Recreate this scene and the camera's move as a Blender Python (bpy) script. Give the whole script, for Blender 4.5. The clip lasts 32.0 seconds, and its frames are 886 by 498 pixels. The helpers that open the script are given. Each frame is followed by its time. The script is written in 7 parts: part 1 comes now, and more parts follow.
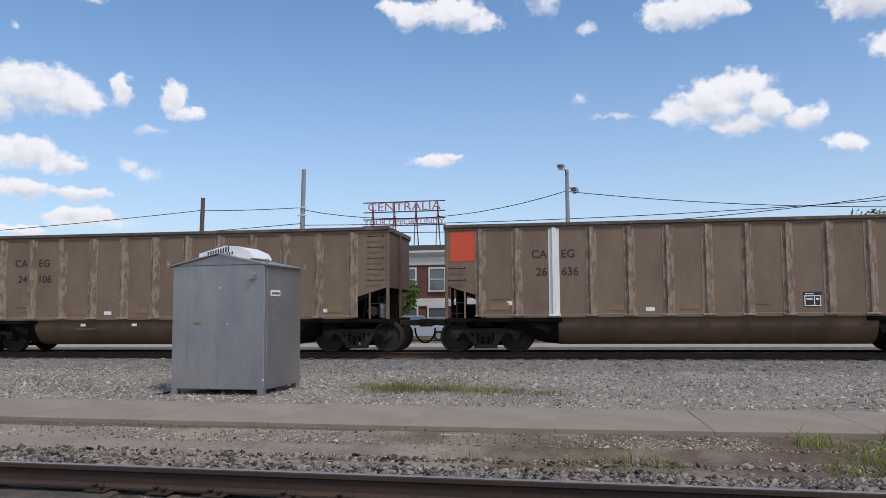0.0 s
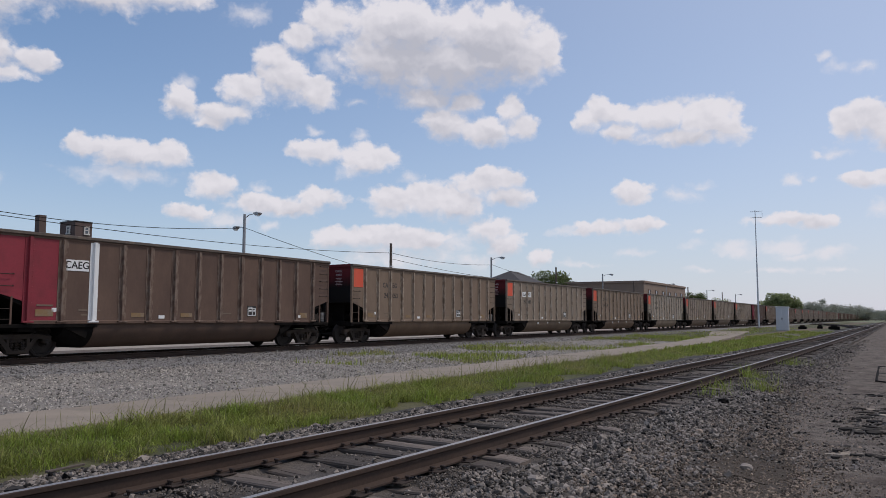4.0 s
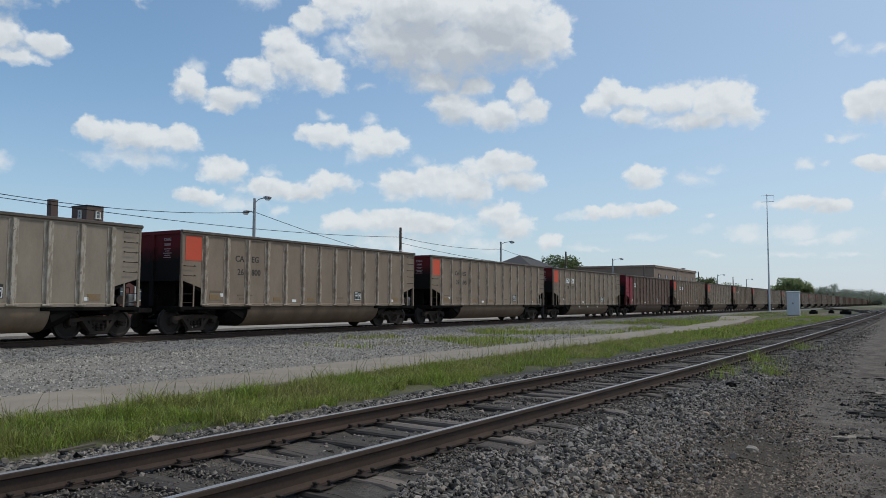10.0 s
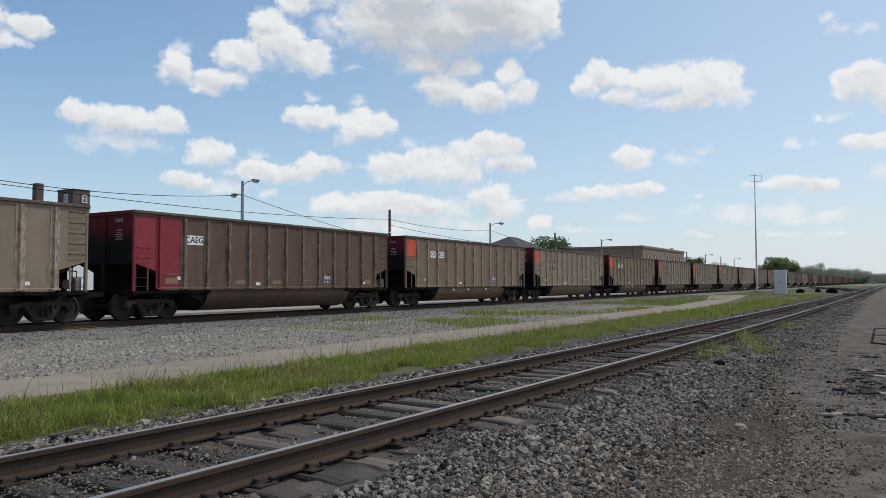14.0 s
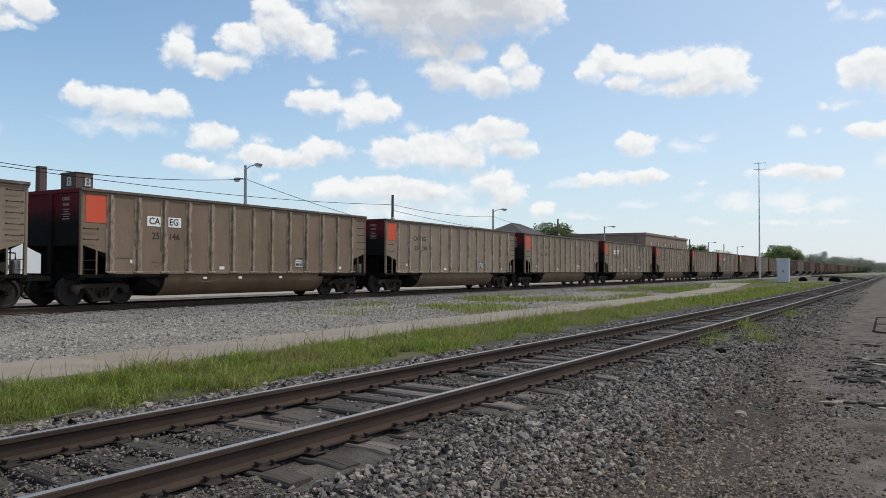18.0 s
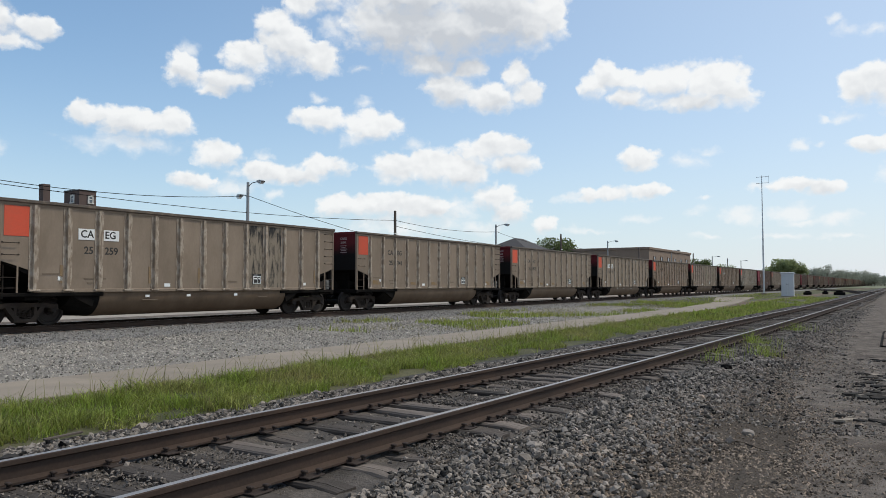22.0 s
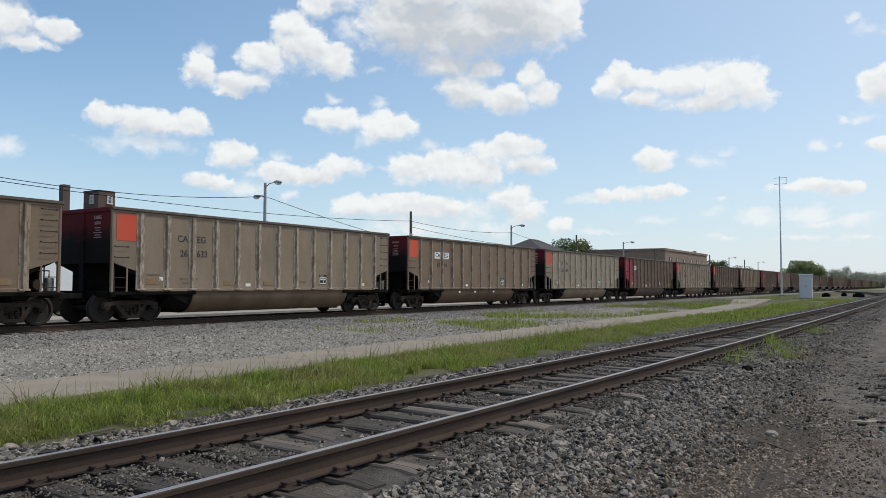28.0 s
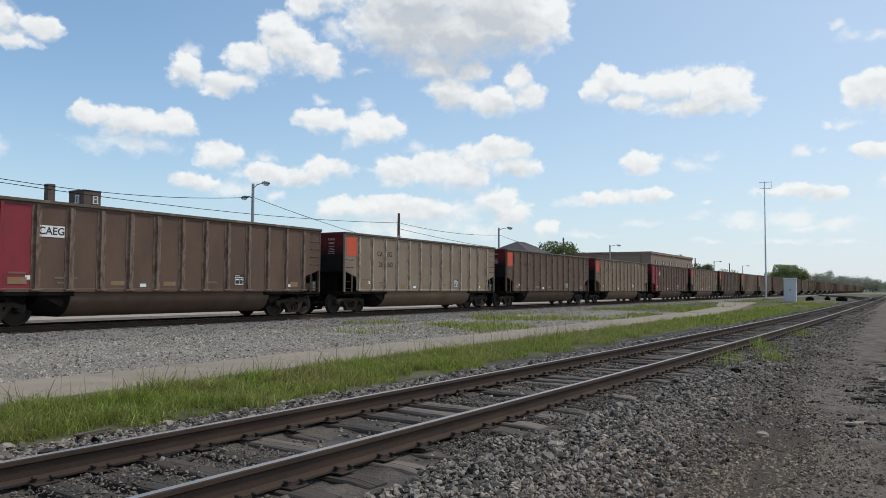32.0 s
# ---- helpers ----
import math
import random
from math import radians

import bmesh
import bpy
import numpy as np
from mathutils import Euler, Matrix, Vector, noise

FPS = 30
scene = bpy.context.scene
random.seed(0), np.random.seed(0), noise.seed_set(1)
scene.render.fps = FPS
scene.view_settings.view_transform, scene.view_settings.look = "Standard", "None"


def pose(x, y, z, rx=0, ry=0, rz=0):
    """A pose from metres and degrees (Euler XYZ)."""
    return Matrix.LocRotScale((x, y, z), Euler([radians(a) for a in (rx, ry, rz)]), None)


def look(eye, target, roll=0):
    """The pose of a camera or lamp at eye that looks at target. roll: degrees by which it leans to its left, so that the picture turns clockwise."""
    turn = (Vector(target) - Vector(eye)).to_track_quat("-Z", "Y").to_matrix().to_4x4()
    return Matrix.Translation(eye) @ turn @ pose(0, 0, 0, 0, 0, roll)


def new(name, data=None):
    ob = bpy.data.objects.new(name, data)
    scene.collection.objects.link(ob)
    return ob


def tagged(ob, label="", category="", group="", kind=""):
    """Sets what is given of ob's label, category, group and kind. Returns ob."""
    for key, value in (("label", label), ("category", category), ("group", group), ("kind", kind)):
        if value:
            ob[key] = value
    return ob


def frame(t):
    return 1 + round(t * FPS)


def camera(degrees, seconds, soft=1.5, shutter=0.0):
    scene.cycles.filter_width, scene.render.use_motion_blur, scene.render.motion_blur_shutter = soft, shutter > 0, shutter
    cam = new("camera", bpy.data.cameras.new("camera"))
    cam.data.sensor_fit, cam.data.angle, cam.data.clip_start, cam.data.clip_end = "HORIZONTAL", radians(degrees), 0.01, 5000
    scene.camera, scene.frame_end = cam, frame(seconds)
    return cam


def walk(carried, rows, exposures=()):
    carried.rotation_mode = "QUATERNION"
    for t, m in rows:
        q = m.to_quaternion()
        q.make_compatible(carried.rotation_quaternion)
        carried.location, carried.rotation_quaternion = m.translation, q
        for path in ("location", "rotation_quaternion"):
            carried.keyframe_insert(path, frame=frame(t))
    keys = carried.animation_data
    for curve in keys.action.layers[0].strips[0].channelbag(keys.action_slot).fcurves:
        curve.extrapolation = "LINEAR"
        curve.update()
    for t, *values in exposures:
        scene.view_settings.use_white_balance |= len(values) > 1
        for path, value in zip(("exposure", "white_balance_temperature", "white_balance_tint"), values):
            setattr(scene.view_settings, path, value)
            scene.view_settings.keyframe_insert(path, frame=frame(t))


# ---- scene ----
cam = camera(60.59, 32.0, soft=0.8)
PATH = [
    (0.0, pose(0.000, 0.000, 1.210, 94.68, 0.42, 8.88)),
    (0.5, pose(0.000, 0.000, 1.210, 94.61, -0.36, -8.53)),
    (1.0, pose(-0.027, 0.023, 1.209, 94.06, -0.51, -22.85)),
    (1.5, pose(0.012, 0.031, 1.222, 94.30, -1.04, -32.14)),
    (2.0, pose(0.103, 0.066, 1.209, 94.56, -0.81, -41.02)),
    (2.5, pose(0.027, 0.136, 1.226, 93.55, -0.58, -47.28)),
    (3.0, pose(-0.041, 0.090, 1.230, 93.51, -0.25, -52.28)),
    (3.5, pose(-0.020, 0.050, 1.230, 94.28, -0.31, -56.54)),
    (4.0, pose(-0.006, 0.028, 1.231, 95.15, -0.16, -59.20)),
    (4.5, pose(-0.012, 0.007, 1.224, 94.11, 0.05, -59.83)),
    (6.5, pose(-0.011, -0.006, 1.224, 93.98, 0.14, -60.13)),
    (7.0, pose(-0.017, -0.023, 1.215, 94.32, 0.20, -60.24)),
    (7.5, pose(-0.007, -0.013, 1.215, 94.31, 0.18, -60.53)),
    (8.0, pose(-0.007, -0.008, 1.220, 94.35, 0.14, -60.90)),
    (8.5, pose(-0.008, -0.006, 1.215, 94.41, 0.11, -61.01)),
    (9.0, pose(-0.009, -0.007, 1.215, 94.38, 0.06, -60.89)),
    (9.5, pose(-0.010, -0.008, 1.215, 94.25, -0.06, -59.77)),
    (10.0, pose(-0.004, -0.010, 1.212, 93.97, -0.24, -58.46)),
    (10.5, pose(-0.009, -0.008, 1.217, 93.69, -0.21, -58.47)),
    (11.0, pose(-0.002, -0.006, 1.209, 93.59, -0.25, -58.62)),
    (11.5, pose(0.001, 0.001, 1.207, 93.43, -0.26, -58.71)),
    (12.0, pose(0.008, 0.013, 1.210, 93.20, -0.31, -59.16)),
    (12.5, pose(0.006, 0.009, 1.208, 93.04, -0.15, -59.37)),
    (13.0, pose(-0.003, 0.007, 1.209, 92.90, -0.08, -59.31)),
    (13.5, pose(0.003, 0.002, 1.210, 92.74, 0.10, -59.23)),
    (14.0, pose(0.000, -0.001, 1.208, 92.60, 0.20, -59.24)),
    (14.5, pose(0.010, 0.004, 1.211, 92.48, 0.20, -59.17)),
    (16.5, pose(0.005, 0.005, 1.211, 91.84, -0.06, -59.14)),
    (17.0, pose(-0.005, -0.004, 1.214, 91.71, -0.23, -59.07)),
    (17.5, pose(0.010, 0.007, 1.209, 91.61, -0.32, -59.10)),
    (18.0, pose(0.003, -0.002, 1.208, 91.52, -0.22, -59.05)),
    (18.5, pose(0.001, 0.003, 1.210, 91.41, -0.25, -59.03)),
    (19.0, pose(-0.006, 0.001, 1.211, 91.32, -0.23, -59.00)),
    (19.5, pose(0.001, 0.013, 1.207, 91.24, -0.20, -58.91)),
    (20.0, pose(-0.036, 0.034, 1.206, 91.18, -0.26, -58.73)),
    (20.5, pose(-0.041, 0.052, 1.212, 91.32, -0.21, -58.49)),
    (21.0, pose(0.065, 0.034, 1.221, 91.72, 0.04, -58.44)),
    (21.5, pose(0.168, 0.025, 1.221, 92.32, 0.01, -58.73)),
    (22.0, pose(0.145, 0.037, 1.220, 92.69, 0.08, -58.80)),
    (22.5, pose(0.039, 0.088, 1.211, 92.82, 0.43, -58.86)),
    (23.0, pose(-0.033, 0.104, 1.209, 92.63, -0.14, -58.84)),
    (23.5, pose(-0.022, 0.082, 1.215, 92.56, -0.02, -58.69)),
    (24.0, pose(0.011, 0.071, 1.209, 92.52, 0.06, -58.71)),
    (24.5, pose(-0.004, 0.052, 1.214, 92.47, 0.26, -58.79)),
    (25.0, pose(-0.001, 0.051, 1.207, 92.42, 0.20, -58.83)),
    (25.5, pose(-0.009, 0.046, 1.211, 92.13, 0.12, -58.60)),
    (27.5, pose(0.007, 0.075, 1.218, 92.45, 0.08, -57.91)),
    (28.0, pose(0.005, 0.079, 1.219, 92.74, -0.10, -57.71)),
    (28.5, pose(-0.001, 0.073, 1.220, 92.86, -0.11, -57.64)),
    (29.0, pose(0.006, 0.089, 1.216, 92.89, -0.15, -57.61)),
    (29.5, pose(-0.003, 0.074, 1.214, 92.90, -0.11, -57.54)),
    (30.0, pose(0.004, 0.080, 1.208, 92.86, 0.01, -57.37)),
    (30.5, pose(-0.003, 0.090, 1.207, 92.79, -0.01, -57.21)),
    (31.0, pose(-0.034, 0.120, 1.210, 92.74, -0.17, -57.59)),
    (31.5, pose(-0.069, 0.145, 1.223, 92.75, -0.20, -58.03)),
    (32.0, pose(-0.116, 0.131, 1.215, 92.90, -0.38, -58.73)),
]
walk(cam, PATH, exposures=[(0.0, -0.12, 6250, 12), (2.0, -0.1, 6400, 12), (3.0, -0.12, 6450, 12), (4.0, -0.41, 6380, 15), (7.0, -0.38, 6250, 5), (10.0, -0.38, 6150, 4), (13.0, -0.26, 6380, 6), (19.0, -0.08, 6470, 6), (32.0, -0.11, 6420, 5)])

# ---- world, sun ----
SUN_AZ, SUN_EL = 134.0, 56.0        # compass from +Y towards +X, and height, in degrees
world = bpy.data.worlds.new("summer_sky")
scene.world = world
world.use_nodes = True
wt = world.node_tree
wt.nodes.clear()


def wmath(op, a, b=None, c=None, clamp=False):
    n = wt.nodes.new("ShaderNodeMath")
    n.operation, n.use_clamp = op, clamp
    for i, v in enumerate((a, b, c)):
        if v is None:
            continue
        if isinstance(v, (int, float)):
            n.inputs[i].default_value = v
        else:
            wt.links.new(v, n.inputs[i])
    return n.outputs[0]


direction = wt.nodes.new("ShaderNodeTexCoord").outputs["Generated"]
axes = wt.nodes.new("ShaderNodeSeparateXYZ")
wt.links.new(direction, axes.inputs[0])
az = wmath("MULTIPLY", wmath("ARCTAN2", axes.outputs[0], axes.outputs[1]), 57.29578)
el = wmath("MULTIPLY", wmath("ARCSINE", axes.outputs[2]), 57.29578)
heading = wt.nodes.new("ShaderNodeCombineXYZ")
wt.links.new(az, heading.inputs[0])
wt.links.new(el, heading.inputs[1])


def wnoise(scale, detail, rough, stretch=(1, 1, 1), shift=(0, 0, 0)):
    m = wt.nodes.new("ShaderNodeVectorMath")
    m.operation = "MULTIPLY_ADD"
    m.inputs[1].default_value = stretch
    m.inputs[2].default_value = shift
    wt.links.new(heading.outputs[0], m.inputs[0])
    n = wt.nodes.new("ShaderNodeTexNoise")
    n.inputs["Scale"].default_value, n.inputs["Detail"].default_value, n.inputs["Roughness"].default_value = scale, detail, rough
    wt.links.new(m.outputs[0], n.inputs["Vector"])
    return n.outputs["Fac"]


def wwarp(source, scale, detail, amount):
    """Bends headings by a noise, so that heaps get lumpy outlines."""
    n = wt.nodes.new("ShaderNodeTexNoise")
    n.inputs["Scale"].default_value, n.inputs["Detail"].default_value, n.inputs["Roughness"].default_value = scale, detail, 0.55
    wt.links.new(heading.outputs[0], n.inputs["Vector"])
    m = wt.nodes.new("ShaderNodeVectorMath")
    m.operation = "MULTIPLY_ADD"
    wt.links.new(n.outputs["Color"], m.inputs[0])
    m.inputs[1].default_value = (amount, amount * 0.7, 0)
    m.inputs[2].default_value = (-amount / 2, -amount * 0.35, 0)
    p = wt.nodes.new("ShaderNodeVectorMath")
    p.operation = "ADD"
    wt.links.new(source, p.inputs[0])
    wt.links.new(m.outputs[0], p.inputs[1])
    return p.outputs[0]


bent = wwarp(wwarp(heading.outputs[0], 0.35, 2, 1.8), 1.3, 4, 1.1)


class Field:
    near = None
    veil = None
    low = None
    grey = None


def cumulus(a, e, w, h, g, thin=0.0):
    """One heap of cloud: compass, height, half width and half height in degrees, how grey its underside is, and how thin it is."""
    lengths = []
    for w2, h2, e2 in ((w, h, e), (w * 1.05, h, e - 0.6 * h)):
        v = wt.nodes.new("ShaderNodeVectorMath")
        v.operation = "MULTIPLY_ADD"
        wt.links.new(bent, v.inputs[0])
        v.inputs[1].default_value = (1 / w2, 1 / h2, 0)
        v.inputs[2].default_value = (-a / w2, -e2 / h2, 0)
        n = wt.nodes.new("ShaderNodeVectorMath")
        n.operation = "LENGTH"
        wt.links.new(v.outputs[0], n.inputs[0])
        lengths.append(n.outputs["Value"])
    if thin:
        faint = wmath("ADD", lengths[0], 0.6 * thin - 0.15)
        Field.veil = faint if Field.veil is None else wmath("SMOOTH_MIN", Field.veil, faint, 0.12)
        return
    near = lengths[0]
    low = wmath("SUBTRACT", 1.0, lengths[1])
    heart = wmath("MULTIPLY", low, g + 0.05)
    Field.near = near if Field.near is None else wmath("SMOOTH_MIN", Field.near, near, 0.28)
    Field.low = low if Field.low is None else wmath("MAXIMUM", Field.low, low)
    Field.grey = heart if Field.grey is None else wmath("MAXIMUM", Field.grey, heart)


cumulus(33.6, 11.6, 1.40, 0.90, 0.10)
cumulus(36.6, 11.3, 3.67, 1.15, 0.20)
cumulus(39.1, 11.5, 1.52, 1.09, 0.10)
cumulus(36.1, 9.8, 3.82, 0.77, 0.30, 0.30)
cumulus(49.5, 12.3, 2.09, 0.97, 0.15)
cumulus(49.5, 13.9, 0.92, 0.48, 0.10, 0.55)
cumulus(52.8, 13.5, 0.93, 0.65, 0.10, 0.55)
cumulus(53.7, 11.8, 2.34, 1.32, 0.15)
cumulus(52.4, 11.0, 1.69, 0.91, 0.20, 0.35)
cumulus(39.8, 15.1, 1.53, 1.14, 0.15)
cumulus(40.2, 16.4, 0.85, 0.68, 0.10, 0.30)
cumulus(42.9, 14.7, 2.38, 0.85, 0.20)
cumulus(41.9, 14.1, 1.18, 0.54, 0.20)
cumulus(44.1, 16.4, 1.81, 1.35, 0.10)
cumulus(46.9, 17.4, 2.47, 1.93, 0.15)
cumulus(46.1, 18.8, 1.84, 1.14, 0.10)
cumulus(49.4, 16.5, 1.67, 1.37, 0.15)
cumulus(50.7, 18.7, 1.26, 1.16, 0.20, 0.25)
cumulus(55.4, 19.3, 4.71, 2.90, 0.80)
cumulus(59.7, 18.9, 5.15, 2.72, 0.85)
cumulus(65.7, 18.8, 2.34, 1.93, 0.30)
cumulus(63.1, 19.7, 4.92, 2.31, 0.75)
cumulus(67.4, 19.2, 1.10, 1.53, 0.10)
cumulus(58.0, 16.6, 3.01, 1.19, 0.60)
cumulus(59.3, 14.6, 2.15, 1.54, 0.40)
cumulus(62.3, 13.9, 2.57, 1.30, 0.30)
cumulus(64.4, 15.5, 1.19, 1.28, 0.05)
cumulus(65.2, 14.1, 1.53, 1.13, 0.10)
cumulus(61.0, 16.0, 1.72, 0.96, 0.20)
cumulus(52.4, 15.9, 0.85, 0.40, 0.10, 0.50)
cumulus(70.3, 14.5, 1.32, 1.35, 0.10)
cumulus(72.3, 14.8, 1.63, 0.87, 0.10)
cumulus(72.7, 13.4, 1.62, 0.87, 0.20)
cumulus(75.3, 14.5, 2.38, 1.48, 0.10)
cumulus(78.6, 14.2, 2.29, 1.68, 0.10)
cumulus(80.2, 13.3, 1.42, 1.37, 0.10)
cumulus(77.1, 13.0, 3.49, 0.86, 0.30)
cumulus(55.4, 8.8, 2.35, 1.17, 0.15)
cumulus(58.0, 9.0, 2.14, 1.47, 0.15)
cumulus(60.1, 8.6, 2.48, 1.39, 0.20)
cumulus(56.7, 10.4, 1.07, 0.58, 0.10, 0.40)
cumulus(62.3, 10.2, 2.14, 1.17, 0.10)
cumulus(64.2, 10.4, 1.36, 1.04, 0.10)
cumulus(64.0, 9.0, 2.34, 0.84, 0.20)
cumulus(61.4, 10.0, 1.07, 1.00, 0.10)
cumulus(42.2, 9.4, 2.16, 1.04, 0.10)
cumulus(45.4, 9.3, 1.01, 0.49, 0.10, 0.35)
cumulus(45.4, 8.3, 2.63, 0.90, 0.25)
cumulus(49.9, 8.7, 2.09, 1.04, 0.10)
cumulus(47.9, 8.0, 2.47, 0.74, 0.30)
cumulus(40.7, 7.3, 1.74, 0.80, 0.15)
cumulus(43.0, 7.0, 2.37, 0.73, 0.30, 0.30)
cumulus(51.2, 6.0, 2.10, 0.92, 0.15)
cumulus(54.6, 6.0, 3.82, 1.06, 0.20)
cumulus(57.6, 5.8, 2.56, 1.06, 0.15)
cumulus(55.4, 4.5, 5.10, 1.06, 0.20, 0.25)
cumulus(46.2, 6.7, 1.02, 0.50, 0.10, 0.50)
cumulus(62.7, 6.5, 1.92, 1.18, 0.10)
cumulus(64.0, 5.4, 1.70, 1.06, 0.15)
cumulus(59.7, 5.6, 2.14, 1.27, 0.10, 0.30)
cumulus(66.5, 4.5, 1.05, 0.76, 0.15)
cumulus(61.4, 4.3, 2.99, 0.85, 0.10, 0.40)
cumulus(70.7, 6.6, 2.05, 0.66, 0.15)
cumulus(73.9, 6.8, 1.80, 0.57, 0.15)
cumulus(68.2, 6.4, 1.25, 0.42, 0.10, 0.50)
cumulus(73.3, 9.1, 1.61, 0.81, 0.10)
cumulus(76.9, 8.9, 1.75, 0.72, 0.10, 0.45)
cumulus(78.2, 9.5, 1.15, 0.55, 0.10, 0.55)
cumulus(84.1, 9.5, 0.77, 0.34, 0.10, 0.40)
cumulus(85.5, 9.6, 1.03, 0.37, 0.10, 0.65)
cumulus(83.8, 6.9, 1.94, 0.62, 0.15)
cumulus(85.5, 6.6, 1.72, 0.57, 0.15)
cumulus(81.6, 6.8, 1.10, 0.39, 0.10, 0.50)
cumulus(80.5, 4.8, 1.48, 0.55, 0.10, 0.10)
cumulus(83.4, 4.9, 1.60, 0.54, 0.10, 0.10)
cumulus(86.5, 4.4, 1.52, 0.53, 0.10, 0.10)
cumulus(84.4, 4.3, 2.09, 0.38, 0.10, 0.45)
cumulus(73.5, 4.8, 1.80, 0.49, 0.10, 0.35)
cumulus(69.9, 4.1, 2.06, 0.42, 0.10, 0.45)
cumulus(77.8, 6.2, 0.96, 0.24, 0.10, 0.50)
cumulus(77.5, 5.2, 1.16, 0.56, 0.10, 0.60)
cumulus(77.8, 3.4, 1.15, 0.32, 0.10, 0.50)
cumulus(83.0, 3.3, 2.14, 0.31, 0.10, 0.50)
cumulus(86.8, 3.2, 1.67, 0.30, 0.10, 0.50)
cumulus(87.9, 12.9, 1.32, 1.29, 0.15)
cumulus(89.2, 13.3, 1.29, 1.42, 0.15)
cumulus(86.9, 11.2, 1.01, 0.44, 0.10, 0.35)
cumulus(85.9, 11.1, 0.85, 0.30, 0.10, 0.50)
cumulus(90.2, 12.3, 1.26, 1.41, 0.15)
cumulus(88.5, 9.2, 1.30, 0.66, 0.15)
cumulus(90.1, 9.3, 1.26, 0.65, 0.15)
cumulus(89.2, 7.2, 0.96, 0.73, 0.10, 0.35)
cumulus(87.3, 16.9, 1.34, 0.70, 0.10, 0.70)
cumulus(86.3, 17.5, 0.68, 0.42, 0.10, 0.60)
cumulus(88.6, 16.5, 0.98, 0.52, 0.10, 0.70)
cumulus(27.2, 9.2, 2.03, 0.74, 0.10, 0.35)
cumulus(21.6, 20.2, 3.12, 1.86, 0.40)
cumulus(26.4, 20.8, 4.92, 2.28, 0.50)
cumulus(32.7, 21.9, 6.00, 1.54, 0.40)
cumulus(37.9, 22.4, 3.94, 1.16, 0.20)
cumulus(23.7, 16.8, 2.39, 1.40, 0.30)
cumulus(26.5, 16.9, 3.47, 1.58, 0.30)
cumulus(30.3, 16.8, 1.60, 0.88, 0.05)
cumulus(28.2, 15.8, 2.07, 0.60, 0.20)
cumulus(44.5, 21.6, 1.66, 0.78, 0.10, 0.20)
cumulus(50.1, 21.5, 2.35, 1.74, 0.10)
cumulus(56.4, 21.3, 6.11, 2.27, 0.70)
cumulus(62.3, 21.0, 4.57, 2.20, 0.70)
cumulus(66.7, 19.6, 1.50, 2.08, 0.20)
cumulus(48.4, 20.3, 1.64, 1.10, 0.10)
cumulus(70.9, 15.0, 1.31, 1.36, 0.15)
cumulus(11.4, 14.7, 3.33, 1.70, 0.15)
cumulus(13.1, 15.4, 2.45, 1.21, 0.10)
cumulus(14.8, 14.0, 1.78, 1.43, 0.15)
cumulus(17.0, 12.9, 1.63, 0.83, 0.15)
cumulus(9.4, 14.1, 2.25, 0.89, 0.15)
cumulus(13.1, 12.9, 2.52, 0.82, 0.30)
cumulus(18.2, 13.5, 0.60, 0.75, 0.10, 0.45)
cumulus(19.6, 10.9, 1.29, 0.71, 0.10)
cumulus(1.6, 15.5, 1.13, 0.42, 0.10, 0.35)
cumulus(4.1, 14.2, 2.34, 0.27, 0.10, 0.65)
cumulus(9.6, 20.9, 3.52, 1.26, 0.30)
cumulus(12.1, 20.7, 1.60, 0.92, 0.10)
cumulus(7.9, 21.1, 1.64, 0.94, 0.15)
cumulus(-37.6, 14.8, 3.01, 1.89, 0.30)
cumulus(-35.2, 14.5, 2.03, 1.41, 0.30)
cumulus(-32.2, 15.4, 0.81, 1.21, 0.10)
cumulus(-38.6, 15.0, 1.97, 1.44, 0.10)
cumulus(-40.2, 13.7, 1.91, 1.42, 0.15)
cumulus(-28.6, 15.3, 1.00, 1.09, 0.10)
cumulus(-27.8, 14.2, 1.48, 0.63, 0.15)
cumulus(-30.3, 12.9, 1.05, 0.47, 0.10, 0.35)
cumulus(-37.8, 10.7, 2.32, 1.11, 0.20)
cumulus(-35.8, 10.1, 1.89, 0.83, 0.20)
cumulus(-40.1, 10.5, 1.58, 1.27, 0.15)
cumulus(-38.1, 8.4, 1.97, 0.74, 0.20)
cumulus(-34.7, 8.2, 1.75, 0.57, 0.20)
cumulus(-31.3, 10.2, 1.03, 0.66, 0.10, 0.30)
cumulus(-30.2, 9.7, 1.05, 0.51, 0.10, 0.35)
cumulus(-34.6, 6.6, 2.27, 0.85, 0.15)
cumulus(-32.5, 6.3, 1.80, 0.51, 0.10, 0.35)
cumulus(-38.3, 5.4, 1.95, 0.37, 0.15)
cumulus(-9.4, 11.3, 1.95, 0.59, 0.15)
cumulus(-8.3, 11.6, 0.87, 0.42, 0.15)
cumulus(-11.5, 21.9, 2.19, 1.05, 0.15)
cumulus(-8.0, 21.9, 3.07, 1.17, 0.15)
cumulus(-5.8, 21.1, 1.66, 0.75, 0.15)
cumulus(-1.0, 22.4, 1.73, 0.84, 0.10, 0.20)
cumulus(2.4, 20.3, 1.05, 0.47, 0.10, 0.45)
cumulus(-38.6, 18.7, 0.33, 0.28, 0.10, 0.40)
cumulus(-34.0, 21.1, 1.08, 0.29, 0.10, 0.40)

# more of the same sky behind and above the camera
for _i in range(26):
    _a = 110 + random.random() * 200
    cumulus(_a if _a < 180 else _a - 360, 5 + random.random() ** 1.3 * 45, 4 + random.random() * 7, 2 + random.random() * 3, 0.25)

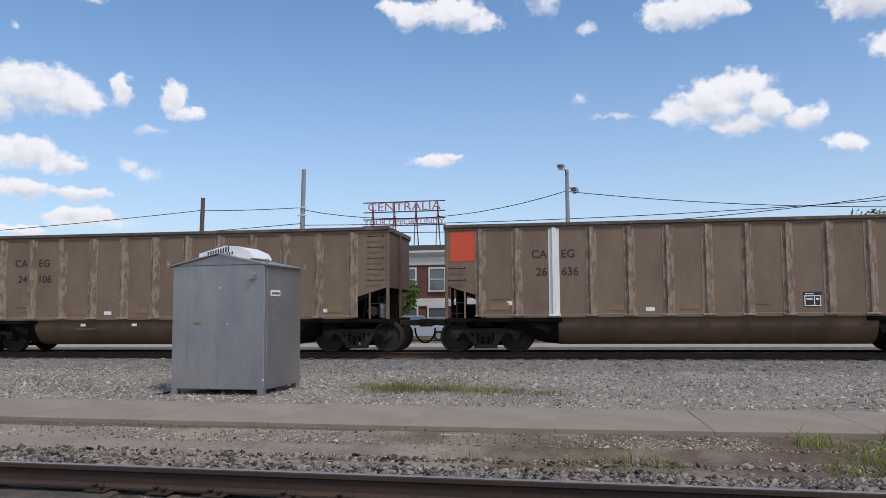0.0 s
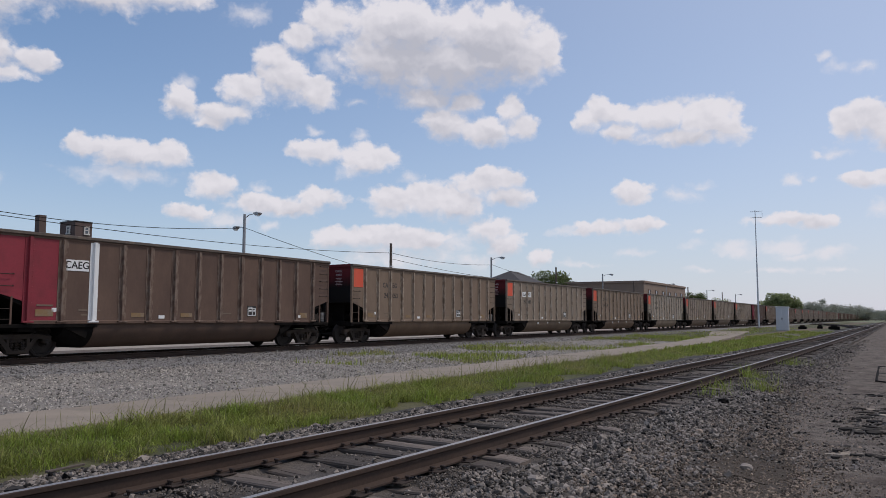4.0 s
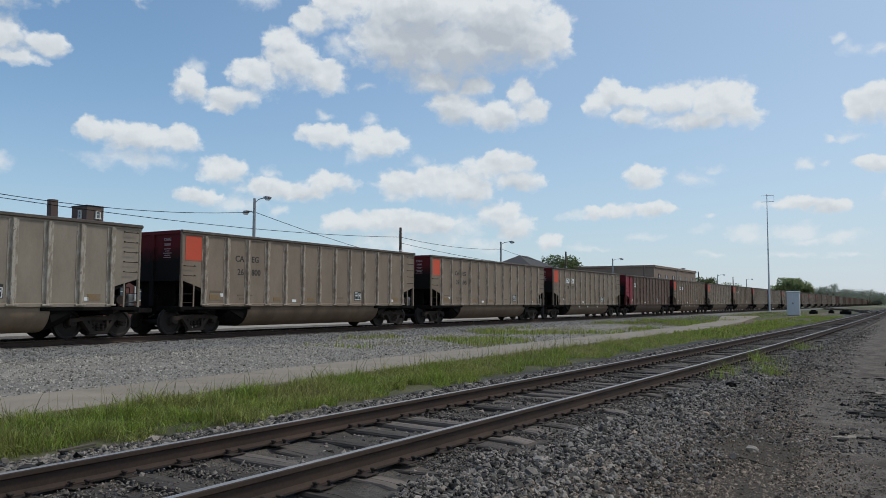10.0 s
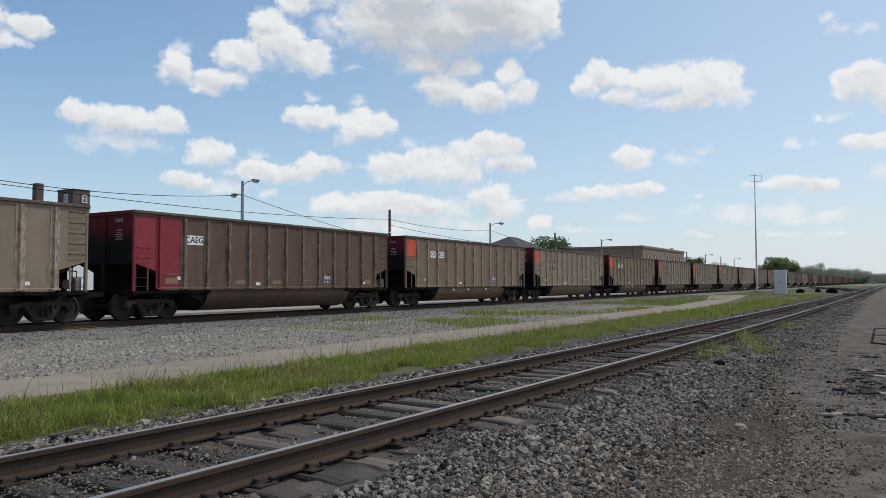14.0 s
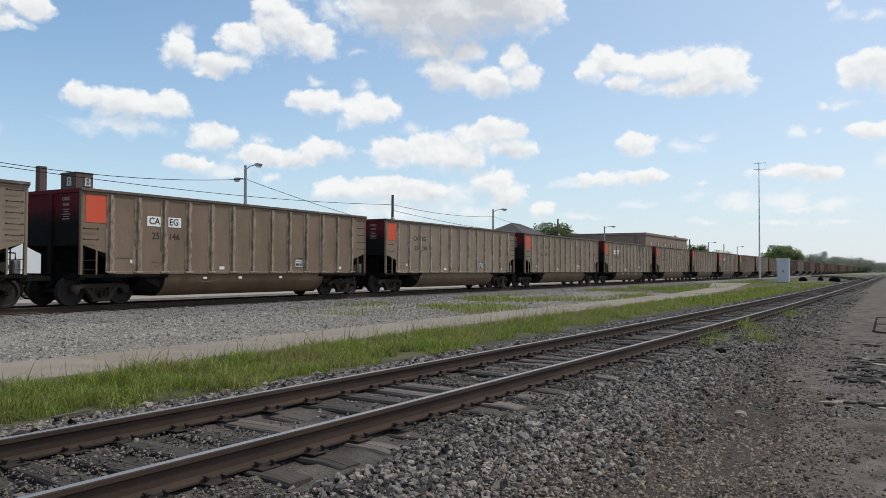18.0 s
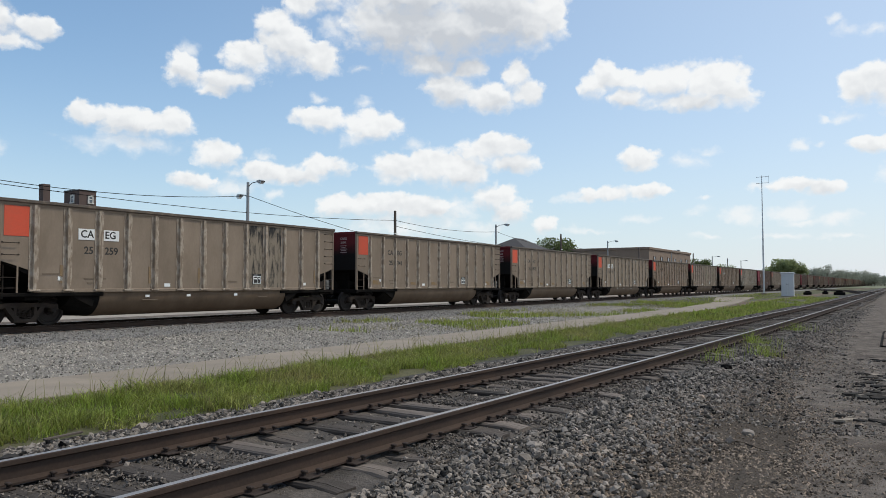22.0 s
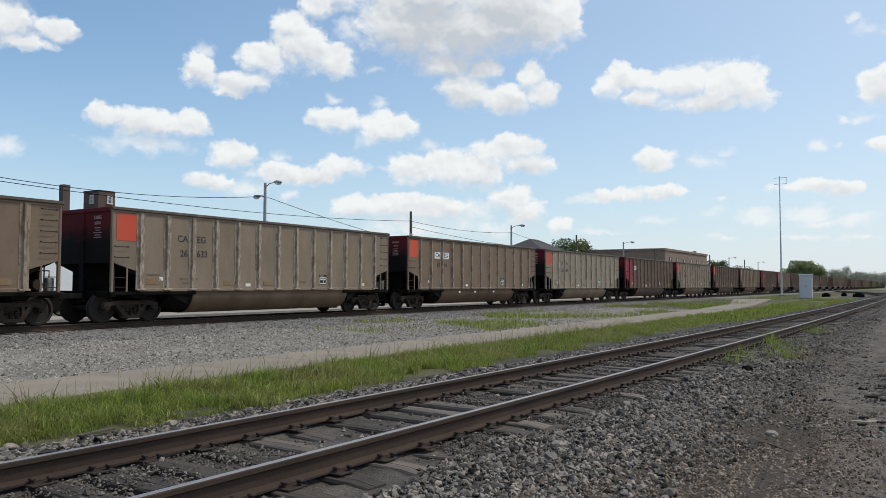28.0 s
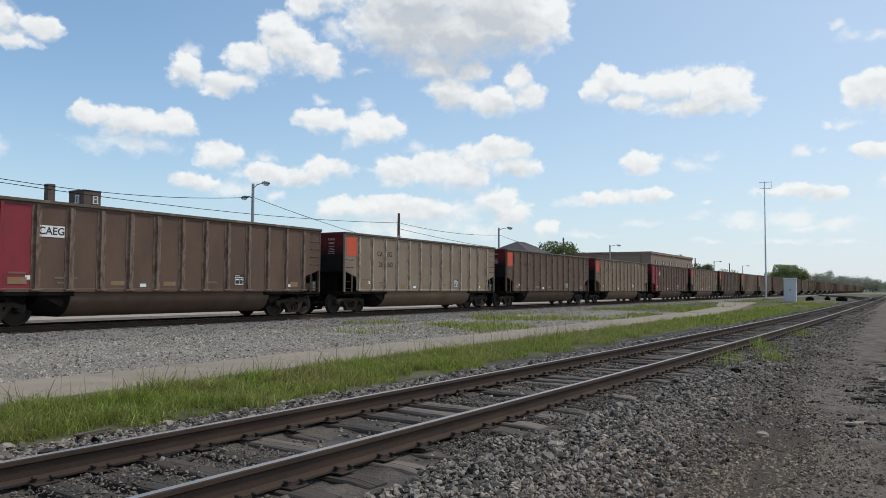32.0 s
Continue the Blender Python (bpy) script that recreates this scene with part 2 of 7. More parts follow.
def wbillow(scale, shift=(0, 0, 0)):
    """Rounded bumps, as on the heads of cumulus."""
    m = wt.nodes.new("ShaderNodeVectorMath")
    m.operation = "MULTIPLY_ADD"
    m.inputs[1].default_value = (1, 1.2, 1)
    m.inputs[2].default_value = shift
    wt.links.new(bent, m.inputs[0])
    n = wt.nodes.new("ShaderNodeTexVoronoi")
    n.feature = "SMOOTH_F1"
    n.inputs["Scale"].default_value, n.inputs["Detail"].default_value, n.inputs["Roughness"].default_value = scale, 2.0, 0.55
    n.inputs["Smoothness"].default_value = 0.6
    wt.links.new(m.outputs[0], n.inputs["Vector"])
    return n.outputs["Distance"]


fbm = wnoise(0.42, 7, 0.56, (1, 1.35, 1))
soft = wnoise(0.30, 3, 0.45, (1, 1.35, 1))
soft_above = wnoise(0.30, 3, 0.45, (1, 1.35, 1), (0.2, 0.5, 0))
puff = wnoise(1.5, 6, 0.6, (1, 1.25, 1))
bumps, bumps_above = wbillow(0.75), wbillow(0.75, (0.2, 0.45, 0))
lowness = wmath("MAXIMUM", Field.low, 0.0)
ragged = wmath("ADD", wmath("MULTIPLY", wmath("SUBTRACT", fbm, 0.5), 1.15), wmath("MULTIPLY", wmath("SUBTRACT", puff, 0.5), 0.75))
ragged = wmath("ADD", ragged, wmath("MULTIPLY", wmath("SUBTRACT", 0.55, bumps), 0.7))
body_of_cloud = wmath("ADD", wmath("MULTIPLY", wmath("SUBTRACT", 1.0, Field.near), 1.9), wmath("ADD", ragged, 0.17))
body_of_veil = wmath("ADD", wmath("MULTIPLY", wmath("SUBTRACT", 1.0, Field.veil), 1.3), wmath("ADD", wmath("MULTIPLY", ragged, 1.1), 0.20))


def wsmooth(value, low, high):
    r = wt.nodes.new("ShaderNodeMapRange")
    r.interpolation_type = "SMOOTHSTEP"
    r.inputs["From Min"].default_value = low
    if isinstance(high, (int, float)):
        r.inputs["From Max"].default_value = high
    else:
        wt.links.new(high, r.inputs["From Max"])
    wt.links.new(value, r.inputs["Value"])
    return r.outputs["Result"]


# heads are crisp, undersides fray out
cover = wsmooth(body_of_cloud, -0.30, wmath("MULTIPLY_ADD", lowness, 0.95, 0.50))
cover = wmath("MAXIMUM", cover, wmath("MULTIPLY", wsmooth(body_of_veil, -0.35, 1.25), 0.75))
relief = wmath("ADD", wmath("MULTIPLY", wmath("SUBTRACT", soft_above, soft), 1.8), wmath("MULTIPLY", wmath("SUBTRACT", bumps, bumps_above), 0.24))
shade = wmath("ADD", wmath("MULTIPLY", wmath("ADD", Field.grey, wmath("MULTIPLY", lowness, 0.18)), 1.35), relief)
shade = wmath("ADD", wmath("ADD", shade, 0.04), wmath("MULTIPLY", wmath("SUBTRACT", puff, 0.5), 0.16), clamp=True)
cloud_colour = wt.nodes.new("ShaderNodeMix")
cloud_colour.data_type = "RGBA"
wt.links.new(shade, cloud_colour.inputs["Factor"])
cloud_colour.inputs["A"].default_value = (1.0, 0.985, 1.0, 1)
cloud_colour.inputs["B"].default_value = (0.63, 0.645, 0.70, 1)
sky = wt.nodes.new("ShaderNodeTexSky")
sky.sky_type, sky.sun_disc = "NISHITA", False
sky.sun_elevation, sky.sun_rotation = radians(SUN_EL), radians(SUN_AZ)
sky.air_density, sky.dust_density, sky.ozone_density = 1.0, 0.7, 2.5
blue = wt.nodes.new("ShaderNodeVectorMath")
blue.operation = "MULTIPLY"
blue.inputs[1].default_value = (0.099, 0.140, 0.157)
wt.links.new(sky.outputs[0], blue.inputs[0])
# thin summer haze that whitens the sky towards the horizon
haze_amount = wmath("MULTIPLY", wmath("POWER", wmath("SUBTRACT", 1.0, wmath("ABSOLUTE", axes.outputs[2]), clamp=True), 5.0), 0.78)
sunward = wt.nodes.new("ShaderNodeVectorMath")
sunward.operation = "DOT_PRODUCT"
wt.links.new(direction, sunward.inputs[0])
sunward.inputs[1].default_value = (math.sin(radians(SUN_AZ)) * math.cos(radians(SUN_EL)), math.cos(radians(SUN_AZ)) * math.cos(radians(SUN_EL)), math.sin(radians(SUN_EL)))
haze_amount = wmath("ADD", haze_amount, wmath("MULTIPLY", wmath("POWER", wmath("MAXIMUM", sunward.outputs["Value"], 0.0), 1.6), 0.75), clamp=True)
hazed = wt.nodes.new("ShaderNodeMix")
hazed.data_type = "RGBA"
wt.links.new(haze_amount, hazed.inputs["Factor"])
wt.links.new(blue.outputs[0], hazed.inputs["A"])
hazed.inputs["B"].default_value = (0.855, 0.86, 0.925, 1)
mixed = wt.nodes.new("ShaderNodeMix")
mixed.data_type = "RGBA"
wt.links.new(wmath("MULTIPLY", cover, 0.97), mixed.inputs["Factor"])
wt.links.new(hazed.outputs["Result"], mixed.inputs["A"])
wt.links.new(cloud_colour.outputs["Result"], mixed.inputs["B"])
background = wt.nodes.new("ShaderNodeBackground")
background.inputs["Strength"].default_value = 1.0
wt.links.new(mixed.outputs["Result"], background.inputs["Color"])
wt.links.new(background.outputs[0], wt.nodes.new("ShaderNodeOutputWorld").inputs[0])

sun = new("sun", bpy.data.lights.new("sun", "SUN"))
sun.data.energy, sun.data.angle, sun.data.color = 2.2, radians(7), (1.0, 0.91, 0.79)
_s = (math.sin(radians(SUN_AZ)) * math.cos(radians(SUN_EL)), math.cos(radians(SUN_AZ)) * math.cos(radians(SUN_EL)), math.sin(radians(SUN_EL)))
sun.matrix_world = look([60 * c for c in _s], (0, 0, 0))


# ---- materials ----
def material(name, colour, rough=0.8, metal=0.0, vary=0.25, scale=3.0, fine=40.0, bump=0.3, depth=0.01, tint=None, tint_at=0.55, tint_soft=0.15,
             tint_scale=1.2, stretch=(1, 1, 1), spread=0.0, island=0.0, coords="Object", spec=0.4, glow=0.0, shuffle=False, lean=0.0):
    """A surface with colour that varies at two scales, an optional second colour in patches, relief, and a spread from object to object."""
    m = bpy.data.materials.new(name)
    m.use_nodes = True
    t = m.node_tree
    p = t.nodes["Principled BSDF"]
    co = t.nodes.new("ShaderNodeTexCoord").outputs[coords]
    if shuffle:
        far = t.nodes.new("ShaderNodeVectorMath")
        far.operation = "MULTIPLY_ADD"
        far.inputs[1].default_value = (91, 57, 33)
        t.links.new(t.nodes.new("ShaderNodeObjectInfo").outputs["Random"], far.inputs[0])
        t.links.new(co, far.inputs[2])
        co = far.outputs[0]
    if stretch != (1, 1, 1):
        mp = t.nodes.new("ShaderNodeVectorMath")
        mp.operation = "MULTIPLY"
        mp.inputs[1].default_value = stretch
        t.links.new(co, mp.inputs[0])
        co = mp.outputs[0]

    def tex(s, d=5.0, r=0.6):
        n = t.nodes.new("ShaderNodeTexNoise")
        n.inputs["Scale"].default_value, n.inputs["Detail"].default_value, n.inputs["Roughness"].default_value = s, d, r
        t.links.new(co, n.inputs["Vector"])
        return n.outputs["Fac"]

    def calc(op, a, b):
        n = t.nodes.new("ShaderNodeMath")
        n.operation = op
        for i, v in enumerate((a, b)):
            if isinstance(v, (int, float)):
                n.inputs[i].default_value = v
            else:
                t.links.new(v, n.inputs[i])
        return n.outputs[0]

    big, small = tex(scale), tex(fine, 3.0)
    value = calc("ADD", calc("MULTIPLY", calc("SUBTRACT", big, 0.5), vary * 2.2), calc("MULTIPLY", calc("SUBTRACT", small, 0.5), vary * 1.6))
    if spread:
        value = calc("ADD", value, calc("MULTIPLY", calc("SUBTRACT", t.nodes.new("ShaderNodeObjectInfo").outputs["Random"], 0.5), spread))
    if island:
        value = calc("ADD", value, calc("MULTIPLY", calc("SUBTRACT", t.nodes.new("ShaderNodeNewGeometry").outputs["Random Per Island"], 0.5), island))
    value = calc("ADD", value, 1.0)
    base = t.nodes.new("ShaderNodeMix")
    base.data_type = "RGBA"
    base.inputs["A"].default_value = (*colour, 1)
    base.inputs["B"].default_value = (*(tint or colour), 1)
    if tint:
        mr = t.nodes.new("ShaderNodeMapRange")
        mr.inputs["From Min"].default_value, mr.inputs["From Max"].default_value = tint_at - tint_soft, tint_at + tint_soft
        patches = tex(tint_scale, 6.0, 0.65)
        if lean:
            along = t.nodes.new("ShaderNodeSeparateXYZ")
            t.links.new(co, along.inputs[0])
            patches = calc("ADD", patches, calc("MULTIPLY", along.outputs[0], lean))
        t.links.new(patches, mr.inputs["Value"])
        t.links.new(mr.outputs["Result"], base.inputs["Factor"])
    else:
        base.inputs["Factor"].default_value = 0
    sc = t.nodes.new("ShaderNodeVectorMath")
    sc.operation = "SCALE"
    t.links.new(base.outputs["Result"], sc.inputs[0])
    t.links.new(value, sc.inputs["Scale"])
    t.links.new(sc.outputs[0], p.inputs["Base Color"])
    t.links.new(calc("ADD", calc("MULTIPLY", calc("SUBTRACT", big, 0.5), 0.3), rough), p.inputs["Roughness"])
    p.inputs["Metallic"].default_value = metal
    p.inputs["Specular IOR Level"].default_value = spec
    if glow:
        thin = t.nodes.new("ShaderNodeBsdfTranslucent")
        t.links.new(sc.outputs[0], thin.inputs["Color"])
        both = t.nodes.new("ShaderNodeMixShader")
        both.inputs[0].default_value = glow
        t.links.new(p.outputs[0], both.inputs[1])
        t.links.new(thin.outputs[0], both.inputs[2])
        t.links.new(both.outputs[0], t.nodes["Material Output"].inputs["Surface"])
    if bump:
        b = t.nodes.new("ShaderNodeBump")
        b.inputs["Strength"].default_value, b.inputs["Distance"].default_value = bump, depth
        t.links.new(small, b.inputs["Height"])
        t.links.new(b.outputs[0], p.inputs["Normal"])
    return m


# grey ballast bed, darkened: the shade in the gaps between stones is painted in
BALLAST = material("gap_shaded_ballast", (0.060, 0.054, 0.048), 0.9, vary=0.4, scale=1.1, fine=22, bump=0.9, depth=0.05, tint=(0.042, 0.037, 0.032), tint_scale=0.5)
STONE = material("ballast_stone", (0.167, 0.143, 0.121), 0.85, spec=0.3, vary=0.4, scale=8, fine=60, bump=0.5, depth=0.005, island=1.9)
PEBBLE = material("brown_pebble", (0.208, 0.160, 0.120), 0.9, vary=0.3, scale=8, fine=60, bump=0.4, depth=0.003, island=1.6)
DIRT = material("dark_gravelly_dirt", (0.090, 0.070, 0.054), 0.97, spec=0.15, vary=0.6, scale=1.2, fine=30, bump=1.0, depth=0.03, tint=(0.062, 0.053, 0.045), tint_scale=0.45, tint_at=0.52)
ASPHALT = material("worn_asphalt", (0.162, 0.138, 0.119), 0.97, spec=0.1, vary=0.7, scale=3.5, fine=55, bump=1.0, depth=0.02, tint=(0.092, 0.075, 0.062), tint_scale=1.9, tint_at=0.56, tint_soft=0.12)
FRESH = material("asphalt_patch", (0.046, 0.040, 0.035), 0.98, spec=0.1, vary=0.6, scale=1.5, fine=45, bump=1.0, depth=0.012)
GRAVEL = material("pale_gravel", (0.265, 0.237, 0.202), 0.95, vary=0.4, scale=0.8, fine=14, bump=1.0, depth=0.05, tint=(0.22, 0.197, 0.17), tint_scale=0.35, tint_at=0.5, tint_soft=0.1)
BLUE_BALLAST = material("blue_grey_ballast", (0.205, 0.195, 0.183), 0.95, vary=0.35, scale=1.0, fine=18, bump=1.0, depth=0.05)
SOIL = material("brown_soil", (0.128, 0.091, 0.064), 0.95, spec=0.2, vary=0.5, scale=1.5, fine=25, bump=0.9, depth=0.02, tint=(0.19, 0.152, 0.118), tint_scale=0.5)
PALE_SOIL = material("stony_soil", (0.270, 0.222, 0.18), 0.95, spec=0.2, vary=0.45, scale=1.2, fine=20, bump=0.9, depth=0.02, tint=(0.132, 0.095, 0.068), tint_scale=0.9, tint_at=0.46, tint_soft=0.13, lean=0.045)
# green turf, darkened: shade between the blades is put into its colour
TURF = material("gap_shaded_turf", (0.060, 0.062, 0.026), 0.95, vary=0.5, scale=0.6, fine=14, bump=0.8, depth=0.04, tint=(0.12, 0.11, 0.055), tint_scale=0.4)
CONCRETE = material("weathered_concrete", (0.295, 0.245, 0.190), 0.9, vary=0.2, scale=0.7, fine=45, bump=0.25, depth=0.004, tint=(0.225, 0.187, 0.146), tint_scale=0.9, spread=0.08)
PALE_LOT = material("pale_concrete_lot", (0.34, 0.295, 0.245), 0.9, vary=0.2, scale=0.4, fine=10, bump=0.2, depth=0.01)
CRIB = material("dusty_crib_dirt", (0.118, 0.100, 0.085), 0.95, vary=0.5, scale=2.5, fine=30, bump=0.9, depth=0.03, tint=(0.040, 0.034, 0.030), tint_scale=1.6, tint_at=0.55)
FIELD = material("far_ground", (0.19, 0.19, 0.13), 0.95, vary=0.3, scale=0.05, fine=1.0, bump=0.2, tint=(0.12, 0.15, 0.06), tint_scale=0.02)
RAIL = material("rusty_rail_steel", (0.054, 0.037, 0.029), 0.85, 0.05, spec=0.25, vary=0.35, scale=2, fine=40, bump=0.3, depth=0.003, tint=(0.070, 0.045, 0.033), tint_scale=1.2)
RAILHEAD = material("worn_railhead", (0.40, 0.36, 0.33), 0.42, 0.7, vary=0.2, scale=2, fine=60, bump=0.1, depth=0.001)
TIE = material("grey_weathered_tie", (0.136, 0.110, 0.092), 0.95, vary=0.5, scale=2.5, fine=30, bump=0.7, depth=0.012, stretch=(1.8, 0.14, 1), spread=1.5, tint=(0.060, 0.050, 0.043), tint_scale=2.6, tint_at=0.54)
SPIKE = material("rusted_iron", (0.05, 0.036, 0.03), 0.85, 0.3, vary=0.4, scale=6, fine=60, bump=0.3)
BLADE = material("grass_blade", (0.240, 0.308, 0.050), 0.6, glow=0.42, vary=0.3, scale=0.7, fine=8, bump=0, island=1.1, tint=(0.33, 0.30, 0.10), tint_scale=0.8, tint_at=0.55)
# black steel, set darker still: the shade under the cars is in this colour
BLACK = material("near_black_steel", (0.0075, 0.0068, 0.0062), 0.95, 0.0, spec=0.1, vary=0.5, scale=2.5, fine=18, bump=0.2, tint=(0.013, 0.0105, 0.009), tint_scale=1.5)
TRUCKMAT = material("dusty_cast_steel", (0.036, 0.028, 0.023), 0.9, 0.0, spec=0.25, vary=0.4, scale=3, fine=30, bump=0.3, tint=(0.062, 0.046, 0.036), tint_scale=2)
WHEEL = material("brown_wheel_steel", (0.030, 0.024, 0.021), 0.75, 0.2, vary=0.35, scale=5, fine=40, bump=0.2)
VALVE = material("pale_grey_valve", (0.30, 0.29, 0.27), 0.7, vary=0.3, scale=6, bump=0.1, tint=(0.12, 0.10, 0.08), tint_scale=5)


def car_paint(name, colour, dirt, at=0.52):
    return material(name, colour, 0.70, 0.0, spec=0.35, vary=0.13, scale=0.8, fine=14, bump=0.08, depth=0.006, tint=dirt, tint_scale=0.9, tint_at=at, tint_soft=0.2,
                    stretch=(1.25, 1.25, 0.6), spread=0.09, shuffle=True)


def rib_paint(paint, name, worn):
    """The paint of a car's ribs, rubbed bare in short upright streaks."""
    m = paint.copy()
    m.name = name
    t = m.node_tree
    p = t.nodes["Principled BSDF"]
    src = p.inputs["Base Color"].links[0].from_socket
    co = t.nodes.new("ShaderNodeTexCoord").outputs["Object"]
    sc = t.nodes.new("ShaderNodeVectorMath")
    sc.operation = "MULTIPLY"
    sc.inputs[1].default_value = (9, 6, 3.2)
    t.links.new(co, sc.inputs[0])
    off = t.nodes.new("ShaderNodeVectorMath")
    off.operation = "ADD"
    t.links.new(sc.outputs[0], off.inputs[0])
    far = t.nodes.new("ShaderNodeMath")
    far.operation = "MULTIPLY"
    far.inputs[1].default_value = 90
    t.links.new(t.nodes.new("ShaderNodeObjectInfo").outputs["Random"], far.inputs[0])
    t.links.new(far.outputs[0], off.inputs[1])
    n = t.nodes.new("ShaderNodeTexNoise")
    n.inputs["Scale"].default_value, n.inputs["Detail"].default_value = 1.0, 5
    t.links.new(off.outputs[0], n.inputs["Vector"])
    last = src
    for low, high, colour in ((0.42, 0.58, worn), (0.64, 0.72, (0.115, 0.062, 0.036)), (0.70, 0.74, [1.5 * c for c in worn])):
        r = t.nodes.new("ShaderNodeMapRange")
        r.inputs["From Min"].default_value, r.inputs["From Max"].default_value = low, high
        t.links.new(n.outputs["Fac"], r.inputs["Value"])
        mix = t.nodes.new("ShaderNodeMix")
        mix.data_type = "RGBA"
        mix.inputs["B"].default_value = (*colour, 1)
        t.links.new(r.outputs["Result"], mix.inputs["Factor"])
        t.links.new(last, mix.inputs["A"])
        last = mix.outputs["Result"]
    t.links.new(last, p.inputs["Base Color"])
    return m


TAUPE = car_paint("dusty_taupe_paint", (0.228, 0.163, 0.114), (0.166, 0.115, 0.079))
SILVER = car_paint("dull_aluminium", (0.272, 0.210, 0.156), (0.196, 0.147, 0.105))
BROWN = car_paint("brown_grimy_paint", (0.142, 0.088, 0.062), (0.092, 0.056, 0.042))
PALE = car_paint("pale_aluminium", (0.315, 0.26, 0.20), (0.23, 0.185, 0.138))
RIB_PAINT = {p.name: rib_paint(p, n, w) for p, n, w in ((TAUPE, "worn_taupe_rib", (0.34, 0.27, 0.205)), (SILVER, "worn_silver_rib", (0.41, 0.34, 0.27)),
             (BROWN, "worn_brown_rib", (0.20, 0.145, 0.11)), (PALE, "worn_pale_rib", (0.44, 0.385, 0.315)))}
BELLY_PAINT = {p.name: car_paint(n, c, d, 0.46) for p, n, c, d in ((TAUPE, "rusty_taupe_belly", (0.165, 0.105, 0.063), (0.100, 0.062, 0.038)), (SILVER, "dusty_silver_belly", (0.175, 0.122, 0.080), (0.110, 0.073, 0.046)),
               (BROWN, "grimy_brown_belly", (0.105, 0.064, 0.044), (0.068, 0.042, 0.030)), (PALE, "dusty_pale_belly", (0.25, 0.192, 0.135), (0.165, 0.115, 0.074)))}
CHORD = material("sooty_top_chord", (0.085, 0.066, 0.052), 0.75, vary=0.4, scale=1.5, fine=12, bump=0.1, tint=(0.165, 0.125, 0.092), tint_scale=2.2, tint_at=0.6, tint_soft=0.06, shuffle=True)
ORANGE = material("faded_orange_paint", (0.66, 0.088, 0.040), 0.6, vary=0.12, scale=1.2, fine=20, bump=0.08, tint=(0.50, 0.10, 0.05), spread=0.2)
RED = material("dark_red_paint", (0.27, 0.028, 0.042), 0.6, vary=0.2, scale=1.2, fine=20, bump=0.08, tint=(0.16, 0.024, 0.03), spread=0.15)
WHITE = material("white_paint", (0.80, 0.80, 0.78), 0.6, vary=0.08, scale=3, bump=0.05)
INK = material("black_lettering", (0.035, 0.033, 0.03), 0.7, vary=0.2, scale=6, bump=0)
GHOST = material("faded_lettering", (0.165, 0.125, 0.090), 0.8, vary=0.3, scale=12, bump=0)
END_WHITE = material("sooty_white_lettering", (0.40, 0.30, 0.29), 0.7, vary=0.3, scale=6, bump=0)
YELLOW = material("faded_yellow_patch", (0.285, 0.172, 0.065), 0.8, vary=0.4, scale=5, bump=0.05, tint=(0.215, 0.160, 0.108), tint_scale=5, tint_at=0.48)


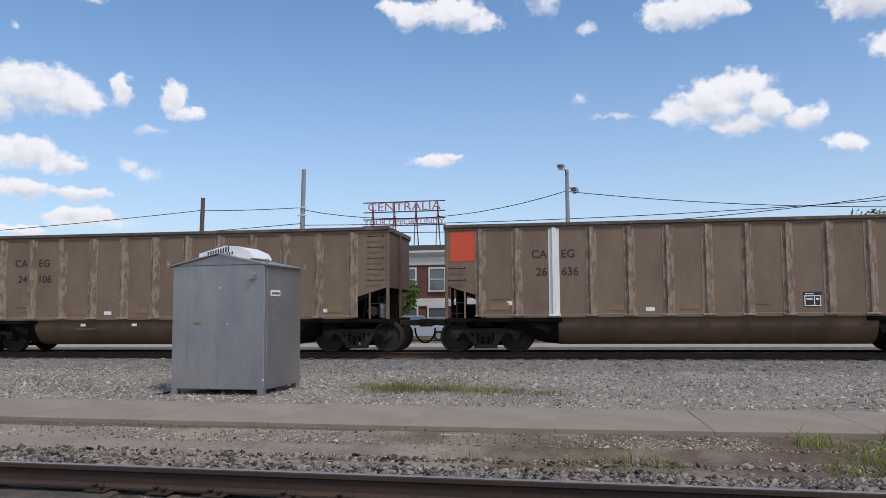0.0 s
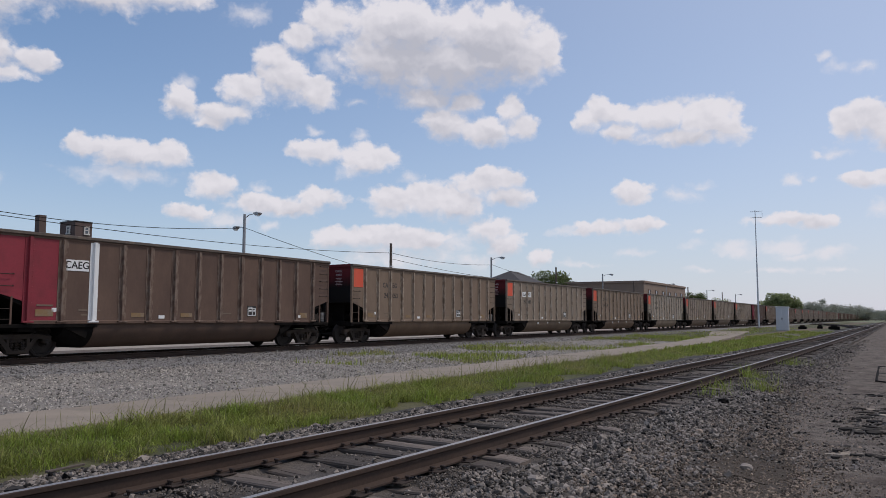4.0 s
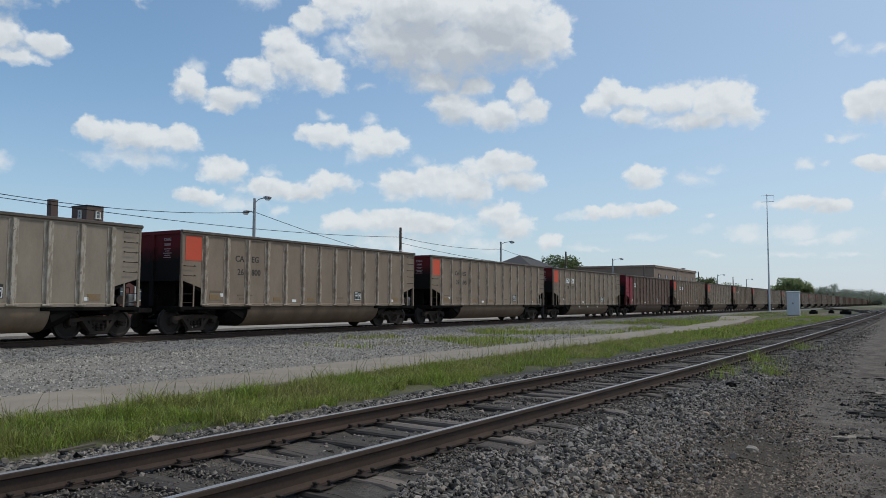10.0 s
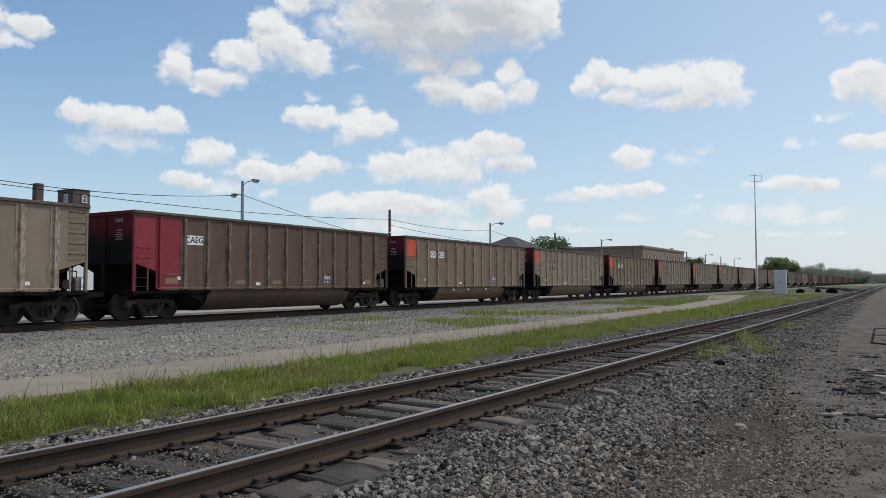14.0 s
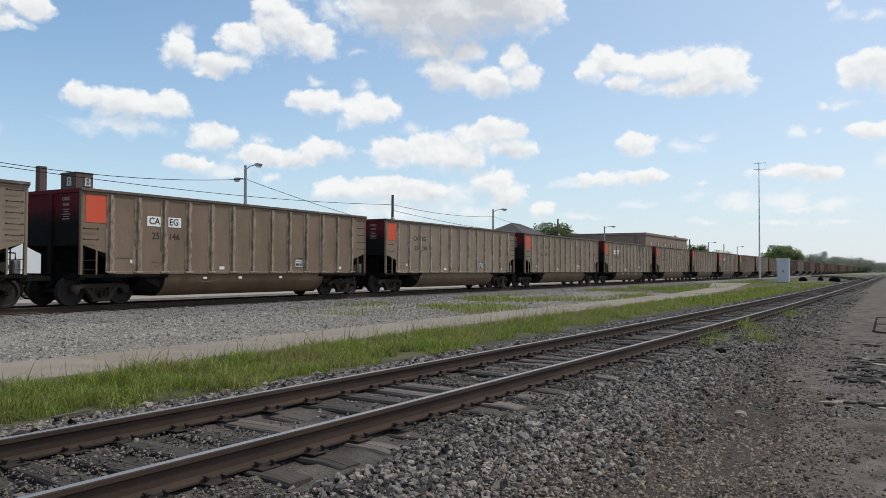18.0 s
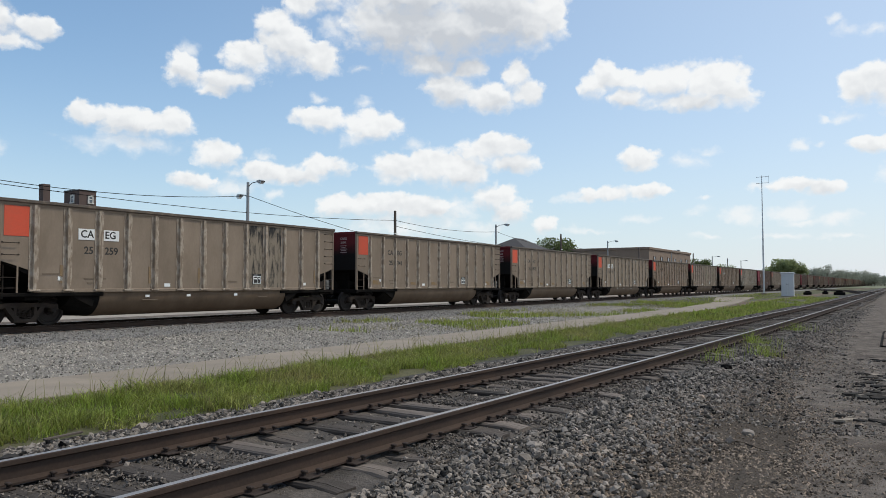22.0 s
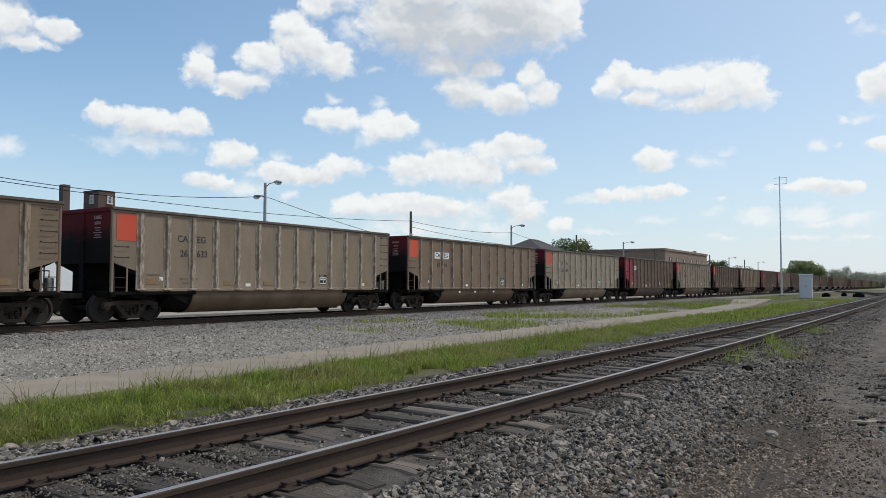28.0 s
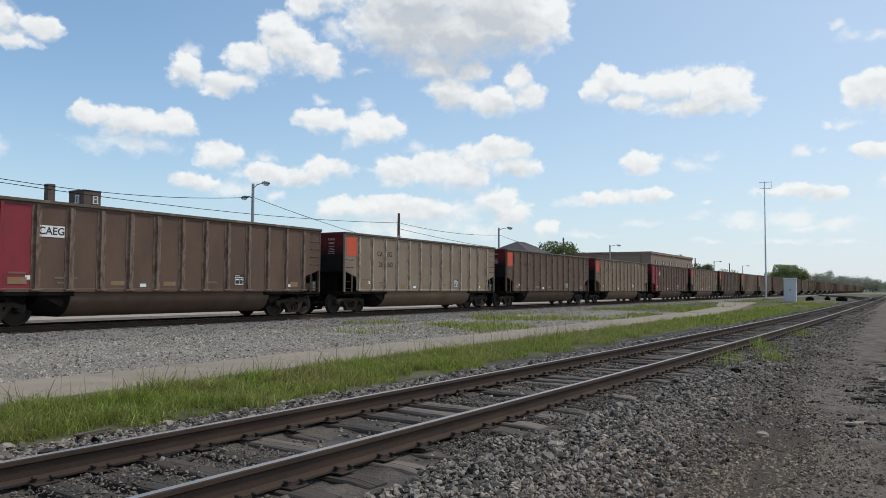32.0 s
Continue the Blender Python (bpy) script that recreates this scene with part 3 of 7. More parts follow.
# ---- geometry helpers ----
class Shape:
    """Collects vertices and faces of one mesh."""

    def __init__(self):
        self.v, self.f, self.k = [], [], []

    def add(self, verts, faces, k=0):
        n = len(self.v)
        self.v += [tuple(p) for p in verts]
        self.f += [tuple(i + n for i in f) for f in faces]
        self.k += [k] * len(faces)
        return self

    def box(self, x0, x1, y0, y1, z0, z1, c=0.0, k=0):
        """A box, with its edges cut by c."""
        if c <= 0:
            v = [(x, y, z) for x in (x0, x1) for y in (y0, y1) for z in (z0, z1)]
            return self.add(v, [(0, 1, 3, 2), (4, 6, 7, 5), (0, 4, 5, 1), (2, 3, 7, 6), (0, 2, 6, 4), (1, 5, 7, 3)], k)
        c = min(c, abs(x1 - x0) * 0.45, abs(y1 - y0) * 0.45, abs(z1 - z0) * 0.45)
        v, idx = [], {}
        for i, (x, sx) in enumerate(((x0, 1), (x1, -1))):
            for j, (y, sy) in enumerate(((y0, 1), (y1, -1))):
                for l, (z, sz) in enumerate(((z0, 1), (z1, -1))):
                    for a, p in enumerate(((x, y + sy * c, z + sz * c), (x + sx * c, y, z + sz * c), (x + sx * c, y + sy * c, z))):
                        idx[i, j, l, a] = len(v)
                        v.append(p)
        f = []
        for i in (0, 1):
            q = [idx[i, j, l, 0] for j, l in ((0, 0), (0, 1), (1, 1), (1, 0))]
            f.append(q if i == 0 else q[::-1])
            q = [idx[j, i, l, 1] for j, l in ((0, 0), (1, 0), (1, 1), (0, 1))]
            f.append(q if i == 0 else q[::-1])
            q = [idx[j, l, i, 2] for j, l in ((0, 0), (0, 1), (1, 1), (1, 0))]
            f.append(q if i == 0 else q[::-1])
        for a, b in ((0, 0), (0, 1), (1, 0), (1, 1)):
            f.append([idx[a, b, 0, 0], idx[a, b, 1, 0], idx[a, b, 1, 1], idx[a, b, 0, 1]])
            f.append([idx[a, 0, b, 0], idx[a, 0, b, 2], idx[a, 1, b, 2], idx[a, 1, b, 0]])
            f.append([idx[0, a, b, 1], idx[1, a, b, 1], idx[1, a, b, 2], idx[0, a, b, 2]])
        for i in (0, 1):
            for j in (0, 1):
                for l in (0, 1):
                    f.append([idx[i, j, l, a] for a in range(3)])
        return self.add(v, f, k)

    def tube(self, p0, p1, r0, r1=None, n=8, caps=True, k=0):
        r1 = r0 if r1 is None else r1
        p0, p1 = Vector(p0), Vector(p1)
        d = (p1 - p0).normalized()
        u = d.orthogonal().normalized()
        w = d.cross(u)
        v = []
        for p, r in ((p0, r0), (p1, r1)):
            v += [p + (u * math.cos(2 * math.pi * i / n) + w * math.sin(2 * math.pi * i / n)) * r for i in range(n)]
        f = [(i, (i + 1) % n, n + (i + 1) % n, n + i) for i in range(n)]
        if caps:
            f += [tuple(range(n))[::-1], tuple(range(n, 2 * n))]
        return self.add(v, f, k)

    def path(self, pts, r, n=6, k=0):
        """One round bar swept along points."""
        pts = [Vector(p) for p in pts]
        v, f, u = [], [], None
        for i, p in enumerate(pts):
            d = (pts[min(i + 1, len(pts) - 1)] - pts[max(i - 1, 0)]).normalized()
            u = d.orthogonal().normalized() if u is None else (u - d * u.dot(d)).normalized()
            w = d.cross(u)
            v += [p + (u * math.cos(2 * math.pi * j / n) + w * math.sin(2 * math.pi * j / n)) * r for j in range(n)]
        for i in range(len(pts) - 1):
            f += [(i * n + j, i * n + (j + 1) % n, (i + 1) * n + (j + 1) % n, (i + 1) * n + j) for j in range(n)]
        f += [tuple(range(n))[::-1], tuple(range((len(pts) - 1) * n, len(pts) * n))]
        return self.add(v, f, k)

    def prism(self, outline, a, b, axis="y", k=0):
        """An outline in the plane across the axis, drawn out from a to b. Outline is (x, z) for y, (y, z) for x, (x, y) for z."""
        put = {"y": lambda p, s: (p[0], s, p[1]), "x": lambda p, s: (s, p[0], p[1]), "z": lambda p, s: (p[0], p[1], s)}[axis]
        n = len(outline)
        v = [put(p, a) for p in outline] + [put(p, b) for p in outline]
        f = [(i, (i + 1) % n, n + (i + 1) % n, n + i) for i in range(n)] + [tuple(range(n))[::-1], tuple(range(n, 2 * n))]
        return self.add(v, f, k)

    def lathe(self, profile, n=24, axis="y", k=0):
        """A profile of (radius, along) turned about an axis through the origin."""
        v, f, m = [], [], len(profile)
        for i in range(n):
            a = 2 * math.pi * i / n
            for r, s in profile:
                c, d = r * math.cos(a), r * math.sin(a)
                v.append((c, s, d) if axis == "y" else (c, d, s) if axis == "z" else (s, c, d))
        for i in range(n):
            for j in range(m - 1):
                p, q = i * m + j, ((i + 1) % n) * m + j
                f.append((p, q, q + 1, p + 1))
        return self.add(v, f, k)

    def mesh(self, name, mats, smooth=False):
        me = bpy.data.meshes.new(name)
        me.from_pydata(self.v, [], self.f)
        for m in (mats if isinstance(mats, (list, tuple)) else [mats]):
            me.materials.append(m)
        if any(self.k):
            me.polygons.foreach_set("material_index", self.k)
        bm = bmesh.new()
        bm.from_mesh(me)
        bmesh.ops.recalc_face_normals(bm, faces=bm.faces)
        bm.to_mesh(me)
        bm.free()
        if smooth:
            me.polygons.foreach_set("use_smooth", [True] * len(me.polygons))
            me.set_sharp_from_angle(angle=radians(38))
        return me


def part(name, shape, mats, parent=None, label="", at=None, smooth=False):
    """Links a shape, or a mesh that another part has too, as one mesh object under a thing or part."""
    me = shape.mesh(name, mats, smooth) if isinstance(shape, Shape) else shape
    ob = new(name, me)
    if parent:
        ob.parent = parent
    if at is not None:
        ob.matrix_basis = at if isinstance(at, Matrix) else Matrix.Translation(at)
    if label:
        ob["label"] = label
    return ob


def thing(name, at, label, category, group="", kind=""):
    ob = new(name)
    ob.empty_display_size = 0.2
    ob.matrix_basis = at if isinstance(at, Matrix) else Matrix.Translation(at)
    return tagged(ob, label, category, group, kind)


def raw_mesh(name, v, f, mats, smooth=False, idx=None):
    me = bpy.data.meshes.new(name)
    me.from_pydata(v, [], f)
    for m in (mats if isinstance(mats, (list, tuple)) else [mats]):
        me.materials.append(m)
    if idx is not None:
        me.polygons.foreach_set("material_index", idx)
    if smooth:
        me.polygons.foreach_set("use_smooth", [True] * len(me.polygons))
    return me


def lettering(text, size, mats, name="lettering", bold=0.017):
    """Built-in letters as a thin mesh that stands in the x-z plane and is read from -y, centred on its origin."""
    cu = bpy.data.curves.new(name, "FONT")
    cu.body, cu.size, cu.align_x, cu.align_y, cu.extrude, cu.resolution_u, cu.offset = text, size, "CENTER", "CENTER", 0.010, 3, size * bold
    ob = bpy.data.objects.new(name, cu)
    me = bpy.data.meshes.new_from_object(ob)
    bpy.data.objects.remove(ob)
    bpy.data.curves.remove(cu)
    me.transform(Matrix.Rotation(radians(90), 4, "X"))
    me.materials.clear()
    me.materials.append(mats)
    return me


# ---- ground ----
def near_y(x):
    """The centre line of the near track."""
    return 4.8 - 0.042 * x if x < 0 else 3.75 + 1.05 * math.exp(-x / 25)


TRAIN_Y = 23.05
WALK_0, WALK_1 = 9.14, 11.04


def asphalt_y(x):
    """The edge of the worn asphalt on the camera's side."""
    return (2.7 - 3.4 * math.exp(-x / 12) if x > 0 else -0.7) + 0.28 * noise.noise((x * 0.7, 5, 0)) + 0.1 * noise.noise((x * 2.3, 8, 0))


def ballast_y(x):
    """The foot of the near ballast on the camera's side."""
    return near_y(x) - 1.62 - 0.95 * math.exp(-max(x, 0) / 14) + 0.2 * noise.noise((x * 0.6, 9, 0))


def ground_z(x, y):
    c = near_y(x)
    if y < c - 1.5:
        return max(-0.34, -0.20 - 0.075 * (c - 1.5 - y))
    if -1.42 < y - c < -0.85 or abs(y - c) < 0.66:
        return -0.222 + 0.055 * noise.noise((x * 1.3, y * 1.7, 4)) + 0.03 * noise.noise((x * 4.5, y * 4.5, 6))
    if y < c + 1.5:
        return -0.205
    if y < 7.6:
        return max(-0.34, -0.205 - 0.11 * (y - c - 1.5))
    if y < 11.0:
        return -0.30 if y < 8.2 else -0.232
    if y < 17.5:
        return -0.27
    if y < 20.8:
        return -0.27 + 0.07 * (y - 17.5) / 3.3
    if y < 25.3:
        return -0.20
    return max(-0.75, -0.20 - 0.12 * (y - 25.3))


def build_ground():
    xs = [-4000, -1500, -700, -350, -180, -90, -50] + [-30 + 1.0 * i for i in range(22)] + [-8 + 0.25 * i for i in range(32)] + [0.16 * i for i in range(225)] + [36 + 0.5 * i for i in range(28)] + [50 + 2.5 * i for i in range(60)] + [210, 260, 330, 450, 700, 1500, 4000]
    far = [7.3, 7.6, 7.9, 8.25, 8.6, 8.85, 9.1, 10.0, 10.9, 11.4, 12.5, 14, 15.5, 16.7, 17.5, 18.6, 19.7, 20.8, 22, 23, 24, 25.3, 27, 30, 34, 41.4, 46, 47, 52, 60, 75, 100, 160, 300, 800, 2000, 4000]
    zone_near = [9, 9] + [2] * 9 + [1, 1, 1, 0] + [10] * 15 + [0, 0, 0]
    v, f, idx = [], [], []
    for x in xs:
        q = min(max(x, -60), 300)
        c, a, b = near_y(q), asphalt_y(q), ballast_y(q)
        ys = [-4000, -1200, -400, -150, -60, -30, -16, -8, -4, -2, a - 0.8, a, a + (b - a) * 0.35, a + (b - a) * 0.7, b, c - 1.45, c - 1.36, c - 1.2, c - 1.02, c - 0.88, c - 0.70, c - 0.6, c - 0.4, c - 0.2, c, c + 0.2, c + 0.4, c + 0.6, c + 0.70, c + 0.74, c + 1.3, c + 1.9, c + 2.4]
        for y in ys + far:
            wob = 0.014 * noise.noise((x * 1.3, y * 1.3, 0)) if -30 < x < 120 and -8 < y < 21 else 0
            v.append((x, y, ground_z(q, y) + wob))
    ny = len(zone_near) + len(far)
    for i in range(len(xs) - 1):
        for j in range(ny - 1):
            k = i * ny + j
            f.append((k, k + ny, k + ny + 1, k + 1))
            x, y = (xs[i] + xs[i + 1]) / 2, (v[k][1] + v[k + 1][1]) / 2
            if x > 330 or x < -350 or y > 100 or y < -150:
                m = 9
            elif j < len(zone_near):
                m = zone_near[j]
            elif y < 9.2:
                m = 7 if x > 3.2 else 11
            elif y < 11.2:
                m = 5
            elif y < 18.4:
                m = 3 if x < 50 else 7
            elif y < 25.5:
                m = 4
            elif y < 29:
                m = 0
            elif y < 41.4:
                m = 2
            elif y < 46:
                m = 8
            elif y < 54:
                m = 2
            else:
                m = 7
            idx.append(m)
    me = raw_mesh("ground", v, f, [BALLAST, DIRT, ASPHALT, GRAVEL, BLUE_BALLAST, SOIL, CONCRETE, TURF, PALE_LOT, FIELD, CRIB, PALE_SOIL], True, idx)
    return tagged(new("ground", me), "gravel, asphalt and grass ground beside railway tracks", "ground", kind="structure")


build_ground()


def sweep_rail(track, side, xs, line):
    """One rail of flat-bottomed section swept along a line."""
    sec = [(-0.07, -0.17), (0.07, -0.17), (0.07, -0.155), (0.012, -0.135), (0.010, -0.05), (0.036, -0.036), (0.036, -0.006), (0.028, 0.0),
           (-0.028, 0.0), (-0.036, -0.006), (-0.036, -0.036), (-0.010, -0.05), (-0.012, -0.135), (-0.07, -0.155)]
    v, f, k, n = [], [], [], len(sec)
    for i, x in enumerate(xs):
        e = 0.5
        d = Vector((2 * e, line(x + e) - line(x - e), 0)).normalized()
        nrm = Vector((-d.y, d.x, 0))
        for s, z in sec:
            v.append(Vector((x, line(x), z)) + nrm * (side + s))
    for i in range(len(xs) - 1):
        for j in range(n):
            a, b = i * n + j, i * n + (j + 1) % n
            f.append((a, b, b + n, a + n))
            k.append(1 if j == 7 else 0)
    return part("rail", raw_mesh("rail", v, f, [RAIL, RAILHEAD], False, k), None, track)


def tie_mesh(seed):
    """A sawn tie, split, worn down and broken at its ends."""
    rnd = random.Random(seed)
    s = Shape()
    n = 15
    v, f = [], []
    y0, y1 = -1.29 + rnd.random() * 0.12, 1.29 - rnd.random() * 0.1
    drop, cut = 0.05 if seed % 4 == 0 else rnd.uniform(0, 0.02), rnd.uniform(-0.03, 0.03)
    for i in range(n):
        y = y0 + (y1 - y0) * i / (n - 1)
        end = 0.02 if i in (0, n - 1) else 0
        h0, h1 = -0.115 + rnd.uniform(-0.004, 0.012), 0.115 - rnd.uniform(-0.004, 0.012)
        z = -0.170 - drop * (0.5 + 0.5 * math.sin(2 * y + seed)) - end
        split = 0.02 if seed % 3 else 0.004
        k = cut + rnd.uniform(-0.004, 0.004)
        w = 0.004
        v += [(h0, y, -0.34), (h0, y, z - 0.012 - rnd.random() * 0.012), (h0 + 0.012, y, z - rnd.random() * 0.004), (k - w, y, z - rnd.random() * 0.003), (k, y, z - split),
              (k + w, y, z - rnd.random() * 0.003), (h1 - 0.012, y, z - rnd.random() * 0.004), (h1, y, z - 0.012 - rnd.random() * 0.012), (h1, y, -0.34)]
    for i in range(n - 1):
        for j in range(8):
            a = i * 9 + j
            f.append((a, a + 1, a + 10, a + 9))
    f += [tuple(range(9)), tuple(range((n - 1) * 9, n * 9))[::-1]]
    return s.add(v, f).mesh("tie", TIE)


TIE_MESHES = [tie_mesh(i) for i in range(12)]


def fastening_mesh():
    """Tie plate with its spikes, for one rail seat."""
    s = Shape()
    s.box(-0.09, 0.09, -0.17, 0.17, -0.178, -0.164, 0.004)
    for x, y in ((-0.05, -0.085), (0.05, 0.085), (-0.05, 0.085), (0.05, -0.135)):
        s.box(x - 0.011, x + 0.011, y - 0.011, y + 0.011, -0.17, -0.135)
        s.box(x - 0.019, x + 0.019, y - 0.03, y + 0.02, -0.142, -0.124, 0.006)
    return s.mesh("tie_plate", SPIKE)


near_track = thing("near_track", (0, 0, 0), "rusty railway track on weathered timber ties", "railway track", kind="structure")
_xs = [-120, -60, -40] + [-30 + 1.5 * i for i in range(80)] + [90 + 8 * i for i in range(30)] + [350, 420, 520, 700]
sweep_rail(near_track, 0.7535, _xs, near_y)
sweep_rail(near_track, -0.7535, _xs, near_y)

main_track = thing("main_track", (0, 0, 0), "busy main-line railway track on dark ballast", "railway track", kind="structure")
_xm = [-520, -200, -60] + [-40 + 10 * i for i in range(30)] + [300, 400, 600, 1100]
sweep_rail(main_track, 0.7535, _xm, lambda x: TRAIN_Y)
sweep_rail(main_track, -0.7535, _xm, lambda x: TRAIN_Y)

# ---- coal train ----
BODY, PITCH = 14.54, 16.18       # length of a body, and from car to car
TOP, SILL = 3.68, 1.0
SIDE = 1.55                      # half width of a body
STEP = 1.035                     # from rib to rib


def soot_end():
    """Dark red end paint that coal soot has blackened from below."""
    m = bpy.data.materials.new("sooted_red_end")
    m.use_nodes = True
    t = m.node_tree
    p = t.nodes["Principled BSDF"]
    sep = t.nodes.new("ShaderNodeSeparateXYZ")
    co = t.nodes.new("ShaderNodeTexCoord").outputs["Object"]
    t.links.new(co, sep.inputs[0])
    n = t.nodes.new("ShaderNodeTexNoise")
    n.inputs["Scale"].default_value, n.inputs["Detail"].default_value = 2.2, 6
    t.links.new(co, n.inputs["Vector"])
    a = t.nodes.new("ShaderNodeMath")
    a.operation = "MULTIPLY_ADD"
    t.links.new(n.outputs["Fac"], a.inputs[0])
    a.inputs[1].default_value = 0.9
    t.links.new(sep.outputs[2], a.inputs[2])
    r = t.nodes.new("ShaderNodeMapRange")
    r.inputs["From Min"].default_value, r.inputs["From Max"].default_value = 3.05, 3.65
    t.links.new(a.outputs[0], r.inputs["Value"])
    mix = t.nodes.new("ShaderNodeMix")
    mix.data_type = "RGBA"
    t.links.new(r.outputs["Result"], mix.inputs["Factor"])
    mix.inputs["A"].default_value = (0.0075, 0.0065, 0.006, 1)
    mix.inputs["B"].default_value = (0.115, 0.014, 0.016, 1)
    t.links.new(mix.outputs["Result"], p.inputs["Base Color"])
    p.inputs["Roughness"].default_value = 0.8
    p.inputs["Specular IOR Level"].default_value = 0.25
    return m


SOOT_END = soot_end()


class Kit:
    """Meshes that all coal cars share, by name and paint."""
    store = {}


def kit(name, paint, make, smooth=False):
    key = (name, paint.name if not isinstance(paint, (list, tuple)) else paint[0].name)
    if key not in Kit.store:
        Kit.store[key] = make().mesh(name, paint, smooth)
    return Kit.store[key]


def panel_shape():
    """A side sheet between two ribs, slightly pillowed."""
    n, m = 5, 6
    v, f = [], []
    for i in range(n):
        for j in range(m):
            x, z = STEP * i / (n - 1), SILL + 0.1 + (TOP - 0.16 - SILL - 0.1) * j / (m - 1)
            d = 0.006 * math.sin(math.pi * i / (n - 1)) * math.sin(math.pi * j / (m - 1))
            v.append((x, -SIDE + d, z))
    for i in range(n - 1):
        for j in range(m - 1):
            a = i * m + j
            f.append((a, a + m, a + m + 1, a + 1))
    s = Shape().add(v, f)
    return s.box(0, STEP, -SIDE + 0.035, -SIDE + 0.05, SILL + 0.1, TOP - 0.16)


def end_panel_shape(flip=False):
    """The last side sheet, cut away below in a slant over the end platform."""
    o = [(0.02, 1.93), (0.02, TOP - 0.16), (STEP, TOP - 0.16), (STEP, 1.62)]
    if flip:
        o = [(STEP - x, z) for x, z in o]
    return Shape().prism(o, -SIDE + 0.002, -SIDE + 0.03)


def rib_shape():
    s = Shape()
    z0, z1 = SILL + 0.08, TOP - 0.15
    s.prism([(-0.15, -SIDE + 0.0), (-0.15, -SIDE - 0.012), (-0.062, -SIDE - 0.012), (-0.045, -SIDE - 0.085), (0.045, -SIDE - 0.085), (0.062, -SIDE - 0.012),
             (0.15, -SIDE - 0.012), (0.15, -SIDE + 0.0)], z0, z1, "z")
    for i in range(16):
        z = z0 + 0.08 + (z1 - z0 - 0.16) * i / 15
        for x in (-0.105, 0.105):
            s.add([(x - 0.016, -SIDE - 0.012, z - 0.016), (x + 0.016, -SIDE - 0.012, z - 0.016), (x + 0.016, -SIDE - 0.012, z + 0.016),
                   (x - 0.016, -SIDE - 0.012, z + 0.016), (x, -SIDE - 0.026, z)], [(0, 1, 4), (1, 2, 4), (2, 3, 4), (3, 0, 4)])
    s.box(-0.17, 0.17, -SIDE - 0.1, -SIDE, z0 - 0.04, z0 + 0.015, 0.01)
    return s


def chord_shape():
    """Top chord: a painted flange below, a sooty bulb along the rim."""
    s = Shape()
    for y in (-1, 1):
        s.prism([(y * (SIDE - 0.06), TOP - 0.16), (y * (SIDE + 0.02), TOP - 0.17), (y * (SIDE + 0.022), TOP - 0.105), (y * (SIDE - 0.06), TOP - 0.105)], -0.02, BODY + 0.02, "x")
        s.prism([(y * (SIDE - 0.06), TOP - 0.105), (y * (SIDE + 0.05), TOP - 0.11), (y * (SIDE + 0.075), TOP - 0.085), (y * (SIDE + 0.065), TOP - 0.015), (y * (SIDE + 0.03), TOP), (y * (SIDE - 0.06), TOP)],
                -0.02, BODY + 0.02, "x", 1)
    for i in range(58):
        x = 0.15 + i * 0.25
        s.box(x - 0.014, x + 0.014, -SIDE - 0.032, -SIDE - 0.02, TOP - 0.152, TOP - 0.124)
    return s


def far_side_shape():
    s = Shape()
    s.box(0.02, BODY - 0.02, SIDE - 0.03, SIDE, 1.93, TOP - 0.16)
    s.box(STEP, BODY - STEP, SIDE - 0.03, SIDE, SILL, 1.95)
    for i in range(1, 14):
        s.box(STEP * i - 0.08, STEP * i + 0.08, SIDE, SIDE + 0.085, SILL, TOP - 0.16)
    return s


def belly_section(grow=0.0, n=9):
    """Half-round trough under the body: from the sill round to the middle, and its mirror image."""
    o = [(-SIDE + 0.05 - grow, SILL + 0.02), (-SIDE + 0.05 - grow, 0.86)]
    for i in range(1, n + 1):
        a = 0.5 * math.pi * i / n
        o.append((-SIDE + 0.75 - (0.70 + grow) * math.cos(a), 0.86 - (0.62 + grow) * math.sin(a) ** 1.15))
    return o + [(-y, z) for y, z in o[::-1]]


def belly_shape():
    return Shape().prism(belly_section(), 3.2, BODY - 3.0, "x")


def slope_shape():
    """Slope sheet of one end."""
    return Shape().prism([(0.10, 2.02), (0.10, 1.90), (2.95, 0.55), (3.0, 0.75), (1.1, 1.62)], -SIDE + 0.04, SIDE - 0.04)


def hopper_end_shape():
    """The rounded end of the trough, drawn in towards the truck."""
    s = Shape()
    v, f = [], []
    o = belly_section(-0.012)
    n = len(o)
    for x, k in ((2.25, 0.62), (2.5, 0.82), (2.8, 0.95), (3.21, 1.0)):
        v += [(x, y * (0.9 + 0.1 * k), SILL + 0.02 - (SILL + 0.02 - z) * k) for y, z in o]
    for j in range(3):
        f += [(j * n + i, j * n + i + 1, (j + 1) * n + i + 1, (j + 1) * n + i) for i in range(n - 1)]
    f += [tuple(range(n))]
    return s.add(v, f)


def underframe_shape():
    s = Shape()
    s.box(0.0, BODY, -0.24, 0.24, 0.72, 1.02)
    for a, b in ((1, 0), (-1, BODY)):
        X = lambda x: b + a * x
        s.box(min(X(0.0), X(3.3)), max(X(0.0), X(3.3)), -SIDE - 0.02, -SIDE + 0.14, SILL - 0.11, SILL + 0.0, 0.015)
        s.box(min(X(0.0), X(3.3)), max(X(0.0), X(3.3)), SIDE - 0.14, SIDE + 0.02, SILL - 0.11, SILL + 0.0, 0.015)
        s.box(min(X(0.0), X(0.2)), max(X(0.0), X(0.2)), -SIDE, SIDE, SILL - 0.17, SILL + 0.02, 0.015)
        s.box(min(X(0.85), X(1.35)), max(X(0.85), X(1.35)), -SIDE + 0.1, SIDE - 0.1, 0.78, SILL - 0.02, 0.02)
    return s


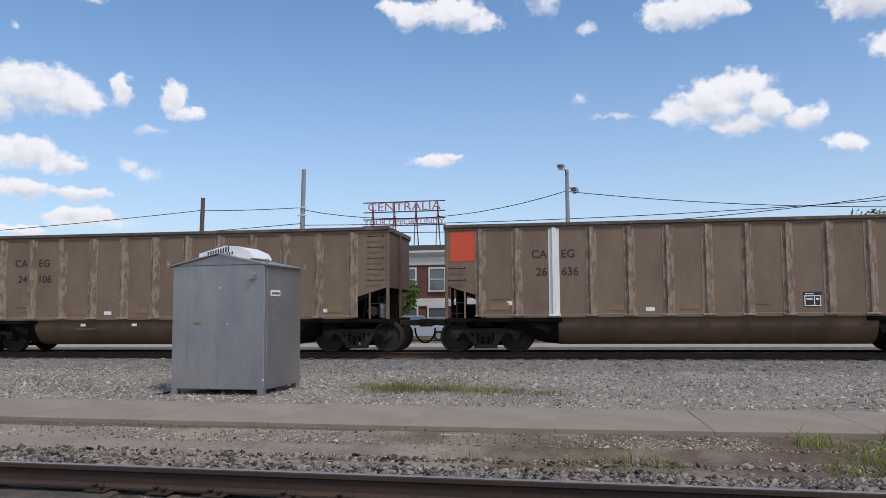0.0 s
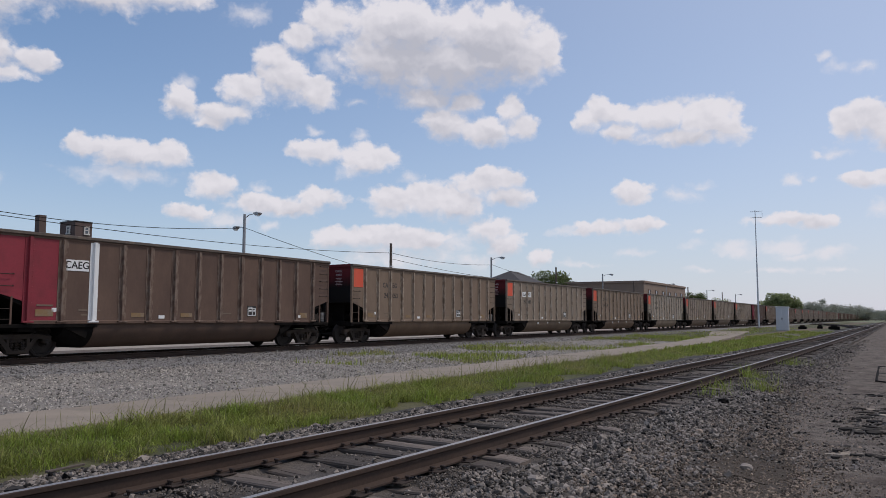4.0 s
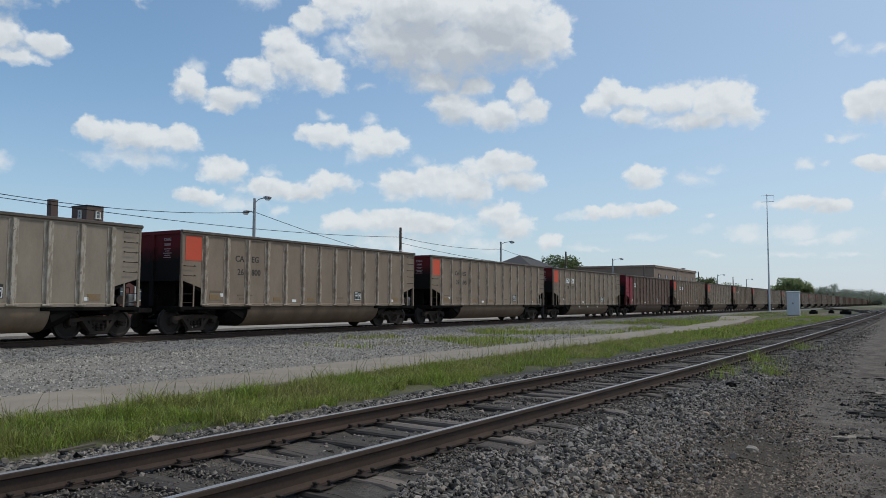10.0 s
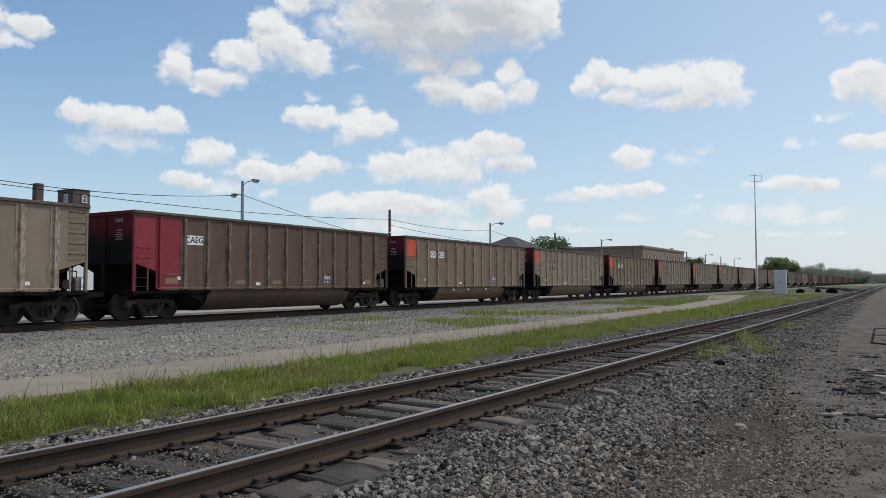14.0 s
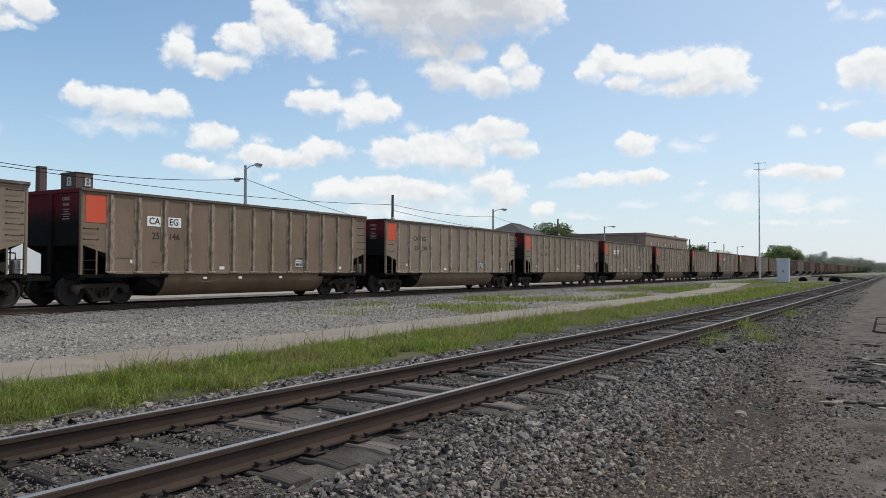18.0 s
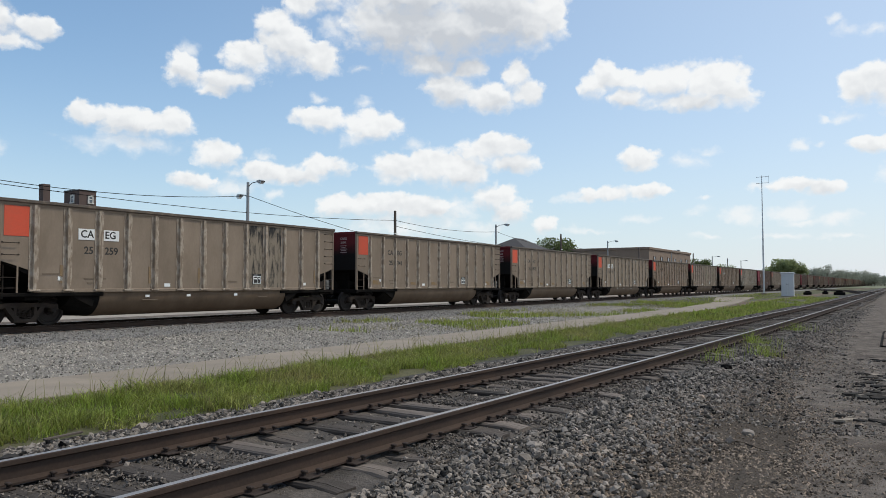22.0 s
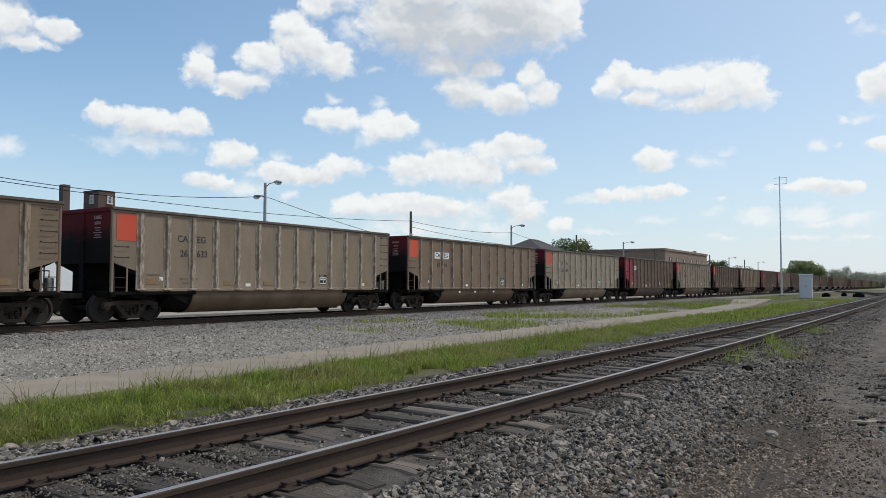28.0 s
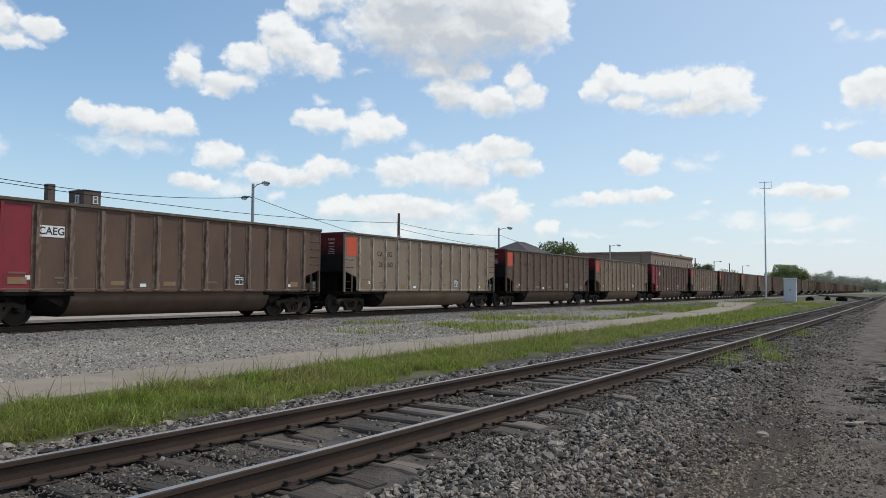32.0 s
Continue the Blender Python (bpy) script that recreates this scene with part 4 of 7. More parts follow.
def end_wall_shape():
    s = Shape()
    s.box(0.02, 0.05, -SIDE + 0.085, SIDE - 0.085, 1.92, TOP - 0.1)
    s.box(-0.03, 0.05, -SIDE + 0.09, SIDE - 0.09, TOP - 0.14, TOP - 0.005, 0.012)
    s.box(-0.035, 0.03, -0.10, 0.10, 1.0, TOP - 0.13, 0.01)
    s.box(-0.02, 0.03, -SIDE + 0.085, SIDE - 0.085, 1.90, 1.98)
    return s


def shaded_box_shape():
    """The dark hollow behind an end: centre plate and braces, the recess's shade put into their black."""
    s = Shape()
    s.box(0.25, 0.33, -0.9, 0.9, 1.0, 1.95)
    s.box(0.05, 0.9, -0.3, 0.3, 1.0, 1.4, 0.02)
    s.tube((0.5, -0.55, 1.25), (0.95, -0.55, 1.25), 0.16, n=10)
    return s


def bracket_post_shape():
    s = Shape()
    s.box(0.0, 0.09, -SIDE - 0.012, -SIDE + 0.08, SILL - 0.02, TOP - 0.16, 0.008)
    for i in range(18):
        z = 1.25 + i * 0.13
        s.box(0.02, 0.055, -SIDE - 0.03, -SIDE, z - 0.02, z + 0.02, 0.006)
    return s


def rung_shape():
    s = Shape()
    s.path([(0, -SIDE, 0.02), (0, -SIDE - 0.075, 0), (0.46, -SIDE - 0.075, 0), (0.46, -SIDE, 0.02)], 0.012, 6)
    s.box(-0.018, 0.018, -SIDE - 0.010, -SIDE, -0.008, 0.035)
    return s.box(0.442, 0.478, -SIDE - 0.010, -SIDE, -0.008, 0.035)


def stile_shape():
    return Shape().box(0.55, 0.60, -SIDE, -SIDE + 0.03, SILL - 0.02, 1.80)


def low_rung_shape():
    return Shape().tube((0.05, -SIDE + 0.012, 0), (0.58, -SIDE + 0.012, 0), 0.013, n=6)


def brake_rod_shape():
    return Shape().tube((0.30, -SIDE + 0.25, SILL - 0.1), (0.30, -SIDE + 0.25, 1.9), 0.02, n=6)


def side_frame_shape(y):
    """Cast truck frame with its two windows, as seen from the side."""
    s = Shape()
    d0, d1 = y - 0.09, y + 0.09
    s.prism([(-0.95, 0.62), (-0.60, 0.70), (0.60, 0.70), (0.95, 0.62), (0.95, 0.50), (0.60, 0.57), (-0.60, 0.57), (-0.95, 0.50)], d0, d1)
    s.prism([(-0.62, 0.60), (-0.46, 0.60), (-0.16, 0.22), (-0.30, 0.18)], d0, d1)
    s.prism([(0.62, 0.60), (0.46, 0.60), (0.16, 0.22), (0.30, 0.18)], d0, d1)
    s.box(-0.34, 0.34, d0, d1, 0.13, 0.24, 0.02)
    for x in (-0.30, 0.30):
        s.box(x - 0.045, x + 0.045, d0, d1, 0.2, 0.6, 0.01)
    for x in (-0.89, 0.89):
        s.box(x - 0.13, x + 0.13, d0, d1, 0.42, 0.66, 0.03)
    return s


def spring_shape():
    """One coil spring, its windings as ridges."""
    prof = [(0.02, 0.24)]
    for i in range(5):
        z = 0.245 + i * 0.05
        prof += [(0.045, z), (0.072, z + 0.012), (0.072, z + 0.026), (0.045, z + 0.038)]
    return Shape().lathe(prof + [(0.02, 0.50)], 10, "z")


def bolster_shape():
    s = Shape()
    s.box(-0.22, 0.22, -1.0, 1.0, 0.45, 0.72, 0.03)
    s.box(-0.5, 0.5, -0.7, 0.7, 0.30, 0.42, 0.03)
    return s


def wheel_shape():
    s = Shape()
    for y in (-1, 1):
        s.lathe([(0.09, y * 0.82), (0.13, y * 0.83), (0.15, y * 0.79), (0.35, y * 0.765), (0.385, y * 0.82), (0.44, y * 0.82), (0.457, y * 0.81), (0.462, y * 0.72), (0.485, y * 0.70), (0.485, y * 0.685), (0.40, y * 0.68), (0.15, y * 0.72), (0.09, y * 0.70)], 28)
        for i in range(3):
            a = i * 2.0944
            s.box(0.06 * math.cos(a) - 0.015, 0.06 * math.cos(a) + 0.015, min(y * 1.10, y * 1.125), max(y * 1.10, y * 1.125), 0.06 * math.sin(a) - 0.015, 0.06 * math.sin(a) + 0.015)
    s.tube((0, -1.10, 0), (0, 1.10, 0), 0.085, n=12)
    return s


def coupler_shape(a):
    s = Shape()
    s.box(min(0, -a * 0.62), max(0, -a * 0.62), -0.09, 0.09, 0.78, 0.95, 0.02)
    s.box(min(-a * 0.60, -a * 0.84), max(-a * 0.60, -a * 0.84), -0.16, 0.14, 0.74, 0.98, 0.05)
    s.path([(0, -0.2, 0.72), (-a * 0.3, -0.28, 0.62)], 0.02, 6)
    return s


def hose_shape():
    s = Shape()
    pts = [(0.82 * math.cos(t) * 0.38, 0, 0.70 - 0.44 * math.sin(t)) for t in [math.pi * i / 10 for i in range(11)]]
    return s.path(pts, 0.028, 6)


def coal_car(marks, number, paint, style):
    """A high-sided coal gondola; x runs along it from the end that leads, z from the railhead. style: one, two or red panels; boxed letters; stripe; far."""
    words = {TAUPE: "dusty taupe", SILVER: "dull silver", BROWN: "grimy brown", PALE: "pale silver"}[paint]
    front = "dark red front panels" if "red" in style else "two orange front panels" if "two" in style else "an orange front panel"
    car = thing("coal_car", (0, 0, 0), f"{words} ribbed coal gondola car with {front}", "train car", "cars of the coal train")
    pan, rib = kit("side_panel", paint, panel_shape), kit("side_rib", RIB_PAINT[paint.name], rib_shape)
    red = "red" in style
    if "far" in style:
        s = Shape()
        for src in [(panel_shape(), i * STEP) for i in range(1, 13)] + [(rib_shape(), i * STEP) for i in range(1, 14)]:
            s.add([(x + src[1], y, z) for x, y, z in src[0].v], src[0].f)
        key = ("side_wall", paint.name)
        if key not in Kit.store:
            Kit.store[key] = s.mesh("side_wall", paint)
        part("side_wall", Kit.store[key], None, car)
    else:
        for i in range(1, 13):
            me = kit("side_panel", RED, panel_shape) if red and i == 1 else kit("side_panel", BLACK_STAIN, panel_shape) if "stain" in style and i in (9, 10) else pan
            part("side_panel", me, None, car, at=(i * STEP, 0, 0))
        for i in range(1, 14):
            me = rib
            if ("stripe" in style and i == 3 and not red) or ("stripe" in style and red and i == 3):
                me = kit("side_rib", WHITE, rib_shape)
            elif red and i == 1:
                me = kit("side_rib", RED, rib_shape)
            part("side_rib", me, None, car, at=(i * STEP, 0, 0))
    lead = RED if red else paint
    part("end_side_panel", kit("end_side_panel", lead, end_panel_shape), None, car)
    part("end_side_panel", kit("end_side_panel_back", paint, lambda: end_panel_shape(True)), None, car, at=(BODY - STEP, 0, 0))
    part("top_chord", kit("top_chord", [paint, CHORD], chord_shape), None, car)
    part("side_sill", kit("side_sill", paint, lambda: Shape().box(STEP, BODY - STEP, -SIDE - 0.03, -SIDE + 0.12, SILL, SILL + 0.11, 0.015)), None, car)
    part("far_side", kit("far_side", paint, far_side_shape), None, car)
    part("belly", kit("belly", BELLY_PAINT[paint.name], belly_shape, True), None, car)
    # under-car shade is painted into the black of these sheets and ends
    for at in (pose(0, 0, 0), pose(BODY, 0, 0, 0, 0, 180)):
        part("slope_sheet", kit("slope_sheet", BLACK, slope_shape), None, car, "near-black slope sheet, shade in its colour", at)
        part("hopper_end", kit("hopper_end", BLACK, hopper_end_shape), None, car, "near-black hopper end, shade in its colour", at)
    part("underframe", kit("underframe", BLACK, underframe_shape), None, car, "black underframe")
    part("end_wall", kit("end_wall", SOOT_END, end_wall_shape), None, car, "red end blackened by soot")
    part("end_wall", kit("end_wall_back", BROWN, end_wall_shape), None, car, "grimy brown end", pose(BODY, 0, 0, 0, 0, 180))
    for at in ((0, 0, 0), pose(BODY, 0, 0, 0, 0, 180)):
        part("end_hollow", kit("end_hollow", BLACK, shaded_box_shape), None, car, "black brake gear", at)
    if "far" not in style:
        part("air_reservoir", kit("air_reservoir", TRUCKMAT, lambda: Shape().tube((BODY - 0.55, -1.35, 1.22), (BODY - 0.55, 0.2, 1.22), 0.15, n=14)), None, car, "dusty air reservoir")
        part("valve_box", kit("valve_box", VALVE, lambda: Shape().box(BODY - 0.30, BODY - 0.10, -1.42, -1.16, 1.02, 1.42, 0.025)), None, car, "pale grey brake valve")
        part("brake_pipe", kit("brake_pipe", TRUCKMAT, lambda: Shape().path([(BODY - 0.2, -1.3, 1.42), (BODY - 0.2, -1.3, 1.62), (BODY - 0.75, -1.2, 1.66), (BODY - 0.85, -1.2, 1.05)], 0.022, 6)), None, car)
    post = kit("corner_post", lead, bracket_post_shape)
    part("corner_post", post, None, car)
    part("corner_post", kit("corner_post", paint, bracket_post_shape), None, car, at=(BODY - 0.09, 0, 0))
    if "far" not in style:
        for at, x in ((0, 0.0), (BODY - 0.65, BODY - 0.63)):
            part("ladder_stile", kit("ladder_stile", paint, stile_shape), None, car, at=(at if at == 0 else BODY - 1.15, 0, 0))
            part("brake_rod", kit("brake_rod", TRUCKMAT, brake_rod_shape), None, car, at=(at, 0, 0))
            for z in (1.14, 1.44):
                part("ladder_rung", kit("ladder_rung", TRUCKMAT, low_rung_shape), None, car, at=(x, 0, z))
        rung = kit("grab_iron", SPIKE, rung_shape)
        for z in (2.08, 2.42):
            part("grab_iron", rung, None, car, at=(0.12, 0, z))
        for z in (2.12, 2.44, 2.76, 3.08, 3.4):
            part("grab_iron", rung, None, car, at=(BODY - 0.62, 0, z))
    if not red:
        part("orange_panel", kit("orange_panel", ORANGE, lambda: Shape().box(0.16, STEP - 0.16, -SIDE - 0.008, -SIDE, 2.62, TOP - 0.2)), None, car, "faded orange panel")
        if "two" in style:
            part("orange_panel", kit("orange_panel_tall", ORANGE, lambda: Shape().box(STEP + 0.16, 2 * STEP - 0.16, -SIDE - 0.008, -SIDE, 2.18, TOP - 0.2)), None, car, "faded orange panel")
            part("orange_panel", kit("orange_panel_low", ORANGE, lambda: Shape().prism([(0.16, 2.64), (STEP - 0.16, 2.64), (STEP - 0.16, 2.2), (0.16, 2.32)], -SIDE - 0.008, -SIDE)), None, car, "faded orange panel")
    for x, z, w, h, m, name in MARKS:
        if ("far" in style and name != "label_plate") or (z < SILL and "boxed" not in style and number[:3] != "241"):
            continue
        if "two" in style and name in ("consolidated_stencil", "stencil_line"):
            x += 0.8
        if name == "yellow_patch" and ("two" in style or "boxed" in style):
            x, z, w, h = (math.floor(x / STEP) + 0.84) * STEP, 1.55, 0.13, 0.55
        part(name, kit(f"{name}_{w}_{h}", m, lambda: Shape().box(-w / 2, w / 2, -SIDE - 0.006, -SIDE + 0.01, -h / 2, h / 2)), None, car, at=(x, -0.010 if name == "stencil_line" else -0.004 if z > SILL else -0.02, z))
    if marks:
        colour = INK
        if red:
            part("lettering", word(marks, 0.31, colour), None, car, "black reporting mark", (2.52, -SIDE - 0.006, 2.78))
            part("letter_board", kit("letter_board_red", WHITE, lambda: Shape().box(-0.40, 0.40, -SIDE - 0.012, -SIDE + 0.016, -0.168, 0.168)), None, car, at=(2.52, 0, 2.78))
        else:
            low = 0.40 if "two" in style else 0.0
            for txt, z, board in ((marks, 2.78 - low, "boxed" in style), (number, 2.28 - low * 0.92, False)):
                if not txt:
                    continue
                a, b = (txt[:2], txt[2:])
                c = (4 if "two" in style else 3) * STEP
                for bit, x in ((a, c - 0.19), (b, c + 0.21)):
                    me = word(bit, 0.32, colour)
                    w = max(v.co.x for v in me.vertices) - min(v.co.x for v in me.vertices)
                    cx = x - w / 2 if x < c else x + w / 2
                    part("lettering", me, None, car, "black reporting mark", (cx, -SIDE - (0.006 if board else -0.009), z))
                    if board:
                        part("letter_board", kit("letter_board", WHITE, lambda: Shape().box(-0.27, 0.27, -SIDE - 0.012, -SIDE + 0.016, -0.168, 0.168)), None, car, at=(c - 0.43 if x < c else c + 0.43, 0, z))
    if "far" not in style:
        for txt, z, big in (("CAEG" if marks == "CAEG" else marks, 3.36, 0.15), (number, 3.18, 0.13)):
            if txt:
                part("end_lettering", word(txt, big, END_WHITE), None, car, "white reporting mark", pose(0.012, -0.78, z, 0, 0, -90))
        for i, w in enumerate((0.34, 0.22, 0.44, 0.30, 0.40)):
            part("end_stencil", kit(f"end_stencil_{w}", END_WHITE, lambda: Shape().box(0.010, 0.02, -w / 2, w / 2, -0.014, 0.014)), None, car, at=(0, -0.78, 3.03 - 0.075 * i))
    for a, x in ((1, 1.1), (-1, BODY - 1.1)):
        bogie = part("bogie", kit("bolster", TRUCKMAT, bolster_shape), None, car, "dusty cast-steel truck", (x, 0, 0))
        for y in (-1.0, 1.0):
            part("side_frame", kit(f"side_frame_{y}", TRUCKMAT, lambda: side_frame_shape(y)), None, bogie)
            if "far" not in style and y < 0:
                for dx in (-0.17, 0.0, 0.17):
                    part("spring", kit("spring", TRUCKMAT, spring_shape), None, bogie, at=(dx, y, 0))
        for dx in (-0.89, 0.89):
            w = part("wheelset", kit("wheelset", WHEEL, wheel_shape, True), None, bogie)
            w.matrix_parent_inverse = Matrix.Translation((dx, 0, 0.462))
        part("coupler", kit(f"coupler_{a}", TRUCKMAT, lambda: coupler_shape(a)), None, car, at=(0 if a == 1 else BODY, 0, 0))
    part("air_hose", kit("air_hose", BLACK, hose_shape), None, car, at=(-0.82, -0.22, 0))
    return car


BLACK_STAIN = material("stained_taupe_paint", (0.235, 0.19, 0.14), 0.7, vary=0.2, scale=1.5, fine=25, bump=0.1, tint=(0.025, 0.022, 0.02), tint_scale=2.2, tint_at=0.53, tint_soft=0.05, stretch=(1.8, 1.8, 0.5))
# small plates and patches along the side: x, z, width, height, paint, name
MARKS = [(1.55, 1.33, 0.55, 0.2, YELLOW, "yellow_patch"), (1.86, 1.42, 0.17, 0.12, WHITE, "label_plate"), (4.75, 1.28, 0.5, 0.14, YELLOW, "yellow_patch"),
         (5.7, 1.22, 0.24, 0.11, WHITE, "label_plate"), (6.75, 1.28, 0.5, 0.14, YELLOW, "yellow_patch"), (9.9, 1.45, 0.46, 0.40, INK, "consolidated_stencil"),
         (9.9, 1.545, 0.42, 0.025, WHITE, "stencil_line"), (9.9, 1.285, 0.42, 0.025, WHITE, "stencil_line"), (9.703, 1.415, 0.025, 0.24, WHITE, "stencil_line"), (10.097, 1.415, 0.025, 0.24, WHITE, "stencil_line"),
         (9.94, 1.415, 0.02, 0.24, WHITE, "stencil_line"), (9.82, 1.46, 0.15, 0.05, WHITE, "stencil_line"), (10.02, 1.46, 0.08, 0.05, WHITE, "stencil_line"), (9.82, 1.60, 0.22, 0.02, WHITE, "stencil_line"),
         (12.9, 1.3, 0.45, 0.2, YELLOW, "yellow_patch"), (12.62, 1.25, 0.2, 0.11, WHITE, "label_plate"), (3.0, 1.42, 0.75, 0.05, GHOST, "faded_stencil"),
         (3.0, 1.28, 0.55, 0.05, GHOST, "faded_stencil"), (8.6, 1.35, 0.5, 0.05, GHOST, "faded_stencil"), (1.55, 1.55, 0.5, 0.05, GHOST, "faded_stencil"),
         (4.9, 0.86, 0.16, 0.08, WHITE, "label_plate"), (6.6, 0.86, 0.16, 0.08, WHITE, "label_plate"), (8.8, 0.86, 0.16, 0.08, WHITE, "label_plate"),
         (5.0, 0.74, 0.6, 0.03, GHOST, "faded_stencil"), (10.2, 0.76, 0.5, 0.03, GHOST, "faded_stencil")]
WORDS = {}


def word(text, size, colour):
    if (text, size, colour.name) not in WORDS:
        WORDS[text, size, colour.name] = lettering(text, size, colour)
    return WORDS[text, size, colour.name]


SILVERS = (TAUPE, SILVER, TAUPE, BROWN)
ROSTER = {0: ("CAEG", "24106", TAUPE, "one"), 1: ("CAEG", "26636", TAUPE, "one stripe"), 2: ("AERX", "24020", SILVER, "two"), 3: ("AERX", "24011", SILVER, "two"),
          4: ("CAEG", "25110", SILVER, "boxed"), 5: ("CAEG", "", BROWN, "red stripe"), 6: ("CAEG", "24053", TAUPE, "one"), 7: ("CAEG", "25100", SILVER, "boxed"),
          8: ("CAEG", "24174", TAUPE, "one"), 9: ("CAEG", "26790", PALE, "one"), 10: ("CAEG", "26800", SILVER, "one"), 11: ("CAEG", "26845", SILVER, "one"),
          12: ("CAEG", "25217", SILVER, "boxed"), 13: ("CAEG", "", BROWN, "red"), 14: ("CAEG", "", TAUPE, "boxed"), 15: ("CAEG", "26685", SILVER, "one"),
          16: ("CAEG", "25146", TAUPE, "boxed"), 17: ("CAEG", "25290", SILVER, "one"), 18: ("CAEG", "26687", SILVER, "one"), 19: ("CAEG", "25259", SILVER, "boxed stain"),
          20: ("CAEG", "25341", SILVER, "one"), 21: ("CAEG", "26812", SILVER, "one"), 22: ("CAEG", "25043", SILVER, "boxed"), 23: ("CAEG", "", TAUPE, "one"),
          24: ("CAEG", "26633", SILVER, "one"), 25: ("CAEG", "1014", TAUPE, "boxed"), 26: ("CAEG", "26864", PALE, "one"), 27: ("CAEG", "", BROWN, "red"),
          28: ("CAEG", "26662", SILVER, "one"), 31: ("CAEG", "", BROWN, "red")}
TRAIN = {}
for _k in range(-1, 60):
    _r = ROSTER.get(_k, ("CAEG", "", SILVERS[(_k * 7) % 4], "one" if (_k * 5) % 9 else "red"))
    TRAIN[_k] = coal_car(_r[0], _r[1], _r[2], _r[3] + (" far" if _k > 33 else ""))
# where the leading corner of car 1 stands along the track
TRAVEL = [(0.0, -3.3), (1.0, -15.75), (4.0, -53.1), (9.0, -115.5), (13.0, -165.4), (19.0, -241.2), (23.0, -292.4), (28.0, -357.65), (32.0, -410.3)]


# ---- sleepers, ballast stones ----
FASTENING = fastening_mesh()
_rnd = random.Random(4)
_x = -13.0
while _x < 104:
    _turn = math.degrees(math.atan((near_y(_x + 0.5) - near_y(_x - 0.5)))) + _rnd.uniform(-1.2, 1.2)
    part("tie", TIE_MESHES[_rnd.randrange(12)], None, near_track, at=pose(_x, near_y(_x) + _rnd.uniform(-0.09, 0.09), _rnd.uniform(-0.022, 0.0), 0, _rnd.uniform(-0.9, 0.9), _turn + _rnd.uniform(-1.5, 1.5)))
    if -4 < _x < 46:
        for _s in (-0.7535, 0.7535):
            part("tie_plate", FASTENING, None, near_track, at=pose(_x, near_y(_x) + _s, 0, 0, 0, _turn))
    _x += 0.51 + _rnd.uniform(-0.085, 0.085)


def joined_ties(name, x0, x1, line, parent):
    v, f = [], []
    x = x0
    while x < x1:
        n, c = len(v), line(x)
        v += [(x + a, c + b, z) for a in (-0.115, 0.115) for b in (-1.29, 1.29) for z in (-0.34, -0.175)]
        f += [tuple(i + n for i in q) for q in ((0, 1, 3, 2), (4, 6, 7, 5), (0, 4, 5, 1), (2, 3, 7, 6), (1, 5, 7, 3))]
        x += 0.52
    return tagged(part(name, raw_mesh(name, v, f, TIE), None, parent), kind="stuff")


joined_ties("far_ties", 104, 190, near_y, near_track)
joined_ties("ties", -60, 190, lambda x: TRAIN_Y, main_track)


